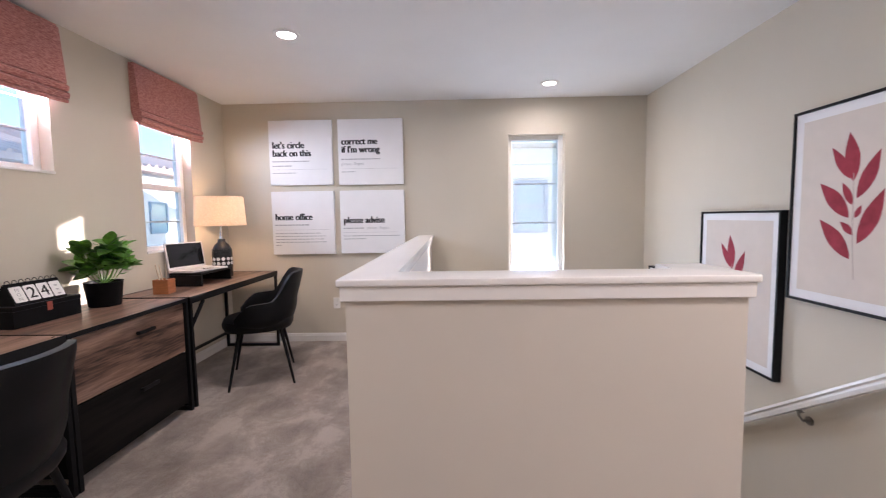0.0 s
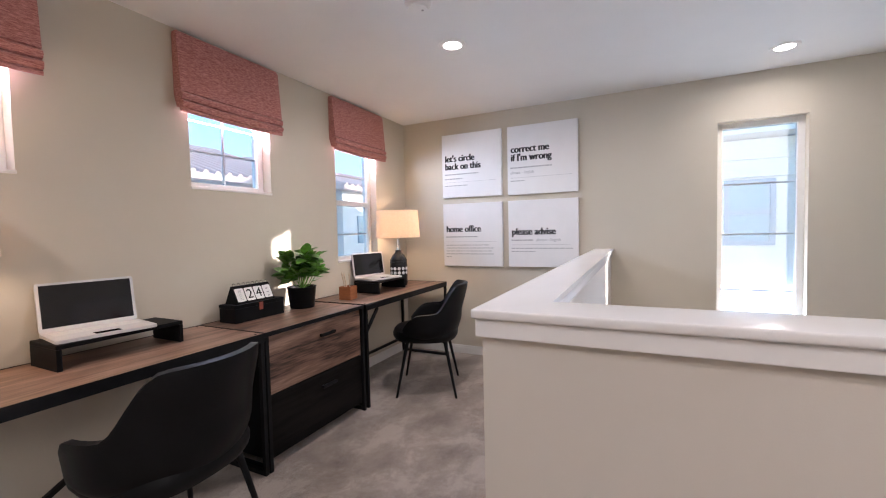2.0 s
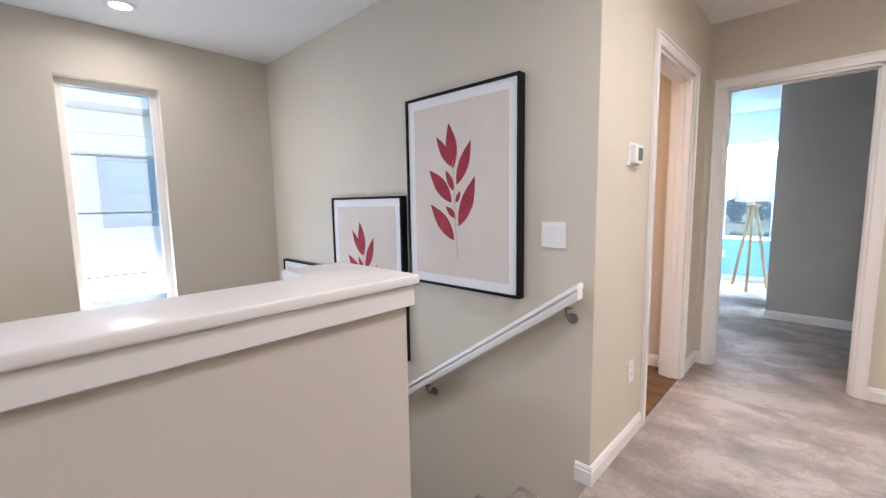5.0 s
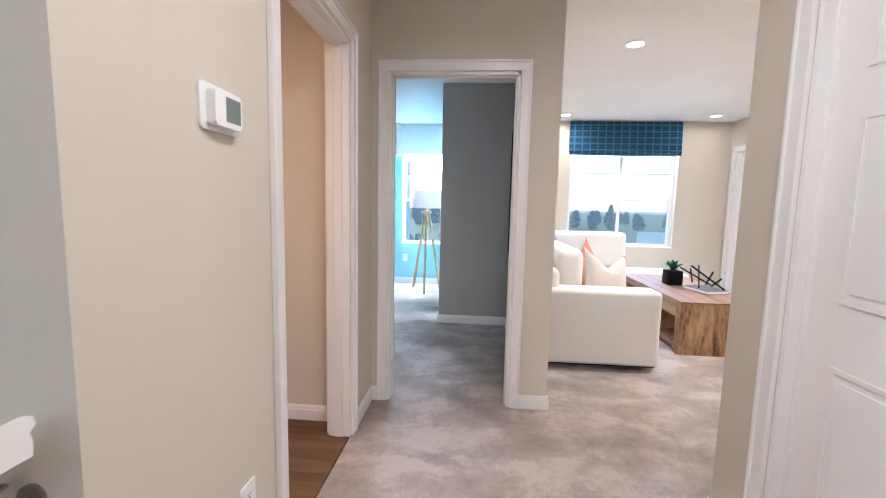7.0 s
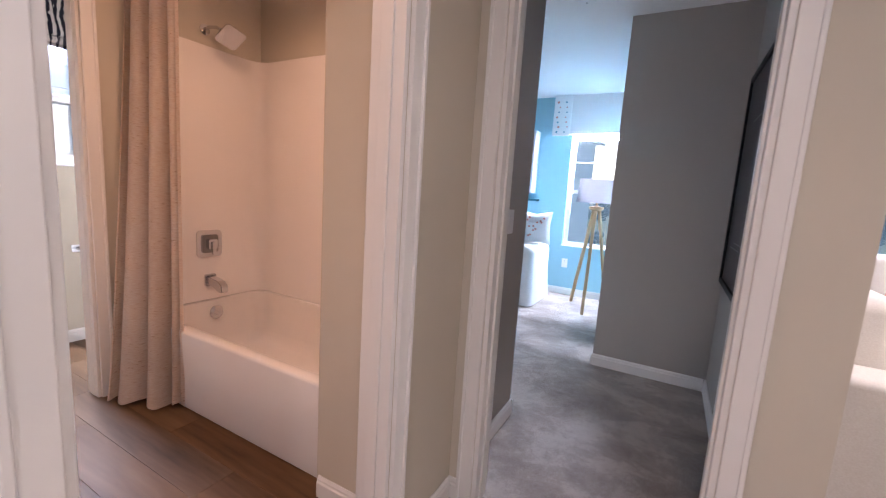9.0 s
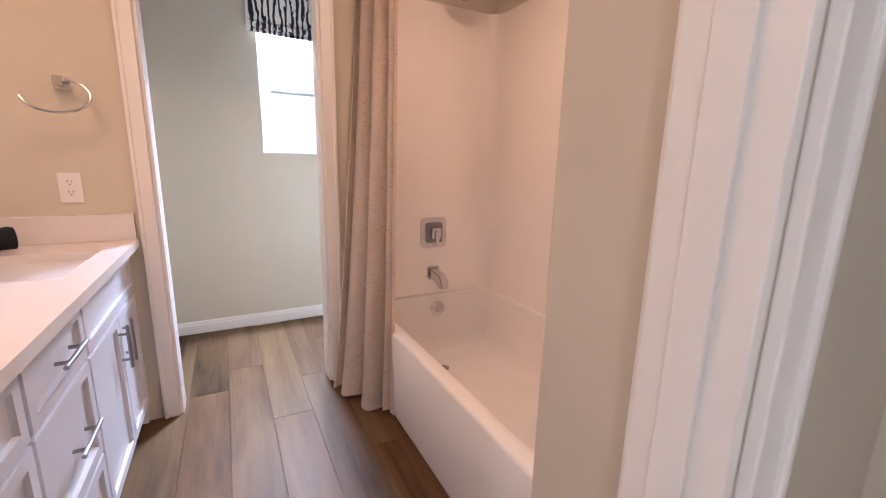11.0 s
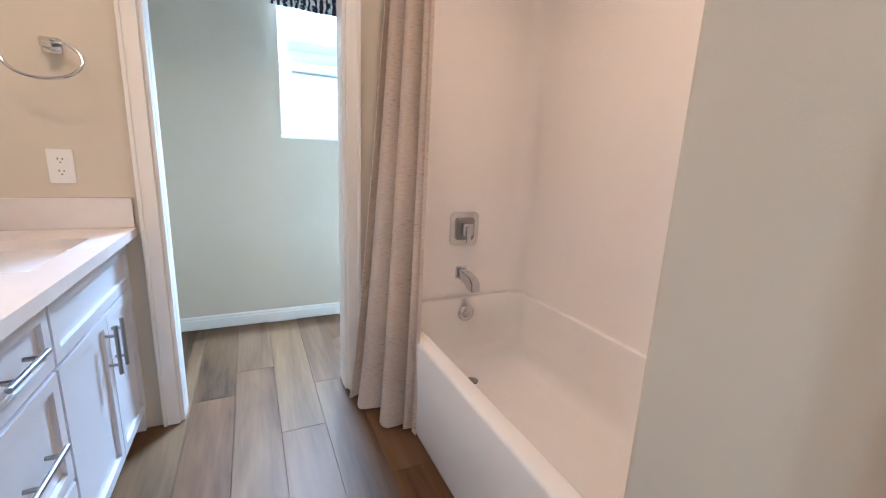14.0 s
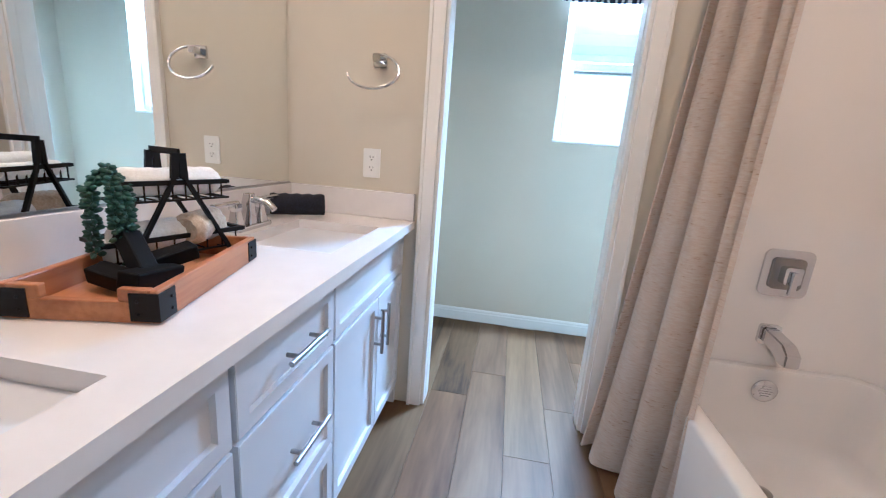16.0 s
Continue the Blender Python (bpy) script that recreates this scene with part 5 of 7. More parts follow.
rail = thing("handrail", "white painted wooden handrail sloping down the stairs", "handrail")
bm = bmnew()
RA, RB = Vector((2.238, 1.985, 0.868)), Vector((2.238, 4.25, 0.868 - 2.265 * 0.707))
prof = [(-0.022, -0.026), (0.022, -0.026), (0.024, -0.006), (0.020, 0.006), (0.030, 0.014), (0.026, 0.026), (0.010, 0.032), (-0.010, 0.032), (-0.026, 0.026), (-0.030, 0.014), (-0.020, 0.006), (-0.024, -0.006)]
ra = [bm.verts.new(RA + Vector((u, 0, v * 1.2))) for u, v in prof]
rb = [bm.verts.new(RB + Vector((u, 0, v * 1.2))) for u, v in prof]
bm.faces.new(ra)
bm.faces.new(list(reversed(rb)))
for i in range(len(prof)):
    j = (i + 1) % len(prof)
    bm.faces.new((ra[j], ra[i], rb[i], rb[j]))
part("rail", bm, "trim", rail, smooth=False)
for by in (2.045, 2.900, 3.75):
    bz = 0.868 - (by - 1.985) * 0.707 - 0.032
    bm = bmnew()
    tube(bm, [(2.238, by, bz), (2.240, by, bz - 0.030), (2.262, by, bz - 0.058), (SX - 0.004, by, bz - 0.062)], 0.0065, 10)
    rod(bm, (SX - 0.008, by, bz - 0.062), (SX - 0.0005, by, bz - 0.062), 0.024, 20)
    box(bm, 2.224, 2.252, by - 0.025, by + 0.025, bz - 0.004, bz)
    part("bracket", bm, "nickel", rail, "dark nickel bracket", smooth=False)

therm = thing("thermostat", "white wall thermostat with a grey display", "thermostat", (2.694, TY - 0.0004, 1.446))
therm.scale = (0.90, 1, 1)
bm = bmnew()
prism(bm, rounded_rect(-0.078, 0.078, -0.053, 0.053, 0.010), -0.006, 0.0, "y")
bmesh.ops.bevel(bm, geom=bm.edges[:], offset=0.002, segments=2, affect="EDGES")
part("back_plate", bm, "plastic", therm, smooth=False)
bm = bmnew()
prism(bm, rounded_rect(-0.054, 0.066, -0.042, 0.042, 0.010), -0.028, -0.006, "y")
bmesh.ops.bevel(bm, geom=bm.edges[:], offset=0.003, segments=2, affect="EDGES")
part("body", bm, "plastic", therm, smooth=False)
M["lcd"] = surf("grey_lcd", (0.19, 0.22, 0.215), 0.1, 0.15, 5, 10, 0.0)
bm = bmnew()
box(bm, -0.008, 0.058, -0.0288, -0.0278, -0.028, 0.030)
part("display", bm, "lcd", therm, "grey display", smooth=False)

# desks: rustic tops on black frames, with a drawer unit between
DZ = 0.762
DXF, DXB = -1.400, -1.940


def desk(y0, y1, label, brace_near, brace_far):
    root = thing("writing_desk", label, "desk", (0, 0, 0), "desks along the wall")
    bm = bmnew()
    box(bm, DXB + 0.004, DXF - 0.004, y0 + 0.004, y1 - 0.004, DZ - 0.022, DZ, 0.002)
    part("tabletop", bm, "desk_wood", root, smooth=False)
    bm = bmnew()
    for b in ((DXB, DXB + 0.004, y0, y1), (DXF - 0.004, DXF, y0, y1), (DXB + 0.004, DXF - 0.004, y0, y0 + 0.004), (DXB + 0.004, DXF - 0.004, y1 - 0.004, y1)):
        box(bm, *b, DZ - 0.022, DZ + 0.0015)
    part("edge_band", bm, "black", root, "dark metal edge band", smooth=False)
    bm = bmnew()
    for a, b in (((DXF - 0.012, y0, DZ - 0.034), (DXF - 0.012, y1, DZ - 0.034)), ((DXB + 0.012, y0, DZ - 0.034), (DXB + 0.012, y1, DZ - 0.034)),
                 ((DXB, y0 + 0.012, DZ - 0.034), (DXF, y0 + 0.012, DZ - 0.034)), ((DXB, y1 - 0.012, DZ - 0.034), (DXF, y1 - 0.012, DZ - 0.034))):
        bar(bm, a, b, 0.024, 0.024)
    part("apron_frame", bm, "black", root, smooth=False)
    for yy in (y0 + 0.014, y1 - 0.014):
        for xx in (DXF - 0.014, DXB + 0.014):
            bm = bmnew()
            box(bm, xx - 0.012, xx + 0.012, yy - 0.011, yy + 0.011, 0.0005, DZ - 0.046, 0.001)
            part("leg", bm, "black", root, smooth=False)
        bm = bmnew()
        bar(bm, (DXB + 0.026, yy, 0.014), (DXF - 0.026, yy, 0.014), 0.024, 0.024)
        part("foot_bar", bm, "black", root, smooth=False)
    for yy, s, on in ((y0 + 0.014, 1, brace_near), (y1 - 0.014, -1, brace_far)):
        if on:
            for xx in (DXF - 0.014, DXB + 0.014):
                bm = bmnew()
                bar(bm, (xx, yy + s * on[0], DZ - 0.05), (xx, yy, DZ - 0.05 - on[1]), 0.016, 0.020)
                part("brace", bm, "black", root, smooth=False)
    for yy in (y0 + 0.03, y1 - 0.03):
        for xx in (DXF - 0.03, DXB + 0.03):
            bm = bmnew()
            lathe(bm, [(0.006, 0.0), (0.006, 0.0015), (0.003, 0.0025)], 12, (xx, yy, DZ))
            part("bolt", bm, "black", root, smooth=False)
    return root


desk1 = desk(1.140, 2.486, "rustic wooden desk with a black metal frame", None, None)
bm = bmnew()
bar(bm, (DXF - 0.30, 2.46, DZ - 0.06), (DXF - 0.30, 1.30, 0.06), 0.020, 0.020)
part("brace", bm, "black", desk1, "long diagonal brace", smooth=False)
desk2 = desk(3.368, 4.740, "rustic wooden desk beside the window", (0.15, 0.16), None)
bm = bmnew()
bar(bm, (DXB + 0.13, 3.386, 0.20), (DXB + 0.13, 4.72, 0.20), 0.020, 0.020)
part("stretcher", bm, "black", desk2, smooth=False)
unit = thing("drawer_unit", "rustic two-drawer file cabinet between the desks", "drawer unit")
DY0, DY1 = 2.490, 3.345
bm = bmnew()
box(bm, DXB + 0.004, DXF - 0.004, DY0 + 0.004, DY1 - 0.004, DZ - 0.022, DZ, 0.002)
part("top", bm, "desk_wood", unit, smooth=False)
bm = bmnew()
for b in ((DXB, DXB + 0.004, DY0, DY1), (DXF - 0.004, DXF, DY0, DY1), (DXB + 0.004, DXF - 0.004, DY0, DY0 + 0.004), (DXB + 0.004, DXF - 0.004, DY1 - 0.004, DY1)):
    box(bm, *b, DZ - 0.022, DZ + 0.0015)
part("edge_band", bm, "black", unit, "dark metal edge band", smooth=False)
bm = bmnew()
box(bm, DXB + 0.03, DXF - 0.045, DY0 + 0.025, DY1 - 0.025, 0.055, DZ - 0.023)
part("carcass", bm, "black_paint", unit, smooth=False)
for yy in (DY0 + 0.012, DY1 - 0.012):
    for xx in (DXF - 0.014, DXB + 0.014):
        bm = bmnew()
        box(bm, xx - 0.013, xx + 0.013, yy - 0.011, yy + 0.011, 0.0005, DZ - 0.023, 0.001)
        part("leg", bm, "black", unit, smooth=False)
    bm = bmnew()
    bar(bm, (DXB + 0.028, yy, 0.016), (DXF - 0.028, yy, 0.016), 0.020, 0.026)
    part("foot_bar", bm, "black", unit, smooth=False)
    bm = bmnew()
    bar(bm, (DXB + 0.028, yy, DZ - 0.036), (DXF - 0.028, yy, DZ - 0.036), 0.020, 0.026)
    part("side_bar", bm, "black", unit, smooth=False)
M["dark_wood"] = plank_mat("black_stained_wood", [(0.40, (0.002, 0.002, 0.002)), (0.7, (0.005, 0.0045, 0.0045)), (0.95, (0.012, 0.010, 0.009))], 0.55, "Y", 8.0, 0.2, spec=0.1)
for z0, z1, material, label in ((0.412, DZ - 0.030, "desk_wood", "rustic brown drawer front"), (0.062, 0.405, "dark_wood", "black stained drawer front")):
    bm = bmnew()
    box(bm, DXF - 0.044, DXF - 0.020, DY0 + 0.026, DY1 - 0.026, z0, z1, 0.002)
    front = part("drawer", bm, material, unit, label, smooth=False)
    bm = bmnew()
    cy, cz = (DY0 + DY1) / 2 + 0.06, z1 - 0.085
    box(bm, DXF - 0.010, DXF + 0.002, cy - 0.065, cy + 0.065, cz - 0.010, cz + 0.010, 0.003)
    for s in (-1, 1):
        box(bm, DXF - 0.024, DXF - 0.008, cy + s * 0.055 - 0.008, cy + s * 0.055 + 0.008, cz - 0.009, cz + 0.009, 0.002)
    part("handle", bm, "black", front, "black bar handle", smooth=False)
for s in (DY0 + 0.055, DY1 - 0.055):
    bm = bmnew()
    lathe(bm, [(0.005, 0), (0.005, 0.003)], 10)
    bmesh.ops.transform(bm, matrix=pose(DXF - 0.024, s, 0.388, 0, 90, 0), verts=bm.verts)
    part("screw", bm, "steel", unit, smooth=False)


def bucket_chair(x, y, turn):
    """Armchair with a curved shell; it faces along its own +y."""
    root = thing("desk_chair", "black leatherette armchair with slim metal legs", "chair", (x, y, 0), "desk chairs", turn)
    bm = bmnew()
    NU, NV = 48, 12
    grid = []
    for i in range(NU + 1):
        th = radians(-128 + 256 * i / NU)          # 0 is the back
        k = min(1.0, max(0.0, (radians(71) - abs(th)) / radians(36)))
        rim = 0.605 + 0.03 * math.cos(th * 0.7) + 0.19 * k * k * (3 - 2 * k)
        if abs(th) > radians(100):
            rim -= 0.10 * ((abs(th) - radians(100)) / radians(28)) ** 1.5
        col_v = []
        for j in range(NV + 1):
            v = j / NV
            z = 0.415 + (rim - 0.415) * v
            flare = 1.0 + 0.10 * math.sin(v * math.pi * 0.5) + (0.18 * (z - 0.62) / 0.2 if z > 0.62 and abs(th) < 1.3 else 0) * math.cos(th)
            belly = 0.80 + 0.20 * min(1, v * 3.2) ** 0.5
            px = 0.255 * math.sin(th) * belly * (1.0 + 0.06 * v) * (1 + 0.10 * max(0, (z - 0.64) / 0.2))
            py = -0.235 * math.cos(th) * belly * flare
            col_v.append(bm.verts.new((px, py, z)))
        grid.append(col_v)
    for a, b in zip(grid, grid[1:]):
        for j in range(NV):
            bm.faces.new((a[j], b[j], b[j + 1], a[j + 1]))
    bmesh.ops.recalc_face_normals(bm, faces=bm.faces)
    bmesh.ops.solidify(bm, geom=bm.faces[:], thickness=0.030)
    bmesh.ops.smooth_vert(bm, verts=bm.verts, factor=0.5, use_axis_x=True, use_axis_y=True, use_axis_z=True)
    part("shell", bm, "leather", root)
    bm = bmnew()
    pts = [(0.235 * math.copysign(abs(math.cos(radians(a))) ** 0.75, math.cos(radians(a))), 0.235 * math.copysign(abs(math.sin(radians(a))) ** 0.75, math.sin(radians(a)))) for a in range(0, 360, 9)]
    sc = lambda k, dy=0.015: [(u * k, v * k + dy) for u, v in pts]  # noqa: E731
    loft_loops(bm, [(sc(0.80), 0.395), (sc(0.93), 0.405), (sc(0.99), 0.43), (sc(1.0), 0.455), (sc(0.96), 0.478), (sc(0.80), 0.490), (sc(0.3), 0.486)], True)
    part("seat", bm, "leather", root)
    for sx in (-1, 1):
        for sy in (-1, 1):
            bm = bmnew()
            rod(bm, (sx * 0.150, sy * 0.130, 0.405), (sx * 0.215, sy * 0.205, 0.0), 0.013, 12, 0.008)
            part("leg", bm, "black", root)
    bm = bmnew()
    bar(bm, (-0.15, -0.13, 0.392), (0.15, 0.13, 0.392), 0.02, 0.012)
    bar(bm, (-0.15, 0.13, 0.392), (0.15, -0.13, 0.392), 0.02, 0.0115)
    part("under_frame", bm, "black", root, smooth=False)
    return root


chair = bucket_chair(-1.225, 1.885, 95)
chair.scale = (1.14, 1.12, 1.05)
copy_thing(chair, pose(-1.190, 3.920, 0, 0, 0, 112))


def monitor_riser(x0, x1, y0, y1, h, label):
    root = thing("monitor_riser", label, "desk riser", (0, 0, DZ), "desk risers")
    bm = bmnew()
    box(bm, x0, x1, y0, y1, h - 0.018, h, 0.003)
    part("shelf", bm, "black_paint", root, smooth=False)
    for a, b in ((y0, y0 + 0.018), (y1 - 0.018, y1)):
        bm = bmnew()
        box(bm, x0, x1, a, b, 0.0005, h - 0.0185, 0.002)
        part("side", bm, "black_paint", root, smooth=False)
    return root


monitor_riser(-1.885, -1.660, 1.735, 2.225, 0.105, "black wooden laptop riser on the desk")
monitor_riser(-1.850, -1.595, 3.815, 4.248, 0.105, "black wooden laptop riser on the far desk")
M["silver"] = surf("silver_laptop", (0.72, 0.71, 0.71), 0.02, 0.38, 5, 200, 0.03, metal=0.2)
M["screen"] = surf("dark_screen", (0.008, 0.008, 0.010), 0.05, 0.08, 5, 10, 0.0)


def laptop(x, y, z, turn, k=1.0):
    root = thing("laptop", "open silver laptop with a dark screen", "laptop", (x, y, z), "laptops", turn)
    W, D = 0.170 * k, 0.115 * k
    bm = bmnew()
    prism(bm, rounded_rect(-W, W, -D, D, 0.012), 0.0005, 0.014)
    bmesh.ops.bevel(bm, geom=bm.edges[:], offset=0.002, segments=2, affect="EDGES")
    part("base", bm, "silver", root, smooth=False)
    for r in range(4):
        bm = bmnew()
        for c in range(12):
            x0 = -W * 0.88 + c * W * 1.76 / 12
            box(bm, x0 + 0.001, x0 + W * 1.76 / 12 - 0.002, -0.002 * k + r * 0.022 * k, 0.016 * k + r * 0.022 * k, 0.0138, 0.0152)
        part("key_row", bm, "plastic", root, smooth=False)
    bm = bmnew()
    box(bm, -0.045, 0.045, -D + 0.012, -D + 0.055 * k, 0.0138, 0.0146)
    part("touchpad", bm, "screen", root, "dark touchpad", smooth=False)
    lid = Matrix.Translation((0, D - 0.004, 0.013)) @ pose(0, 0, 0, 90 - 9, 0, 0)
    bm = bmnew()
    prism(bm, rounded_rect(-W, W, 0, 0.206 * k, 0.010), -0.004, 0.004)
    bmesh.ops.transform(bm, matrix=lid, verts=bm.verts)
    screen_lid = part("lid", bm, "silver", root, smooth=False)
    bm = bmnew()
    box(bm, -W + 0.012, W - 0.012, 0.018 * k, 0.196 * k, 0.004, 0.0046)
    bmesh.ops.transform(bm, matrix=lid, verts=bm.verts)
    part("screen", bm, "screen", screen_lid, "black glossy screen", smooth=False)
    return root


laptop(-1.775, 1.935, DZ + 0.105, 82, 1.04)
laptop(-1.745, 4.035, DZ + 0.105, 76, 1.06)


def table_lamp(x, y):
    root = thing("table_lamp", "table lamp with linen shade and dark ceramic base, lit", "lamp", (x, y, DZ), "table lamps")
    bm = bmnew()
    lathe(bm, [(0.050, 0.0005), (0.078, 0.006), (0.082, 0.03), (0.083, 0.20), (0.078, 0.255), (0.060, 0.292), (0.034, 0.318), (0.030, 0.330), (0.030, 0.345)], 40)
    part("base", bm, M["ceramic"], root, "dark ceramic base with white dots")
    for zz in (0.130, 0.170):
        for i in range(13):
            a = 2 * math.pi * i / 13
            bm = bmnew()
            bmesh.ops.create_circle(bm, cap_ends=True, segments=16, radius=0.0155, matrix=pose(0.0842 * math.cos(a), 0.0842 * math.sin(a), zz, 0, 90, math.degrees(a)))
            part("dot", bm, "plastic", root, smooth=False)
    for zz in (0.100, 0.200, 0.225, 0.250):
        bm = bmnew()
        lathe(bm, [(0.0825, zz - 0.003), (0.0845, zz), (0.0825, zz + 0.003)], 40)
        part("glaze_band", bm, "black_paint", root)
    bm = bmnew()
    lathe(bm, [(0.016, 0.345), (0.016, 0.375), (0.012, 0.380), (0.012, 0.410), (0.006, 0.412), (0.006, 0.45)], 20)
    part("socket", bm, "chrome", root)
    bm = bmnew()
    N2 = 48
    lo = [bm.verts.new((0.212 * math.cos(2 * math.pi * i / N2), 0.212 * math.sin(2 * math.pi * i / N2), 0.465)) for i in range(N2)]
    hi = [bm.verts.new((0.196 * math.cos(2 * math.pi * i / N2), 0.196 * math.sin(2 * math.pi * i / N2), 0.722)) for i in range(N2)]
    for i in range(N2):
        j = (i + 1) % N2
        bm.faces.new((lo[i], lo[j], hi[j], hi[i]))
    bmesh.ops.solidify(bm, geom=bm.faces[:], thickness=0.0012)
    part("shade", bm, M["shade_lit"], root, "linen drum shade")
    bm = bmnew()
    for a in range(3):
        rod(bm, (0, 0, 0.700), (0.195 * math.cos(a * 2.094), 0.195 * math.sin(a * 2.094), 0.715), 0.002, 6)
    rod(bm, (0, 0, 0.45), (0, 0, 0.700), 0.003, 8)
    part("harp", bm, "chrome", root)
    return root


def shade_lit_mat():
    """Linen that lets the bulb's light through."""
    m, n, l, b = nodes_of("linen_drum_shade")
    f = noise_node(n, l, 70, 5, (1, 1, 3.5), rough=0.7)
    r = ramp(n, l, f.outputs[0], [(0.35, (0.50, 0.42, 0.34)), (0.65, (0.72, 0.64, 0.55))])
    tr = n.new("ShaderNodeBsdfTranslucent")
    mix = n.new("ShaderNodeMixShader")
    mix.inputs[0].default_value = 0.42
    l.new(r.outputs[0], b.inputs["Base Color"])
    l.new(r.outputs[0], tr.inputs[0])
    b.inputs["Roughness"].default_value = 0.9
    l.new(b.outputs[0], mix.inputs[1])
    l.new(tr.outputs[0], mix.inputs[2])
    l.new(mix.outputs[0], n["Material Output"].inputs[0])
    return m


M["shade_lit"] = shade_lit_mat()
M["ceramic"] = surf("dark_glazed_ceramic", (0.025, 0.024, 0.026), 0.3, 0.25, 25, 120, 0.1)
first_lamp = table_lamp(-1.700, 1.395)
copy_thing(first_lamp, pose(-1.720, 4.340, DZ))

# calendar on its box, potted plant, pencil box
calbox = thing("storage_box", "black storage box with a red leather tab", "box", (-1.815, 2.760, DZ), turn=0)
bm = bmnew()
box(bm, -0.070, 0.070, -0.180, 0.180, 0.0005, 0.085, 0.002)
part("body", bm, "black_paint", calbox, smooth=False)
bm = bmnew()
box(bm, -0.072, 0.072, -0.182, 0.182, 0.0855, 0.108, 0.002)
part("lid", bm, "black_paint", calbox, smooth=False)
M["tab_red"] = surf("red_leather", (0.33, 0.07, 0.04), 0.15, 0.55, 20, 200, 0.1)
bm = bmnew()
box(bm, 0.0722, 0.0745, -0.014, 0.014, 0.058, 0.104, 0.001)
part("tab", bm, "tab_red", calbox, "red leather tab", smooth=False)
calendar = thing("desk_calendar", "black flip calendar showing 24 on white cards", "calendar", (-1.815, 2.745, DZ + 0.1085))
bm = bmnew()
prism(bm, [(-0.055, 0.0), (0.055, 0.0), (0.004, 0.105), (-0.004, 0.105)], -0.135, 0.135, "y")
part("stand", bm, "black_paint", calendar, smooth=False)
slope = math.degrees(math.atan2(0.105, 0.051))
cardface = Matrix.Translation((0.0312, 0, 0.0525)) @ pose(0, 0, 0, 0, 0, 90) @ pose(0, 0, 0, slope, 0, 0)
M["card"] = surf("white_card", (0.80, 0.79, 0.78), 0.01, 0.6, 5, 100, 0.02)
for i, t in enumerate(("M\nO\nN", "2", "4", "J\nA\nN")):
    cx = -0.098 + i * 0.0655
    bm = bmnew()
    prism(bm, rounded_rect(cx - 0.029, cx + 0.029, -0.044, 0.040, 0.006), 0.0006, 0.0022)
    bmesh.ops.transform(bm, matrix=cardface, verts=bm.verts)
    card = part("card", bm, "card", calendar, smooth=False)
    if i in (1, 2):
        lettering(t, 0.085, cardface @ Matrix.Translation((cx - 0.022, -0.030, 0.0026)), "ink", card, 0.0006, "numeral")
    elif i == 0:
        for r, ch in enumerate("MON"):
            lettering(ch, 0.026, cardface @ Matrix.Translation((cx - 0.009, 0.012 - r * 0.024, 0.0026)), "grey_ink", card, 0.0, "letter")
    else:
        bm = bmnew()
        for r in range(3):
            box(bm, cx - 0.008, cx + 0.008, 0.012 - r * 0.024, 0.020 - r * 0.024, 0.0023, 0.0027)
        bmesh.ops.transform(bm, matrix=cardface, verts=bm.verts)
        part("print", bm, "grey_ink", card, smooth=False)
for i in range(8):
    bm = bmnew()
    yy = -0.115 + i * 0.033
    tube(bm, [(0.014 * math.cos(k * 0.5236), yy, 0.104 + 0.017 * math.sin(k * 0.5236)) for k in range(12)], 0.0018, 6, True)
    part("ring", bm, "black", calendar)

M["leaf_green"] = surf("glossy_green_leaf", (0.15, 0.34, 0.05), 0.45, 0.35, 30, 90, 0.1)
M["soil"] = surf("potting_soil", (0.03, 0.02, 0.014), 0.4, 0.95, 60, 200, 0.6, dist=0.004)


def leaf_mesh(bm, m, length, width, curl=0.25):
    n = 5
    prev = None
    for k in range(n + 1):
        t = k / n
        w = width * (math.sin(math.pi * (0.06 + 0.90 * t)) ** 0.8)
        z = -curl * length * t * t
        row = [bm.verts.new(m @ Vector((s * w, length * t, z + 0.18 * w * abs(s)))) for s in (-1, 0, 1)]
        if prev:
            for i in range(2):
                bm.faces.new((prev[i], prev[i + 1], row[i + 1], row[i]))
        prev = row


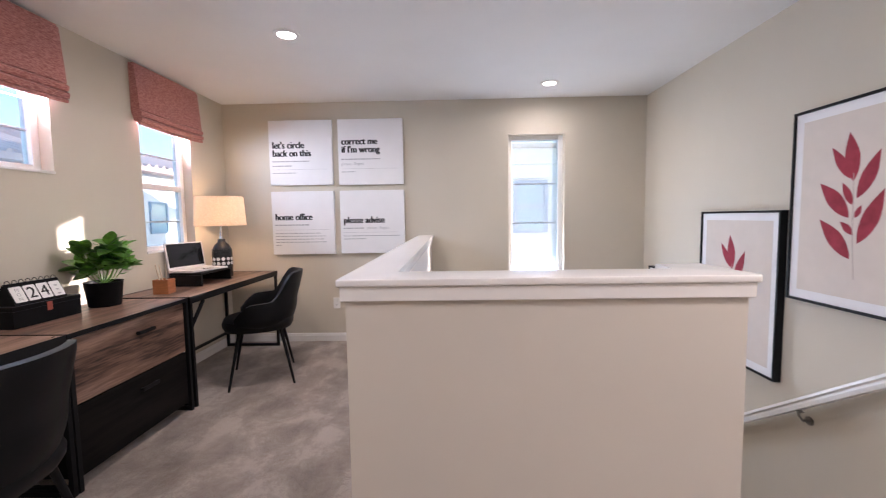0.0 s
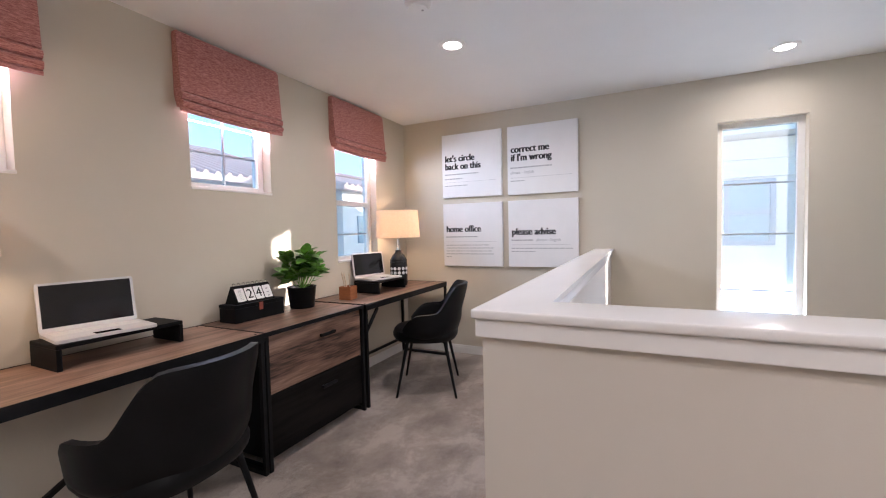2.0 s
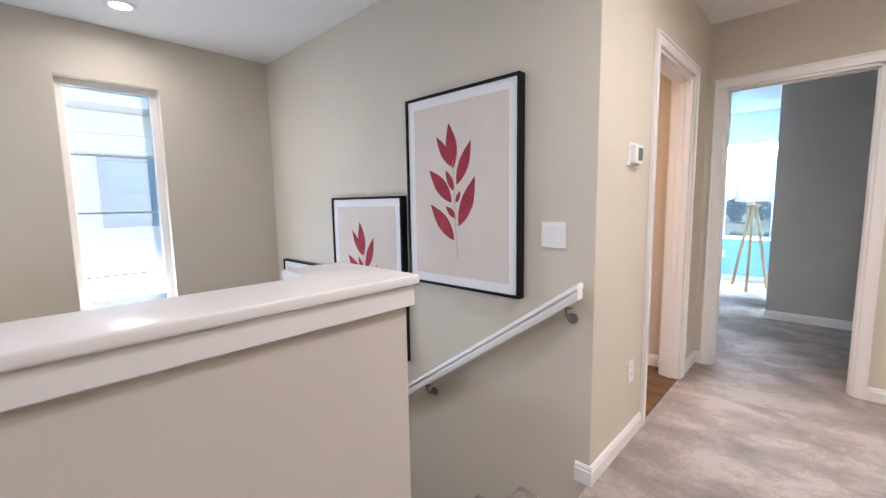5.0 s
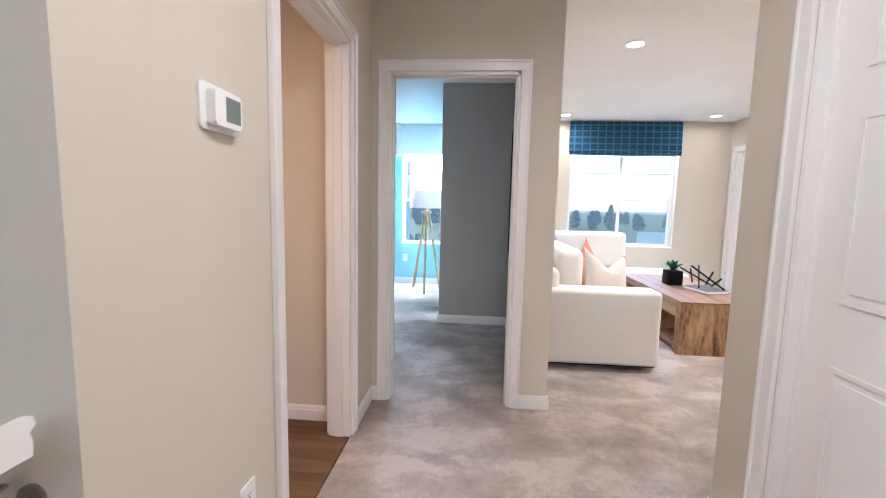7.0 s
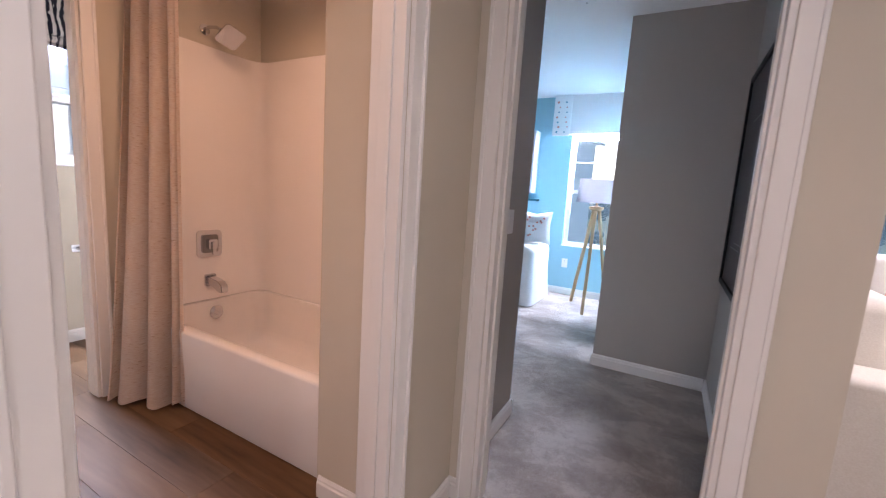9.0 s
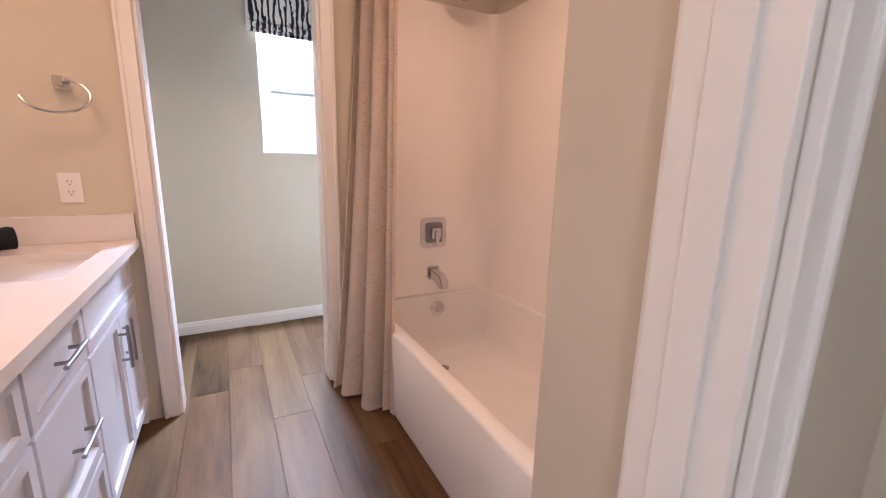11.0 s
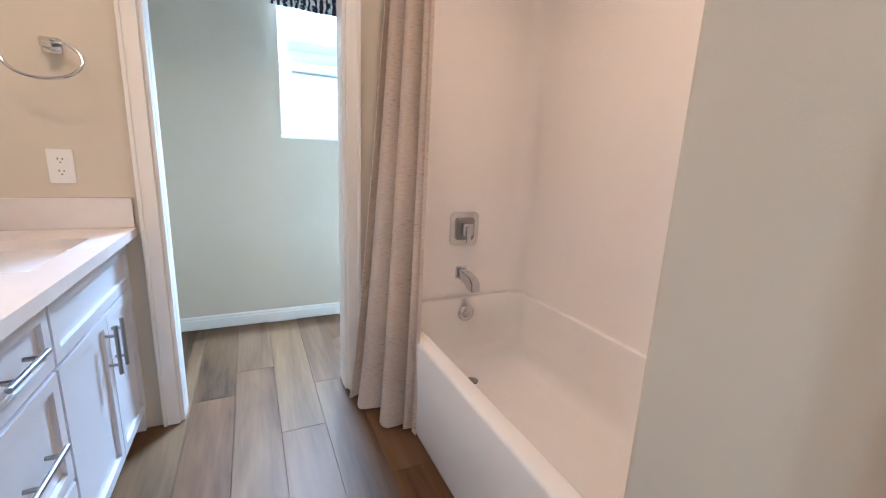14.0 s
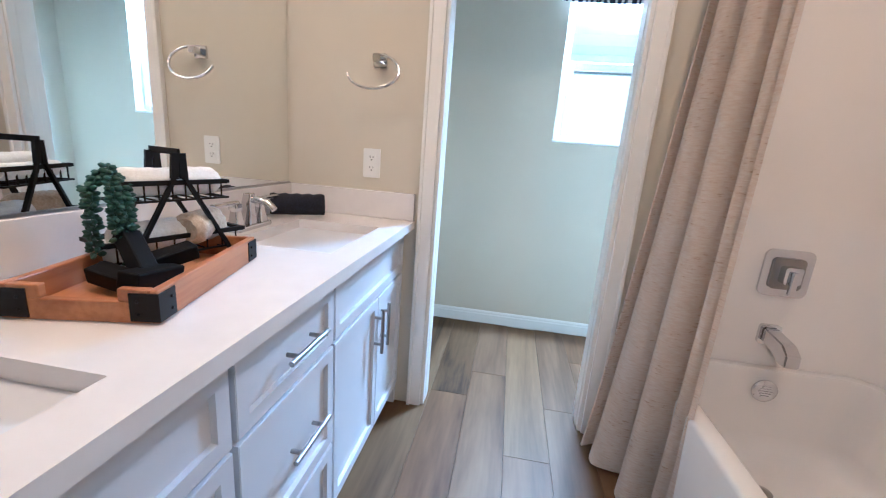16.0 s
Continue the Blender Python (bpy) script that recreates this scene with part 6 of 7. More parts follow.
def potted_plant(name, label, x, y, z, r, h, leaves, size, spread, seed, leaf_mat, pot_mat, up=0.0):
    root = thing(name, label, "plant", (x, y, z))
    bm = bmnew()
    lathe(bm, [(r * 0.80, 0.0005), (r * 0.84, 0.006), (r, h), (r * 1.02, h), (r * 1.02, h - 0.004), (r * 0.92, h - 0.006), (r * 0.90, h - 0.02)], 32)
    part("pot", bm, pot_mat, root)
    bm = bmnew()
    lathe(bm, [(r * 0.90, h - 0.022), (r * 0.90, h - 0.016)], 24)
    part("soil", bm, "soil", root)
    rng = random.Random(seed)
    bm = bmnew()
    stems = []
    for s in range(max(1, leaves // 9)):
        a, e = rng.uniform(0, 6.28), rng.uniform(0.15, 0.85)
        top_p = Vector((math.cos(a) * spread * e, math.sin(a) * spread * e, h + size * rng.uniform(1.0, 2.6)))
        stems.append(top_p)
        tube(bm, [(0, 0, h - 0.018), top_p * 0.5 + Vector((0, 0, h * 0.25)), top_p], 0.0025, 6)
    part("stems", bm, leaf_mat, root)
    bm = bmnew()
    for i in range(leaves):
        c = stems[i % len(stems)] * 1.0
        a = rng.uniform(0, 6.28)
        el = rng.uniform(-5, 70)
        base = c + Vector((0, 0, rng.uniform(-0.05, 0.012)))
        m = Matrix.Translation(base) @ pose(0, 0, 0, 0, 0, math.degrees(a)) @ pose(0, 0, 0, el, rng.uniform(-25, 25), 0)
        leaf_mesh(bm, m, size * rng.uniform(0.75, 1.25), size * rng.uniform(0.34, 0.46))
    bmesh.ops.solidify(bm, geom=bm.faces[:], thickness=0.0008)
    tagged(part("leaves", bm, leaf_mat, root), kind="stuff")
    return root


potted_plant("potted_plant", "bushy green plant in a black pot", -1.780, 3.140, DZ, 0.098, 0.150, 190, 0.088, 0.140, 5, "leaf_green", "black_paint")
M["orange_wood"] = surf("orange_brown_wood", (0.36, 0.13, 0.045), 0.2, 0.5, 20, 150, 0.1, stretch=(1, 1, 6))
pens = thing("pencil_box", "orange-brown leather pencil box holding pale pencils", "pencil box", (-1.690, 3.535, DZ), turn=8)
pens.scale = (1.2, 1.2, 1.2)
bm = bmnew()
for b in ((-0.042, 0.042, -0.042, -0.036), (-0.042, 0.042, 0.036, 0.042), (-0.042, -0.036, -0.036, 0.036), (0.036, 0.042, -0.036, 0.036)):
    box(bm, *b, 0.0005, 0.085, 0.001)
box(bm, -0.036, 0.036, -0.036, 0.036, 0.0008, 0.006)
part("box", bm, "orange_wood", pens, smooth=False)
bm = bmnew()
box(bm, -0.003, 0.003, -0.036, 0.036, 0.006, 0.07)
part("divider", bm, "orange_wood", pens, smooth=False)
M["pale_wood"] = surf("pale_pencil_wood", (0.72, 0.60, 0.46), 0.08, 0.6, 30, 150, 0.05)
for dx, dy, lx, ly in ((0.016, -0.02, -0.01, -0.03), (0.02, -0.005, 0.012, -0.03), (-0.016, 0.01, -0.02, -0.018)):
    bm = bmnew()
    rod(bm, (dx, dy, 0.008), (dx + lx, dy + ly, 0.165), 0.0042, 6)
    rod(bm, (dx + lx, dy + ly, 0.165), (dx + lx * 1.1, dy + ly * 1.1, 0.180), 0.0042, 6, 0.0005)
    part("pencil", bm, "pale_wood", pens, smooth=False)

# ---- living room ----


def cushion_block(bm, x0, x1, y0, y1, z0, z1, r=0.05, puff=0.012):
    box(bm, x0, x1, y0, y1, z0, z1, r, 4)


sofa = thing("sectional_sofa", "ivory fabric sectional sofa with loose cushions", "sofa")
for name, b, r in (("arm", (4.830, 5.060, -0.085, 0.840, 0.035, 0.620), 0.035), ("base", (5.062, 7.600, -0.060, 0.840, 0.035, 0.300), 0.02), ("base", (6.900, 7.640, -1.300, -0.062, 0.035, 0.300), 0.02),
                   ("seat_cushion", (5.064, 5.980, -0.075, 0.600, 0.302, 0.455), 0.04), ("seat_cushion", (5.984, 6.890, -0.075, 0.600, 0.302, 0.455), 0.04), ("seat_cushion", (6.894, 7.400, -1.310, 0.600, 0.302, 0.455), 0.04),
                   ("back", (4.900, 7.640, 0.660, 0.845, 0.302, 0.760), 0.05), ("back", (7.405, 7.645, -0.640, 0.655, 0.302, 0.800), 0.05),
                   ("back_cushion", (5.066, 5.960, 0.440, 0.655, 0.458, 0.900), 0.07), ("back_cushion", (5.966, 6.860, 0.440, 0.655, 0.458, 0.900), 0.07), ("back_cushion", (7.180, 7.402, -0.640, 0.430, 0.458, 0.930), 0.07)):
    bm = bmnew()
    box(bm, *b, r, 4)
    part(name, bm, "sofa", sofa)
for x, y in ((4.97, 0.06), (4.97, 0.78), (7.55, 0.78), (7.55, -1.24), (6.98, -1.24)):
    bm = bmnew()
    box(bm, x - 0.03, x + 0.03, y - 0.03, y + 0.03, 0.0005, 0.0345)
    part("foot", bm, "black_paint", sofa, smooth=False)
bm = bmnew()
tube(bm, [(4.828, -0.05, 0.045), (4.828, 0.80, 0.045)], 0.004, 6)
part("piping", bm, "black_paint", sofa)

M["pillow_ivory"] = fabric("ivory_pillow_cloth", (0.54, 0.48, 0.41), (0.66, 0.60, 0.53), 120)
M["pillow_coral"] = fabric("coral_pillow_cloth", (0.44, 0.14, 0.10), (0.60, 0.24, 0.18), 120)
M["pillow_blue"] = fabric("blue_pillow_cloth", (0.02, 0.08, 0.18), (0.06, 0.18, 0.32), 60)
M["pillow_dark"] = fabric("dark_pillow_cloth", (0.05, 0.035, 0.03), (0.14, 0.10, 0.09), 60)


def pillow(m, size, material, label, trim=None, thick=0.075, chop=0.12):
    root = thing("throw_pillow", label, "pillow", group="throw pillows")
    root.matrix_basis = m
    bm = bmnew()
    n = 14
    sides = []
    for s in (1, -1):
        grid = []
        for i in range(n + 1):
            row = []
            for j in range(n + 1):
                u, v = -1 + 2 * i / n, -1 + 2 * j / n
                t = max(0.0, (1 - abs(u) ** 2.6)) ** 0.6 * max(0.0, (1 - abs(v) ** 2.6)) ** 0.6
                pull = 1 - 0.10 * (1 - abs(v) ** 2) * abs(u) ** 3 if abs(u) > abs(v) else 1 - 0.10 * (1 - abs(u) ** 2) * abs(v) ** 3
                dent = 0.82 if (abs(u) < 0.35 and v > 0.3) else 1.0
                row.append(bm.verts.new((u * size * pull, s * thick * t * dent, v * size * pull * (1 - chop * (1 - abs(u)) * (v > 0)))))
            grid.append(row)
        for i in range(n):
            for j in range(n):
                bm.faces.new((grid[i][j], grid[i + 1][j], grid[i + 1][j + 1], grid[i][j + 1]))
        sides.append(grid)
    bmesh.ops.remove_doubles(bm, verts=bm.verts, dist=1e-4)
    part("cover", bm, material, root)
    if trim:
        bm = bmnew()
        box(bm, size * 0.86, size * 0.97, -0.012, 0.012, -size * 0.94, size * 0.94, 0.008)
        part("trim", bm, trim, root, "coral edge trim")
    return root


pillow(pose(5.22, 0.225, 0.665, -16, 10, -66), 0.225, "pillow_ivory", "ivory pillow with a coral edge leaning on the arm", "pillow_coral", 0.085, 0.72)
pillow(pose(5.48, 0.345, 0.705, -14, -16, -38), 0.215, "pillow_coral", "coral throw pillow on the sofa", None, 0.075, 0.60)
pillow(pose(5.60, 0.300, 0.620, -20, 0, -58), 0.150, "pillow_dark", "small dark patterned lumbar pillow on the sofa")
pillow(pose(6.95, 0.340, 0.680, -14, 0, -20), 0.215, "pillow_blue", "blue patterned pillow on the sofa")

M["light_oak"] = surf("pale_oak_board", (0.50, 0.36, 0.20), 0.15, 0.5, 12, 90, 0.1, stretch=(0.2, 1, 1))
table = thing("coffee_table", "chunky reclaimed wood coffee table with open sides", "coffee table")
CX0, CX1_, CY0_, CY1_, CH = 5.270, 6.780, -1.120, -0.430, 0.462
k = 5
for i in range(k):
    y0 = CY0_ + (CY1_ - CY0_) * i / k
    y1 = CY0_ + (CY1_ - CY0_) * (i + 1) / k
    for x0, x1 in ((CX0, CX0 + 0.09), (CX1_ - 0.09, CX1_)):
        bm = bmnew()
        box(bm, x0, x1, y0 + 0.0006, y1 - 0.0006, 0.0005, CH - 0.0122, 0.002)
        part("stave", bm, "table_wood", table, smooth=False)
    bm = bmnew()
    box(bm, CX0 - 0.002, CX1_ + 0.002, y0 + 0.0006, y1 - 0.0006, CH - 0.0120, CH, 0.002)
    part("top_board", bm, "table_top", table, smooth=False)
bm = bmnew()
box(bm, CX0 + 0.0905, CX1_ - 0.0905, CY0_, CY1_, CH - 0.070, CH - 0.0122, 0.002)
part("top_core", bm, "table_top", table, smooth=False)
bm = bmnew()
box(bm, CX0 + 0.0905, CX1_ - 0.0905, CY0_ + 0.02, CY1_ - 0.02, 0.02, 0.07, 0.002)
part("lower_shelf", bm, "table_top", table, smooth=False)
bm = bmnew()
box(bm, 5.85, 6.20, CY0_ + 0.03, CY1_ - 0.03, 0.0705, CH - 0.0705, 0.002)
part("inner_box", bm, "table_wood", table, smooth=False)
bm = bmnew()
box(bm, CX0 + 0.092, 5.848, CY1_ - 0.075, CY1_ - 0.055, 0.285, CH - 0.0705, 0.002)
part("drawer_front", bm, "light_oak", table, "pale wooden drawer front", smooth=False)
M["agave"] = surf("agave_leaf", (0.05, 0.16, 0.10), 0.25, 0.45, 30, 90, 0.1)
agave = thing("agave_plant", "spiky green succulent in a black pot", "plant", (6.130, -0.740, CH))
bm = bmnew()
box(bm, -0.075, 0.075, -0.075, 0.075, 0.0005, 0.150, 0.012)
part("pot", bm, "black_paint", agave)
for i in range(16):
    bm = bmnew()
    a, el = i * 2.399, 25 + 55 * (i / 16)
    leaf_mesh(bm, Matrix.Translation((0, 0, 0.145)) @ pose(0, 0, 0, 0, 0, math.degrees(a)) @ pose(0, 0, 0, el, 0, 0), 0.115 + 0.03 * (1 - i / 16), 0.022, 0.12)
    bmesh.ops.solidify(bm, geom=bm.faces[:], thickness=0.004)
    part("leaf", bm, "agave", agave)
M["book_dark"] = surf("slate_book_cover", (0.085, 0.09, 0.105), 0.05, 0.6, 20, 100, 0.05)
book = thing("coffee_table_book", "large slate grey book lying on the coffee table", "book", (5.80, -0.90, CH), turn=14)
bm = bmnew()
box(bm, -0.150, 0.150, -0.110, 0.110, 0.0045, 0.0295)
part("pages", bm, "card", book, smooth=False)
for z in (0.0005, 0.030):
    bm = bmnew()
    box(bm, -0.154, 0.154, -0.113, 0.114, z, z + 0.0038, 0.001)
    part("cover", bm, "book_dark", book, smooth=False)
art = thing("metal_sculpture", "black angular metal rod sculpture lying on the book", "sculpture", (5.82, -0.885, CH + 0.0345), turn=14)
art.scale = (1.2, 1.2, 1.35)
J = [((-0.17, -0.04, 0.010), (0.06, 0.07, 0.150)), ((-0.06, 0.09, 0.012), (0.15, -0.08, 0.140)), ((-0.14, 0.05, 0.13), (0.05, -0.07, 0.010)), ((0.02, -0.09, 0.012), (0.19, 0.06, 0.12)), ((0.03, 0.10, 0.13), (0.17, -0.05, 0.010)), ((-0.19, 0.02, 0.09), (-0.02, -0.06, 0.012))]
for a, b in J:
    bm = bmnew()
    bar(bm, a, b, 0.010, 0.010)
    part("rod", bm, "black", art, smooth=False)


def pattern_mat():
    m, n, l, b = nodes_of("navy_woven_pattern")
    tc = n.new("ShaderNodeTexCoord")
    sep, comb = n.new("ShaderNodeSeparateXYZ"), n.new("ShaderNodeCombineXYZ")
    l.new(tc.outputs["Object"], sep.inputs[0])
    l.new(sep.outputs[1], comb.inputs[0])
    l.new(sep.outputs[2], comb.inputs[1])
    fields = []
    for w, h, mortar, off in ((0.105, 0.085, 0.010, 0.0), (0.105, 0.0215, 0.0035, 0.0)):
        br = n.new("ShaderNodeTexBrick")
        br.inputs["Scale"].default_value, br.inputs["Mortar Size"].default_value = 1.0, mortar
        br.inputs["Brick Width"].default_value, br.inputs["Row Height"].default_value = w, h
        br.offset = off
        l.new(comb.outputs[0], br.inputs["Vector"])
        fields.append(br.outputs["Fac"])
    mx = n.new("ShaderNodeMath")
    mx.operation = "MULTIPLY_ADD"
    mx.inputs[1].default_value = 0.55
    l.new(fields[1], mx.inputs[0])
    l.new(fields[0], mx.inputs[2])
    nz = noise_node(n, l, 40, 4)
    ad = n.new("ShaderNodeMath")
    ad.operation = "MULTIPLY_ADD"
    ad.inputs[1].default_value = 0.35
    l.new(nz.outputs[0], ad.inputs[0])
    l.new(mx.outputs[0], ad.inputs[2])
    r = ramp(n, l, ad.outputs[0], [(0.15, (0.003, 0.030, 0.080)), (0.45, (0.006, 0.056, 0.125)), (0.95, (0.045, 0.160, 0.26))])
    l.new(r.outputs[0], b.inputs["Base Color"])
    b.inputs["Roughness"].default_value = 0.9
    return m


M["navy_pattern"] = pattern_mat()
roman_shade("roman_shade", "navy patterned roman shade over the living room window", "y", 7.70, -1, -1.43, 0.06, 1.972, 2.415, "navy_pattern", folds=1)


def panel_door(name, label, m, w=0.68, h=2.01, t=0.035):
    """White six-panel door, hinged on its own z axis, leaf along +x."""
    root = tagged(new(name), label, kind="structure")
    root.matrix_basis = m
    bm = bmnew()
    box(bm, 0, w, -t / 2, t / 2, 0.01, h, 0.002)
    part("leaf", bm, "trim", root, smooth=False)
    for x0, x1 in ((0.10, w / 2 - 0.04), (w / 2 + 0.04, w - 0.10)):
        for z0, z1 in ((0.22, 0.80), (0.98, 1.50), (1.62, h - 0.12)):
            for s in (-1, 1):
                bm = bmnew()
                y0, y1 = sorted((s * t / 2, s * (t / 2 + 0.004)))
                for b in ((x0, x1, z0, z0 + 0.016), (x0, x1, z1 - 0.016, z1), (x0, x0 + 0.016, z0 + 0.016, z1 - 0.016), (x1 - 0.016, x1, z0 + 0.016, z1 - 0.016)):
                    box(bm, b[0], b[1], y0, y1, b[2], b[3], 0.0015)
                box(bm, x0 + 0.034, x1 - 0.034, y0, y1, z0 + 0.034, z1 - 0.034, 0.0015)
                part("panel", bm, "trim", root, smooth=False)
    for z in (0.22, 1.02, 1.82):
        bm = bmnew()
        rod(bm, (-0.004, t / 2 + 0.004, z - 0.045), (-0.004, t / 2 + 0.004, z + 0.045), 0.006, 10)
        part("hinge", bm, "nickel", root, smooth=False)
    bm = bmnew()
    for s in (-1, 1):
        rod(bm, (w - 0.06, s * t / 2, 0.93), (w - 0.06, s * (t / 2 + 0.045), 0.93), 0.010, 12)
        rod(bm, (w - 0.055, s * (t / 2 + 0.045), 0.93), (w - 0.16, s * (t / 2 + 0.045), 0.93), 0.009, 12)
    part("door_handle", bm, "nickel", root, smooth=False)
    return root


panel_door("door_4", "white six-panel door standing ajar", pose(7.535, -2.165, 0, 0, 0, 180 + 16), 0.655)
panel_door("door_5", "white six-panel door, closed", pose(3.038, 0.285, 0, 0, 0, 180), 0.776)
outlet("light_switch", pose(6.45, -2.0998, 0.80, 90, 0, 180), False, "white rocker light switch", 1)

# ---- bedroom ----
M["chalk"] = surf("dark_navy_chalkboard", (0.010, 0.012, 0.018), 0.4, 0.35, 4, 60, 0.05)
board = thing("chalkboard", "dark chalkboard in a black frame on the wall", "chalkboard", (5.375, 0.9725, 1.362))
bm = bmnew()
w, h = 0.395, 0.588
for b in ((-w, -w + 0.03, -h, h), (w - 0.03, w, -h, h), (-w + 0.03, w - 0.03, -h, -h + 0.03), (-w + 0.03, w - 0.03, h - 0.03, h)):
    box(bm, b[0], b[1], 0.0, 0.034, b[2], b[3], 0.002)
part("frame", bm, "black", board, smooth=False)
bm = bmnew()
box(bm, -w + 0.03, w - 0.03, 0.002, 0.022, -h + 0.03, h - 0.03)
part("surface", bm, "chalk", board, smooth=False)
for z0, x0, x1 in ((-0.33, -0.25, 0.10), (-0.36, -0.10, 0.25), (0.30, -0.20, 0.12)):
    bm = bmnew()
    box(bm, x0, x1, 0.0222, 0.0228, z0, z0 + 0.005)
    part("chalk_line", bm, "grey_ink", board, smooth=False)

M["light_wood"] = plank_mat("honey_oak", [(0.40, (0.30, 0.17, 0.075)), (0.65, (0.46, 0.29, 0.14)), (0.95, (0.58, 0.40, 0.22))], 0.4, "Z", 8.0, 0.6)
M["grey_shade"] = fabric("grey_lampshade", (0.36, 0.34, 0.35), (0.46, 0.44, 0.45), 120)
M["white_shade"] = fabric("white_lampshade", (0.70, 0.68, 0.67), (0.80, 0.79, 0.78), 120)
tri = thing("tripod_floor_lamp", "wooden tripod floor lamp with a pale grey drum shade", "floor lamp")
TC = Vector((7.47, 2.02, 1.13))
for fx, fy in ((7.234, 2.01), (7.74, 2.236), (7.66, 1.83)):
    bm = bmnew()
    bar(bm, (fx, fy, 0.0), TC + (Vector((fx, fy, 1.13)) - TC).normalized() * 0.035, 0.032, 0.022)
    part("leg", bm, "light_wood", tri, smooth=False)
bm = bmnew()
lathe(bm, [(0.050, -0.03), (0.075, -0.01), (0.078, 0.012), (0.03, 0.018), (0.012, 0.03), (0.012, 0.10)], 24, tuple(TC))
part("hub", bm, "light_wood", tri)
bm = bmnew()
N2 = 40
lo = [bm.verts.new((TC.x + 0.215 * math.cos(2 * math.pi * i / N2), TC.y + 0.215 * math.sin(2 * math.pi * i / N2), 1.185)) for i in range(N2)]
hi = [bm.verts.new((TC.x + 0.195 * math.cos(2 * math.pi * i / N2), TC.y + 0.195 * math.sin(2 * math.pi * i / N2), 1.430)) for i in range(N2)]
for i in range(N2):
    j = (i + 1) % N2
    bm.faces.new((lo[i], lo[j], hi[j], hi[i]))
bmesh.ops.solidify(bm, geom=bm.faces[:], thickness=0.002)
part("shade", bm, "grey_shade", tri, "pale grey drum shade")
bm = bmnew()
for a in range(3):
    rod(bm, TC + Vector((0, 0, 0.10)), TC + Vector((0.2 * math.cos(a * 2.094), 0.2 * math.sin(a * 2.094), 0.12)), 0.003, 6)
part("spider", bm, "steel", tri)

valance = thing("window_valance", "white box valance with dotted coral side panels", "valance")
bm = bmnew()
box(bm, 7.965, 8.059, 1.660, 2.690, 1.985, 2.436, 0.006)
part("box", bm, "white_shade", valance)
M["dot_coral"] = surf("coral_dot", (0.62, 0.27, 0.22), 0.2, 0.9, 20, 90, 0.0)
M["dot_teal"] = surf("teal_dot", (0.08, 0.26, 0.32), 0.2, 0.9, 20, 90, 0.0)
for y0, y1 in ((1.640, 1.850), (2.500, 2.710)):
    bm = bmnew()
    box(bm, 7.950, 7.9645, y0, y1, 1.960, 2.437, 0.004)
    panel = part("side_panel", bm, "white_shade", valance)
    rng = random.Random(int(y0 * 100))
    for r in range(7):
        for c in range(2):
            bm = bmnew()
            bmesh.ops.create_circle(bm, cap_ends=True, segments=10, radius=rng.uniform(0.007, 0.015), matrix=pose(7.9494, y0 + 0.05 + c * 0.10 + rng.uniform(-0.02, 0.02), 2.005 + r * 0.058, 0, -90, 0))
            part("dot", bm, rng.choice(("dot_coral", "dot_coral", "dot_teal")), panel, smooth=False)

M["slipcover"] = fabric("white_slipcover", (0.70, 0.69, 0.68), (0.80, 0.79, 0.79), 90)
armchair = thing("slipcovered_chair", "white skirted slipcover chair with a dotted pillow", "chair", (7.45, 2.95, 0))
bm = bmnew()
ro = [rounded_rect(-0.36, 0.36, -0.42, 0.42, 0.06), rounded_rect(-0.34, 0.34, -0.40, 0.40, 0.06), rounded_rect(-0.33, 0.33, -0.38, 0.38, 0.08), rounded_rect(-0.30, 0.30, -0.35, 0.35, 0.10)]
loft_loops(bm, [(ro[0], 0.012), (ro[1], 0.40), (ro[1], 0.60), (ro[2], 0.655), (ro[3], 0.68)], True)
for v in bm.verts:
    if v.co.z < 0.2:
        a = math.atan2(v.co.y, v.co.x)
        v.co.x *= 1 + 0.02 * math.sin(a * 26)
        v.co.y *= 1 + 0.02 * math.sin(a * 26)
part("skirt", bm, "slipcover", armchair)
bm = bmnew()
box(bm, 0.10, 0.34, -0.38, 0.38, 0.66, 0.98, 0.08, 4)
part("back", bm, "slipcover", armchair)
dotted = pillow(pose(7.42, 2.66, 0.865, -8, 0, -78), 0.190, "white_shade", "white pillow with small coral dots")
for i in range(12):
    bm = bmnew()
    rng = random.Random(i)
    bmesh.ops.create_circle(bm, cap_ends=True, segments=10, radius=0.012, matrix=pose(rng.uniform(-0.11, 0.11), -0.077, rng.uniform(-0.13, 0.11), 90, 0, 0))
    part("dot", bm, "dot_coral", dotted, smooth=False)
cab = thing("wall_cabinet", "white wall cabinet on the blue wall", "cabinet", (8.0595, 3.30, 1.25))
bm = bmnew()
box(bm, -0.16, 0, -0.42, 0.42, 0.0, 0.77, 0.003)
part("body", bm, "cabinet", cab, smooth=False)
for s in (-1, 1):
    bm = bmnew()
    y0, y1 = sorted((s * 0.005, s * 0.415))
    box(bm, -0.178, -0.1605, y0, y1, 0.005, 0.765, 0.003)
    door = part("door", bm, "cabinet", cab, smooth=False)
    bm = bmnew()
    bmesh.ops.create_uvsphere(bm, u_segments=10, v_segments=6, radius=0.012, matrix=Matrix.Translation((-0.190, s * 0.03 if s > 0 else -0.385, 0.10)))
    part("knob", bm, "nickel", door)
M["teal"] = surf("teal_paint", (0.03, 0.22, 0.30), 0.1, 0.5, 10, 90, 0.05)
shelf = thing("wall_shelf", "small teal wall shelf", "shelf", (8.0595, 2.98, 1.125))
bm = bmnew()
box(bm, -0.16, 0, -0.16, 0.30, 0.03, 0.055, 0.003)
part("board", bm, "teal", shelf, smooth=False)
bm = bmnew()
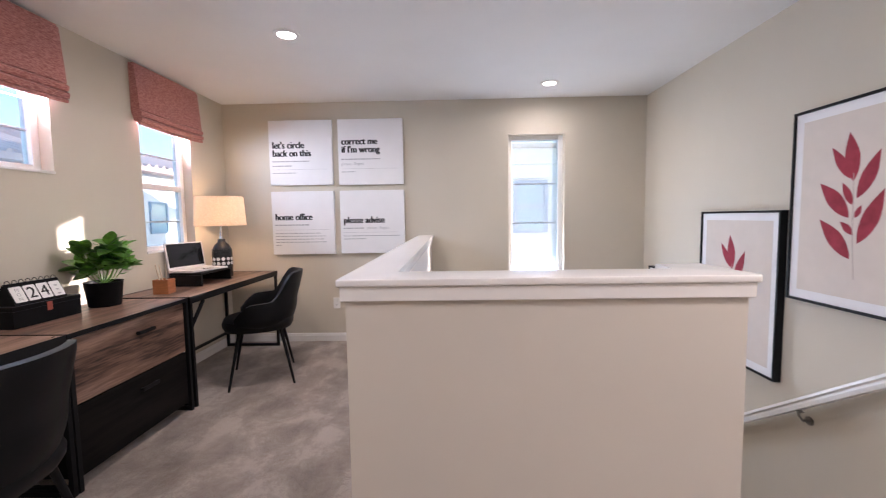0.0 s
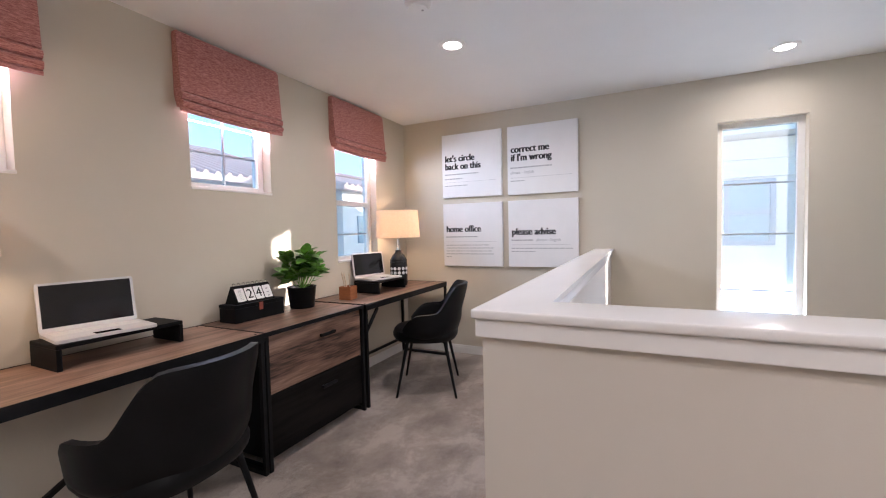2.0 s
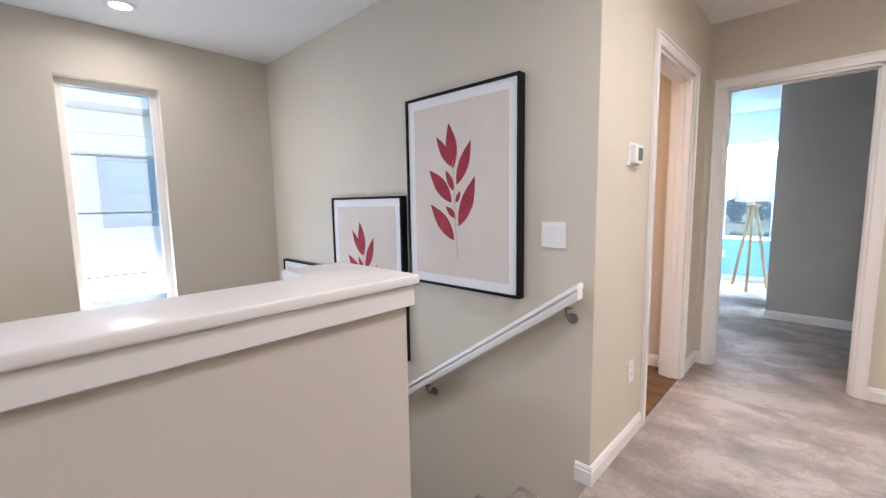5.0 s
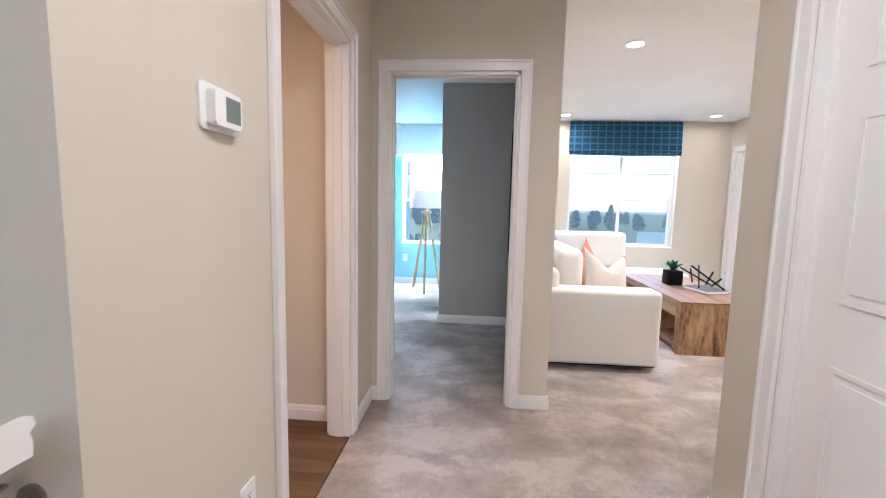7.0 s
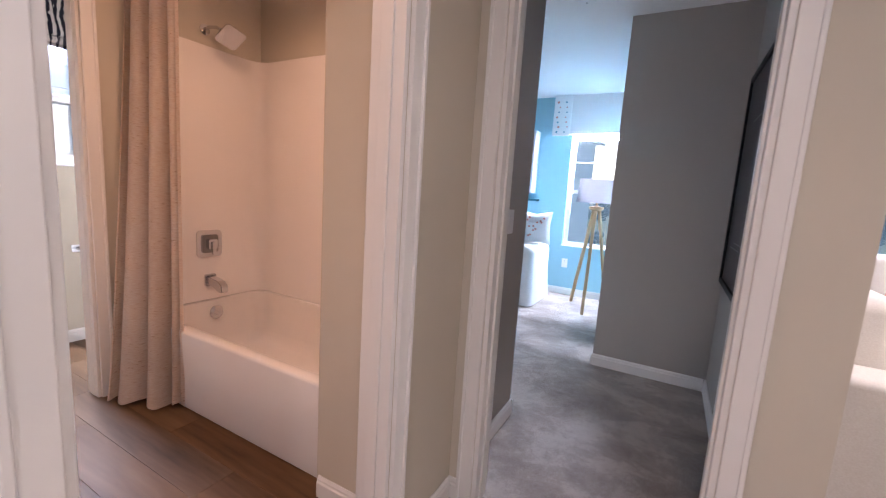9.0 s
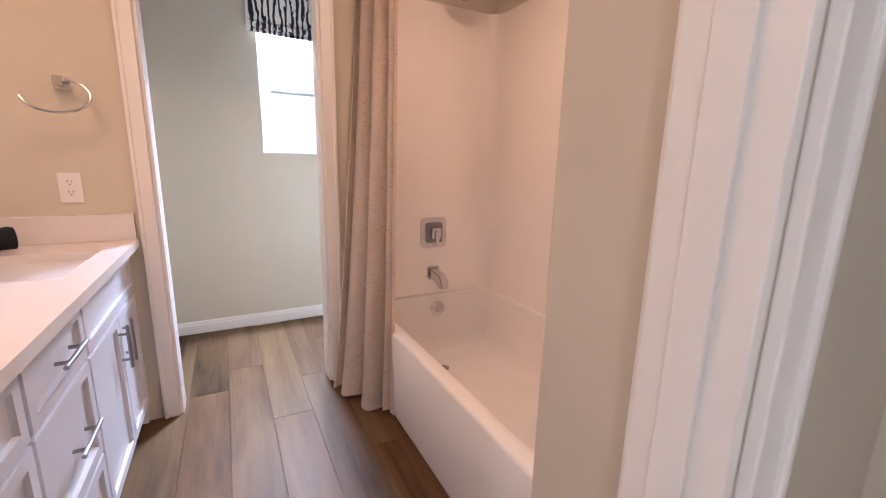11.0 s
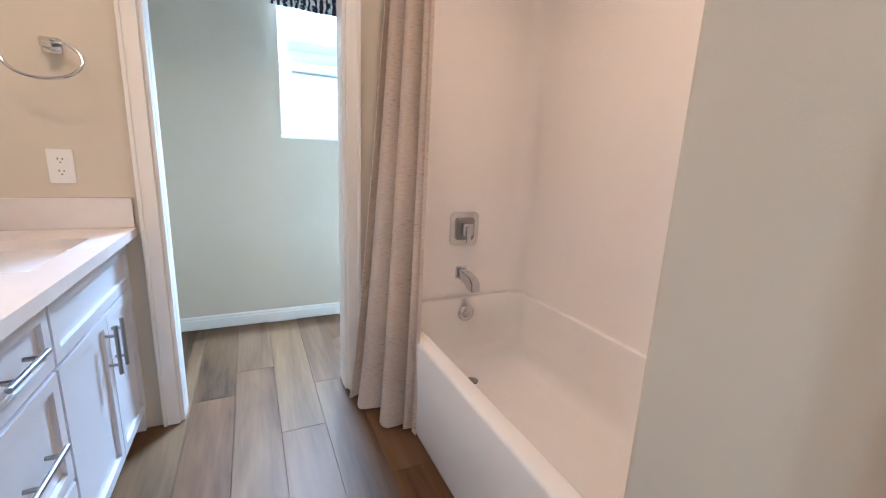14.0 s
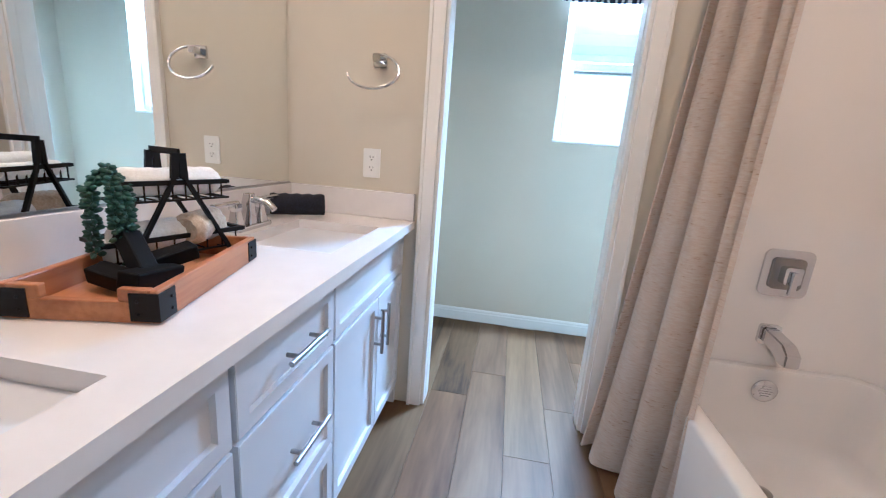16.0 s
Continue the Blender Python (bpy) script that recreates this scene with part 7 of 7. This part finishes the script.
prism(bm, [(0, -0.06), (-0.10, 0.03), (0, 0.03)], -0.01, 0.01, "y")
part("bracket", bm, "teal", shelf, smooth=False)

# ---- outside ----
M["stucco"] = surf("white_stucco", (0.84, 0.79, 0.70), 0.03, 0.9, 0.8, 90, 0.3, dist=0.004)
M["blue_frame"] = surf("blue_grey_frame", (0.20, 0.29, 0.36), 0.05, 0.5, 4, 60, 0.05)
M["dark_glass"] = surf("reflecting_house_glass", (0.22, 0.40, 0.46), 0.05, 0.08, 2, 10, 0.0)
# red tile lightened: the glare of sun on the slopes is in the colour
M["roof_tile"] = surf("sunlit_terracotta_tile", (0.62, 0.42, 0.34), 0.2, 0.85, 6, 60, 0.3, dist=0.01)
M["grass"] = surf("field_grass", (0.10, 0.14, 0.05), 0.3, 0.95, 0.15, 8, 0.5, dist=0.05)
M["asphalt"] = surf("asphalt", (0.05, 0.05, 0.052), 0.2, 0.9, 0.4, 60, 0.3, dist=0.01)


def house(name, label, x0, x1, y0, y1, eave, ridge, ridge_axis, windows, tiles=False):
    """windows: (face, a0, a1, z0, z1) with face '-y' or '+x'."""
    root = thing(name, label, "house")
    bm = bmnew()
    box(bm, x0, x1, y0, y1, -3.12, eave)
    part("wall", bm, "stucco", root, smooth=False)
    o = 0.45
    bm = bmnew()
    X0, X1, Y0, Y1 = x0 - o, x1 + o, y0 - o, y1 + o
    if ridge_axis == "x":
        ym = (Y0 + Y1) / 2
        prism(bm, [(Y0, eave + 0.02), (Y1, eave + 0.02), (Y1, eave + 0.16), (ym, ridge), (Y0, eave + 0.16)], X0, X1, "x")
    else:
        xm = (X0 + X1) / 2
        prism(bm, [(X0, eave + 0.02), (X1, eave + 0.02), (X1, eave + 0.16), (xm, ridge), (X0, eave + 0.16)], Y0, Y1, "y")
    part("roof", bm, "roof_tile" if tiles else "stucco", root, smooth=False)
    if tiles:
        xm = (X0 + X1) / 2
        n = int((Y1 - Y0) / 0.30)
        for i in range(n):
            yy = Y0 + (i + 0.5) * (Y1 - Y0) / n
            bm = bmnew()
            tube(bm, [(X1, yy, eave + 0.17), (xm, yy, ridge + 0.01)], 0.075, 8)
            part("roof_tile", bm, "roof_tile", root)
    for face, a0, a1, z0, z1 in windows:
        def put(bm, u0, u1, d0, d1, w0, w1):
            if face == "-y":
                box(bm, u0, u1, y0 - d1, y0 - d0, w0, w1, 0.004)
            else:
                box(bm, x1 + d0, x1 + d1, u0, u1, w0, w1, 0.004)
        f = 0.07
        bm = bmnew()
        put(bm, a0, a0 + f, 0.0, 0.05, z0, z1)
        put(bm, a1 - f, a1, 0.0, 0.05, z0, z1)
        put(bm, a0 + f, a1 - f, 0.0, 0.05, z0, z0 + f)
        put(bm, a0 + f, a1 - f, 0.0, 0.05, z1 - f, z1)
        zm = (z0 + z1) / 2
        put(bm, a0 + f, a1 - f, 0.0, 0.045, zm - 0.03, zm + 0.03)
        win = part("window", bm, "blue_frame", root, "blue-grey sash window", smooth=False)
        for w0, w1 in ((z0 + f, zm - 0.03), (zm + 0.03, z1 - f)):
            bm = bmnew()
            put(bm, a0 + f, a1 - f, 0.004, 0.016, w0, w1)
            part("pane", bm, "dark_glass", win, smooth=False)
    if not tiles:
        for zb in (2.02, 2.30):
            bm = bmnew()
            box(bm, x0, x1, y0 - 0.06, y0, zb, zb + 0.10, 0.004)
            part("string_course", bm, "stucco", root, smooth=False)
    return root


house("neighbour_house", "white stucco neighbouring house with blue-grey windows", -3.6, 6.4, 9.0, 17.0, 2.62, 4.6, "x",
      (("-y", 1.60, 2.28, 0.94, 1.985), ("-y", -1.4, -0.4, 0.94, 1.985)))
house("tiled_house", "white house with a terracotta tile roof", -18.0, -9.2, 3.0, 10.6, 2.60, 4.4, "y", (("+x", 5.2, 6.2, 0.8, 1.9),), True)
house("tiled_house", "white house with a terracotta tile roof beyond the yard", -18.0, -9.0, 12.4, 22.0, 2.75, 4.3, "y", (("+x", 13.2, 14.0, 0.9, 1.9), ("+x", 16.0, 17.0, 0.9, 1.9)), True)

# added out of view: keeps the low sun off the living room wall
house("neighbour_house", "unseen white stucco house added to block the low sun", 20.0, 28.0, 5.6, 15.0, 4.3, 6.3, "y", (), False)

bm = bmnew()
box(bm, 22, 420, -260, 260, -3.119, -3.095)
structure("ground_field", bm, "grass", "green field beyond the road")
bm = bmnew()
box(bm, 30, 37, -260, 260, -3.094, -3.075)
structure("road", bm, "asphalt", "dark asphalt road along the field")

# pale blue-green: haze over the far trees is mixed into the leaf colour
M["foliage"] = surf("hazed_foliage", (0.12, 0.17, 0.15), 0.3, 0.8, 1.5, 9, 0.8, dist=0.1)
M["bark"] = surf("tree_bark", (0.12, 0.085, 0.06), 0.3, 0.9, 6, 30, 0.6, dist=0.02)


def tree(x, y, h, seed, slim=1.0):
    root = thing("tree", "distant green tree standing in the field", "tree", (x, y, -3.1), "trees beyond the field")
    rng = random.Random(seed)
    bm = bmnew()
    tube(bm, [(0, 0, 0), (0.05, 0.02, h * 0.3), (0.0, 0.06, h * 0.7)], [0.16, 0.12, 0.04], 8)
    for i in range(5):
        a = i * 1.26 + rng.random()
        z = h * rng.uniform(0.3, 0.6)
        tube(bm, [(0, 0, z), (math.cos(a) * h * 0.16 * slim, math.sin(a) * h * 0.16 * slim, z + h * 0.14)], [0.06, 0.02], 6)
    part("trunk", bm, "bark", root)
    bm = bmnew()
    for i in range(210):
        u, a = rng.random(), rng.uniform(0, 6.28)
        z = h * (0.07 + 0.91 * u)
        r = h * 0.27 * slim * math.sin(math.pi * (0.22 + 0.76 * u)) ** 0.7 * rng.uniform(0.35, 1.05)
        s = h * rng.uniform(0.032, 0.066)
        mm = Matrix.Translation((r * math.cos(a), r * math.sin(a), z)) @ pose(0, 0, 0, rng.uniform(0, 360), rng.uniform(0, 360), 0) @ Matrix.Diagonal((s, s * 1.2, s * 0.55, 1))
        bmesh.ops.create_icosphere(bm, subdivisions=1, radius=1.0, matrix=mm)
    tagged(part("crown", bm, "foliage", root, smooth=False), kind="stuff")
    return root


kinds = [tree(92, -20, 4.0, 1), tree(88, -26, 5.2, 2, 0.55), tree(98, -42, 3.6, 3, 1.4)]
tree_rng = random.Random(8)
for i in range(64):
    x, y = tree_rng.uniform(84, 130), -80 + i * 2.1 + tree_rng.uniform(-1, 1)
    t0 = kinds[tree_rng.choice((0, 0, 1, 2, 2))]
    copy_thing(t0, pose(x, y, -3.1, 0, 0, tree_rng.uniform(0, 360)) @ Matrix.Scale(tree_rng.uniform(0.75, 1.1), 4))

sign = thing("roadside_sign", "plain white roadside sign board on two posts", "sign", (40.0, -14.6, -3.07))
bm = bmnew()
box(bm, -0.05, 0.05, -1.3, 1.3, 1.0, 2.3, 0.02)
part("board", bm, "stucco", sign, smooth=False)
for s in (-1, 1):
    bm = bmnew()
    rod(bm, (0, s * 1.0, 0), (0, s * 1.0, 1.0), 0.06)
    part("post", bm, "bark", sign)
# leaf clumps stand in for dark, car-like shapes along the road
for hy in (-22.0, -17.0, -9.0, -4.0, 3.0, 9.0):
    hedge = thing("low_hedge", "low dark leafy mass in place of car-like shapes by the road", "hedge", (44.0, hy, -3.095), "hedges by the road")
    bm = bmnew()
    rng = random.Random(int(hy * 10))
    for i in range(60):
        s = rng.uniform(0.22, 0.42)
        bmesh.ops.create_icosphere(bm, subdivisions=1, radius=1.0, matrix=Matrix.Translation((rng.uniform(-0.5, 0.5), rng.uniform(-2, 2), rng.uniform(0.3, 1.2))) @ Matrix.Diagonal((s, s, s * 0.8, 1)))
    tagged(part("foliage", bm, "foliage", hedge, smooth=False), kind="stuff")

# ---- floor planks of the bathroom, board by board ----
plank_rng = random.Random(11)
plank_floor = bpy.data.objects["floor_bath_base"]
PW = 0.178


def plank(x0, x1, y0, y1):
    me = bpy.data.meshes.new("plank")
    g = 0.0005
    a, b, c, d = x0 + g, x1 - g, y0 + g, y1 - g
    e = 0.0009
    zt, zb = 0.0, -0.0115
    vs = [(a, c, zb), (b, c, zb), (b, d, zb), (a, d, zb), (a, c, zt - e), (b, c, zt - e), (b, d, zt - e), (a, d, zt - e),
          (a + e, c + e, zt), (b - e, c + e, zt), (b - e, d - e, zt), (a + e, d - e, zt)]
    mx, my = (a + b) / 2, (c + d) / 2
    fs = [(3, 2, 1, 0), (8, 9, 10, 11)]
    for i in range(4):
        j = (i + 1) % 4
        fs += [(i, j, 4 + j, 4 + i), (4 + i, 4 + j, 8 + j, 8 + i)]
    me.from_pydata([(x - mx, y - my, z) for x, y, z in vs], [], fs)
    me.materials.append(M["plank"])
    ob = new("plank", me)
    ob.location = (mx, my, 0)
    ob.parent = plank_floor


JOINTS = {4: 3.99, 5: 4.215, 6: 3.63, 7: 3.98, 8: 3.25}      # where a row's boards meet
x = BX
col = 0
while x < 4.79:
    x1 = min(2.353 + PW * (col + 1), 4.795)
    y = (JOINTS[col] if col in JOINTS else 3.4 + plank_rng.uniform(0, 1.0)) - 2.44
    while y < FY:
        y1 = y + 1.22
        c, d = max(y, 1.960), min(y1, FY - 0.001)
        if d - c > 0.03 and not (x > 3.95 and d < 3.9):
            plank(x, x1, c, d)
        y = y1
    x, col = x1, col + 1
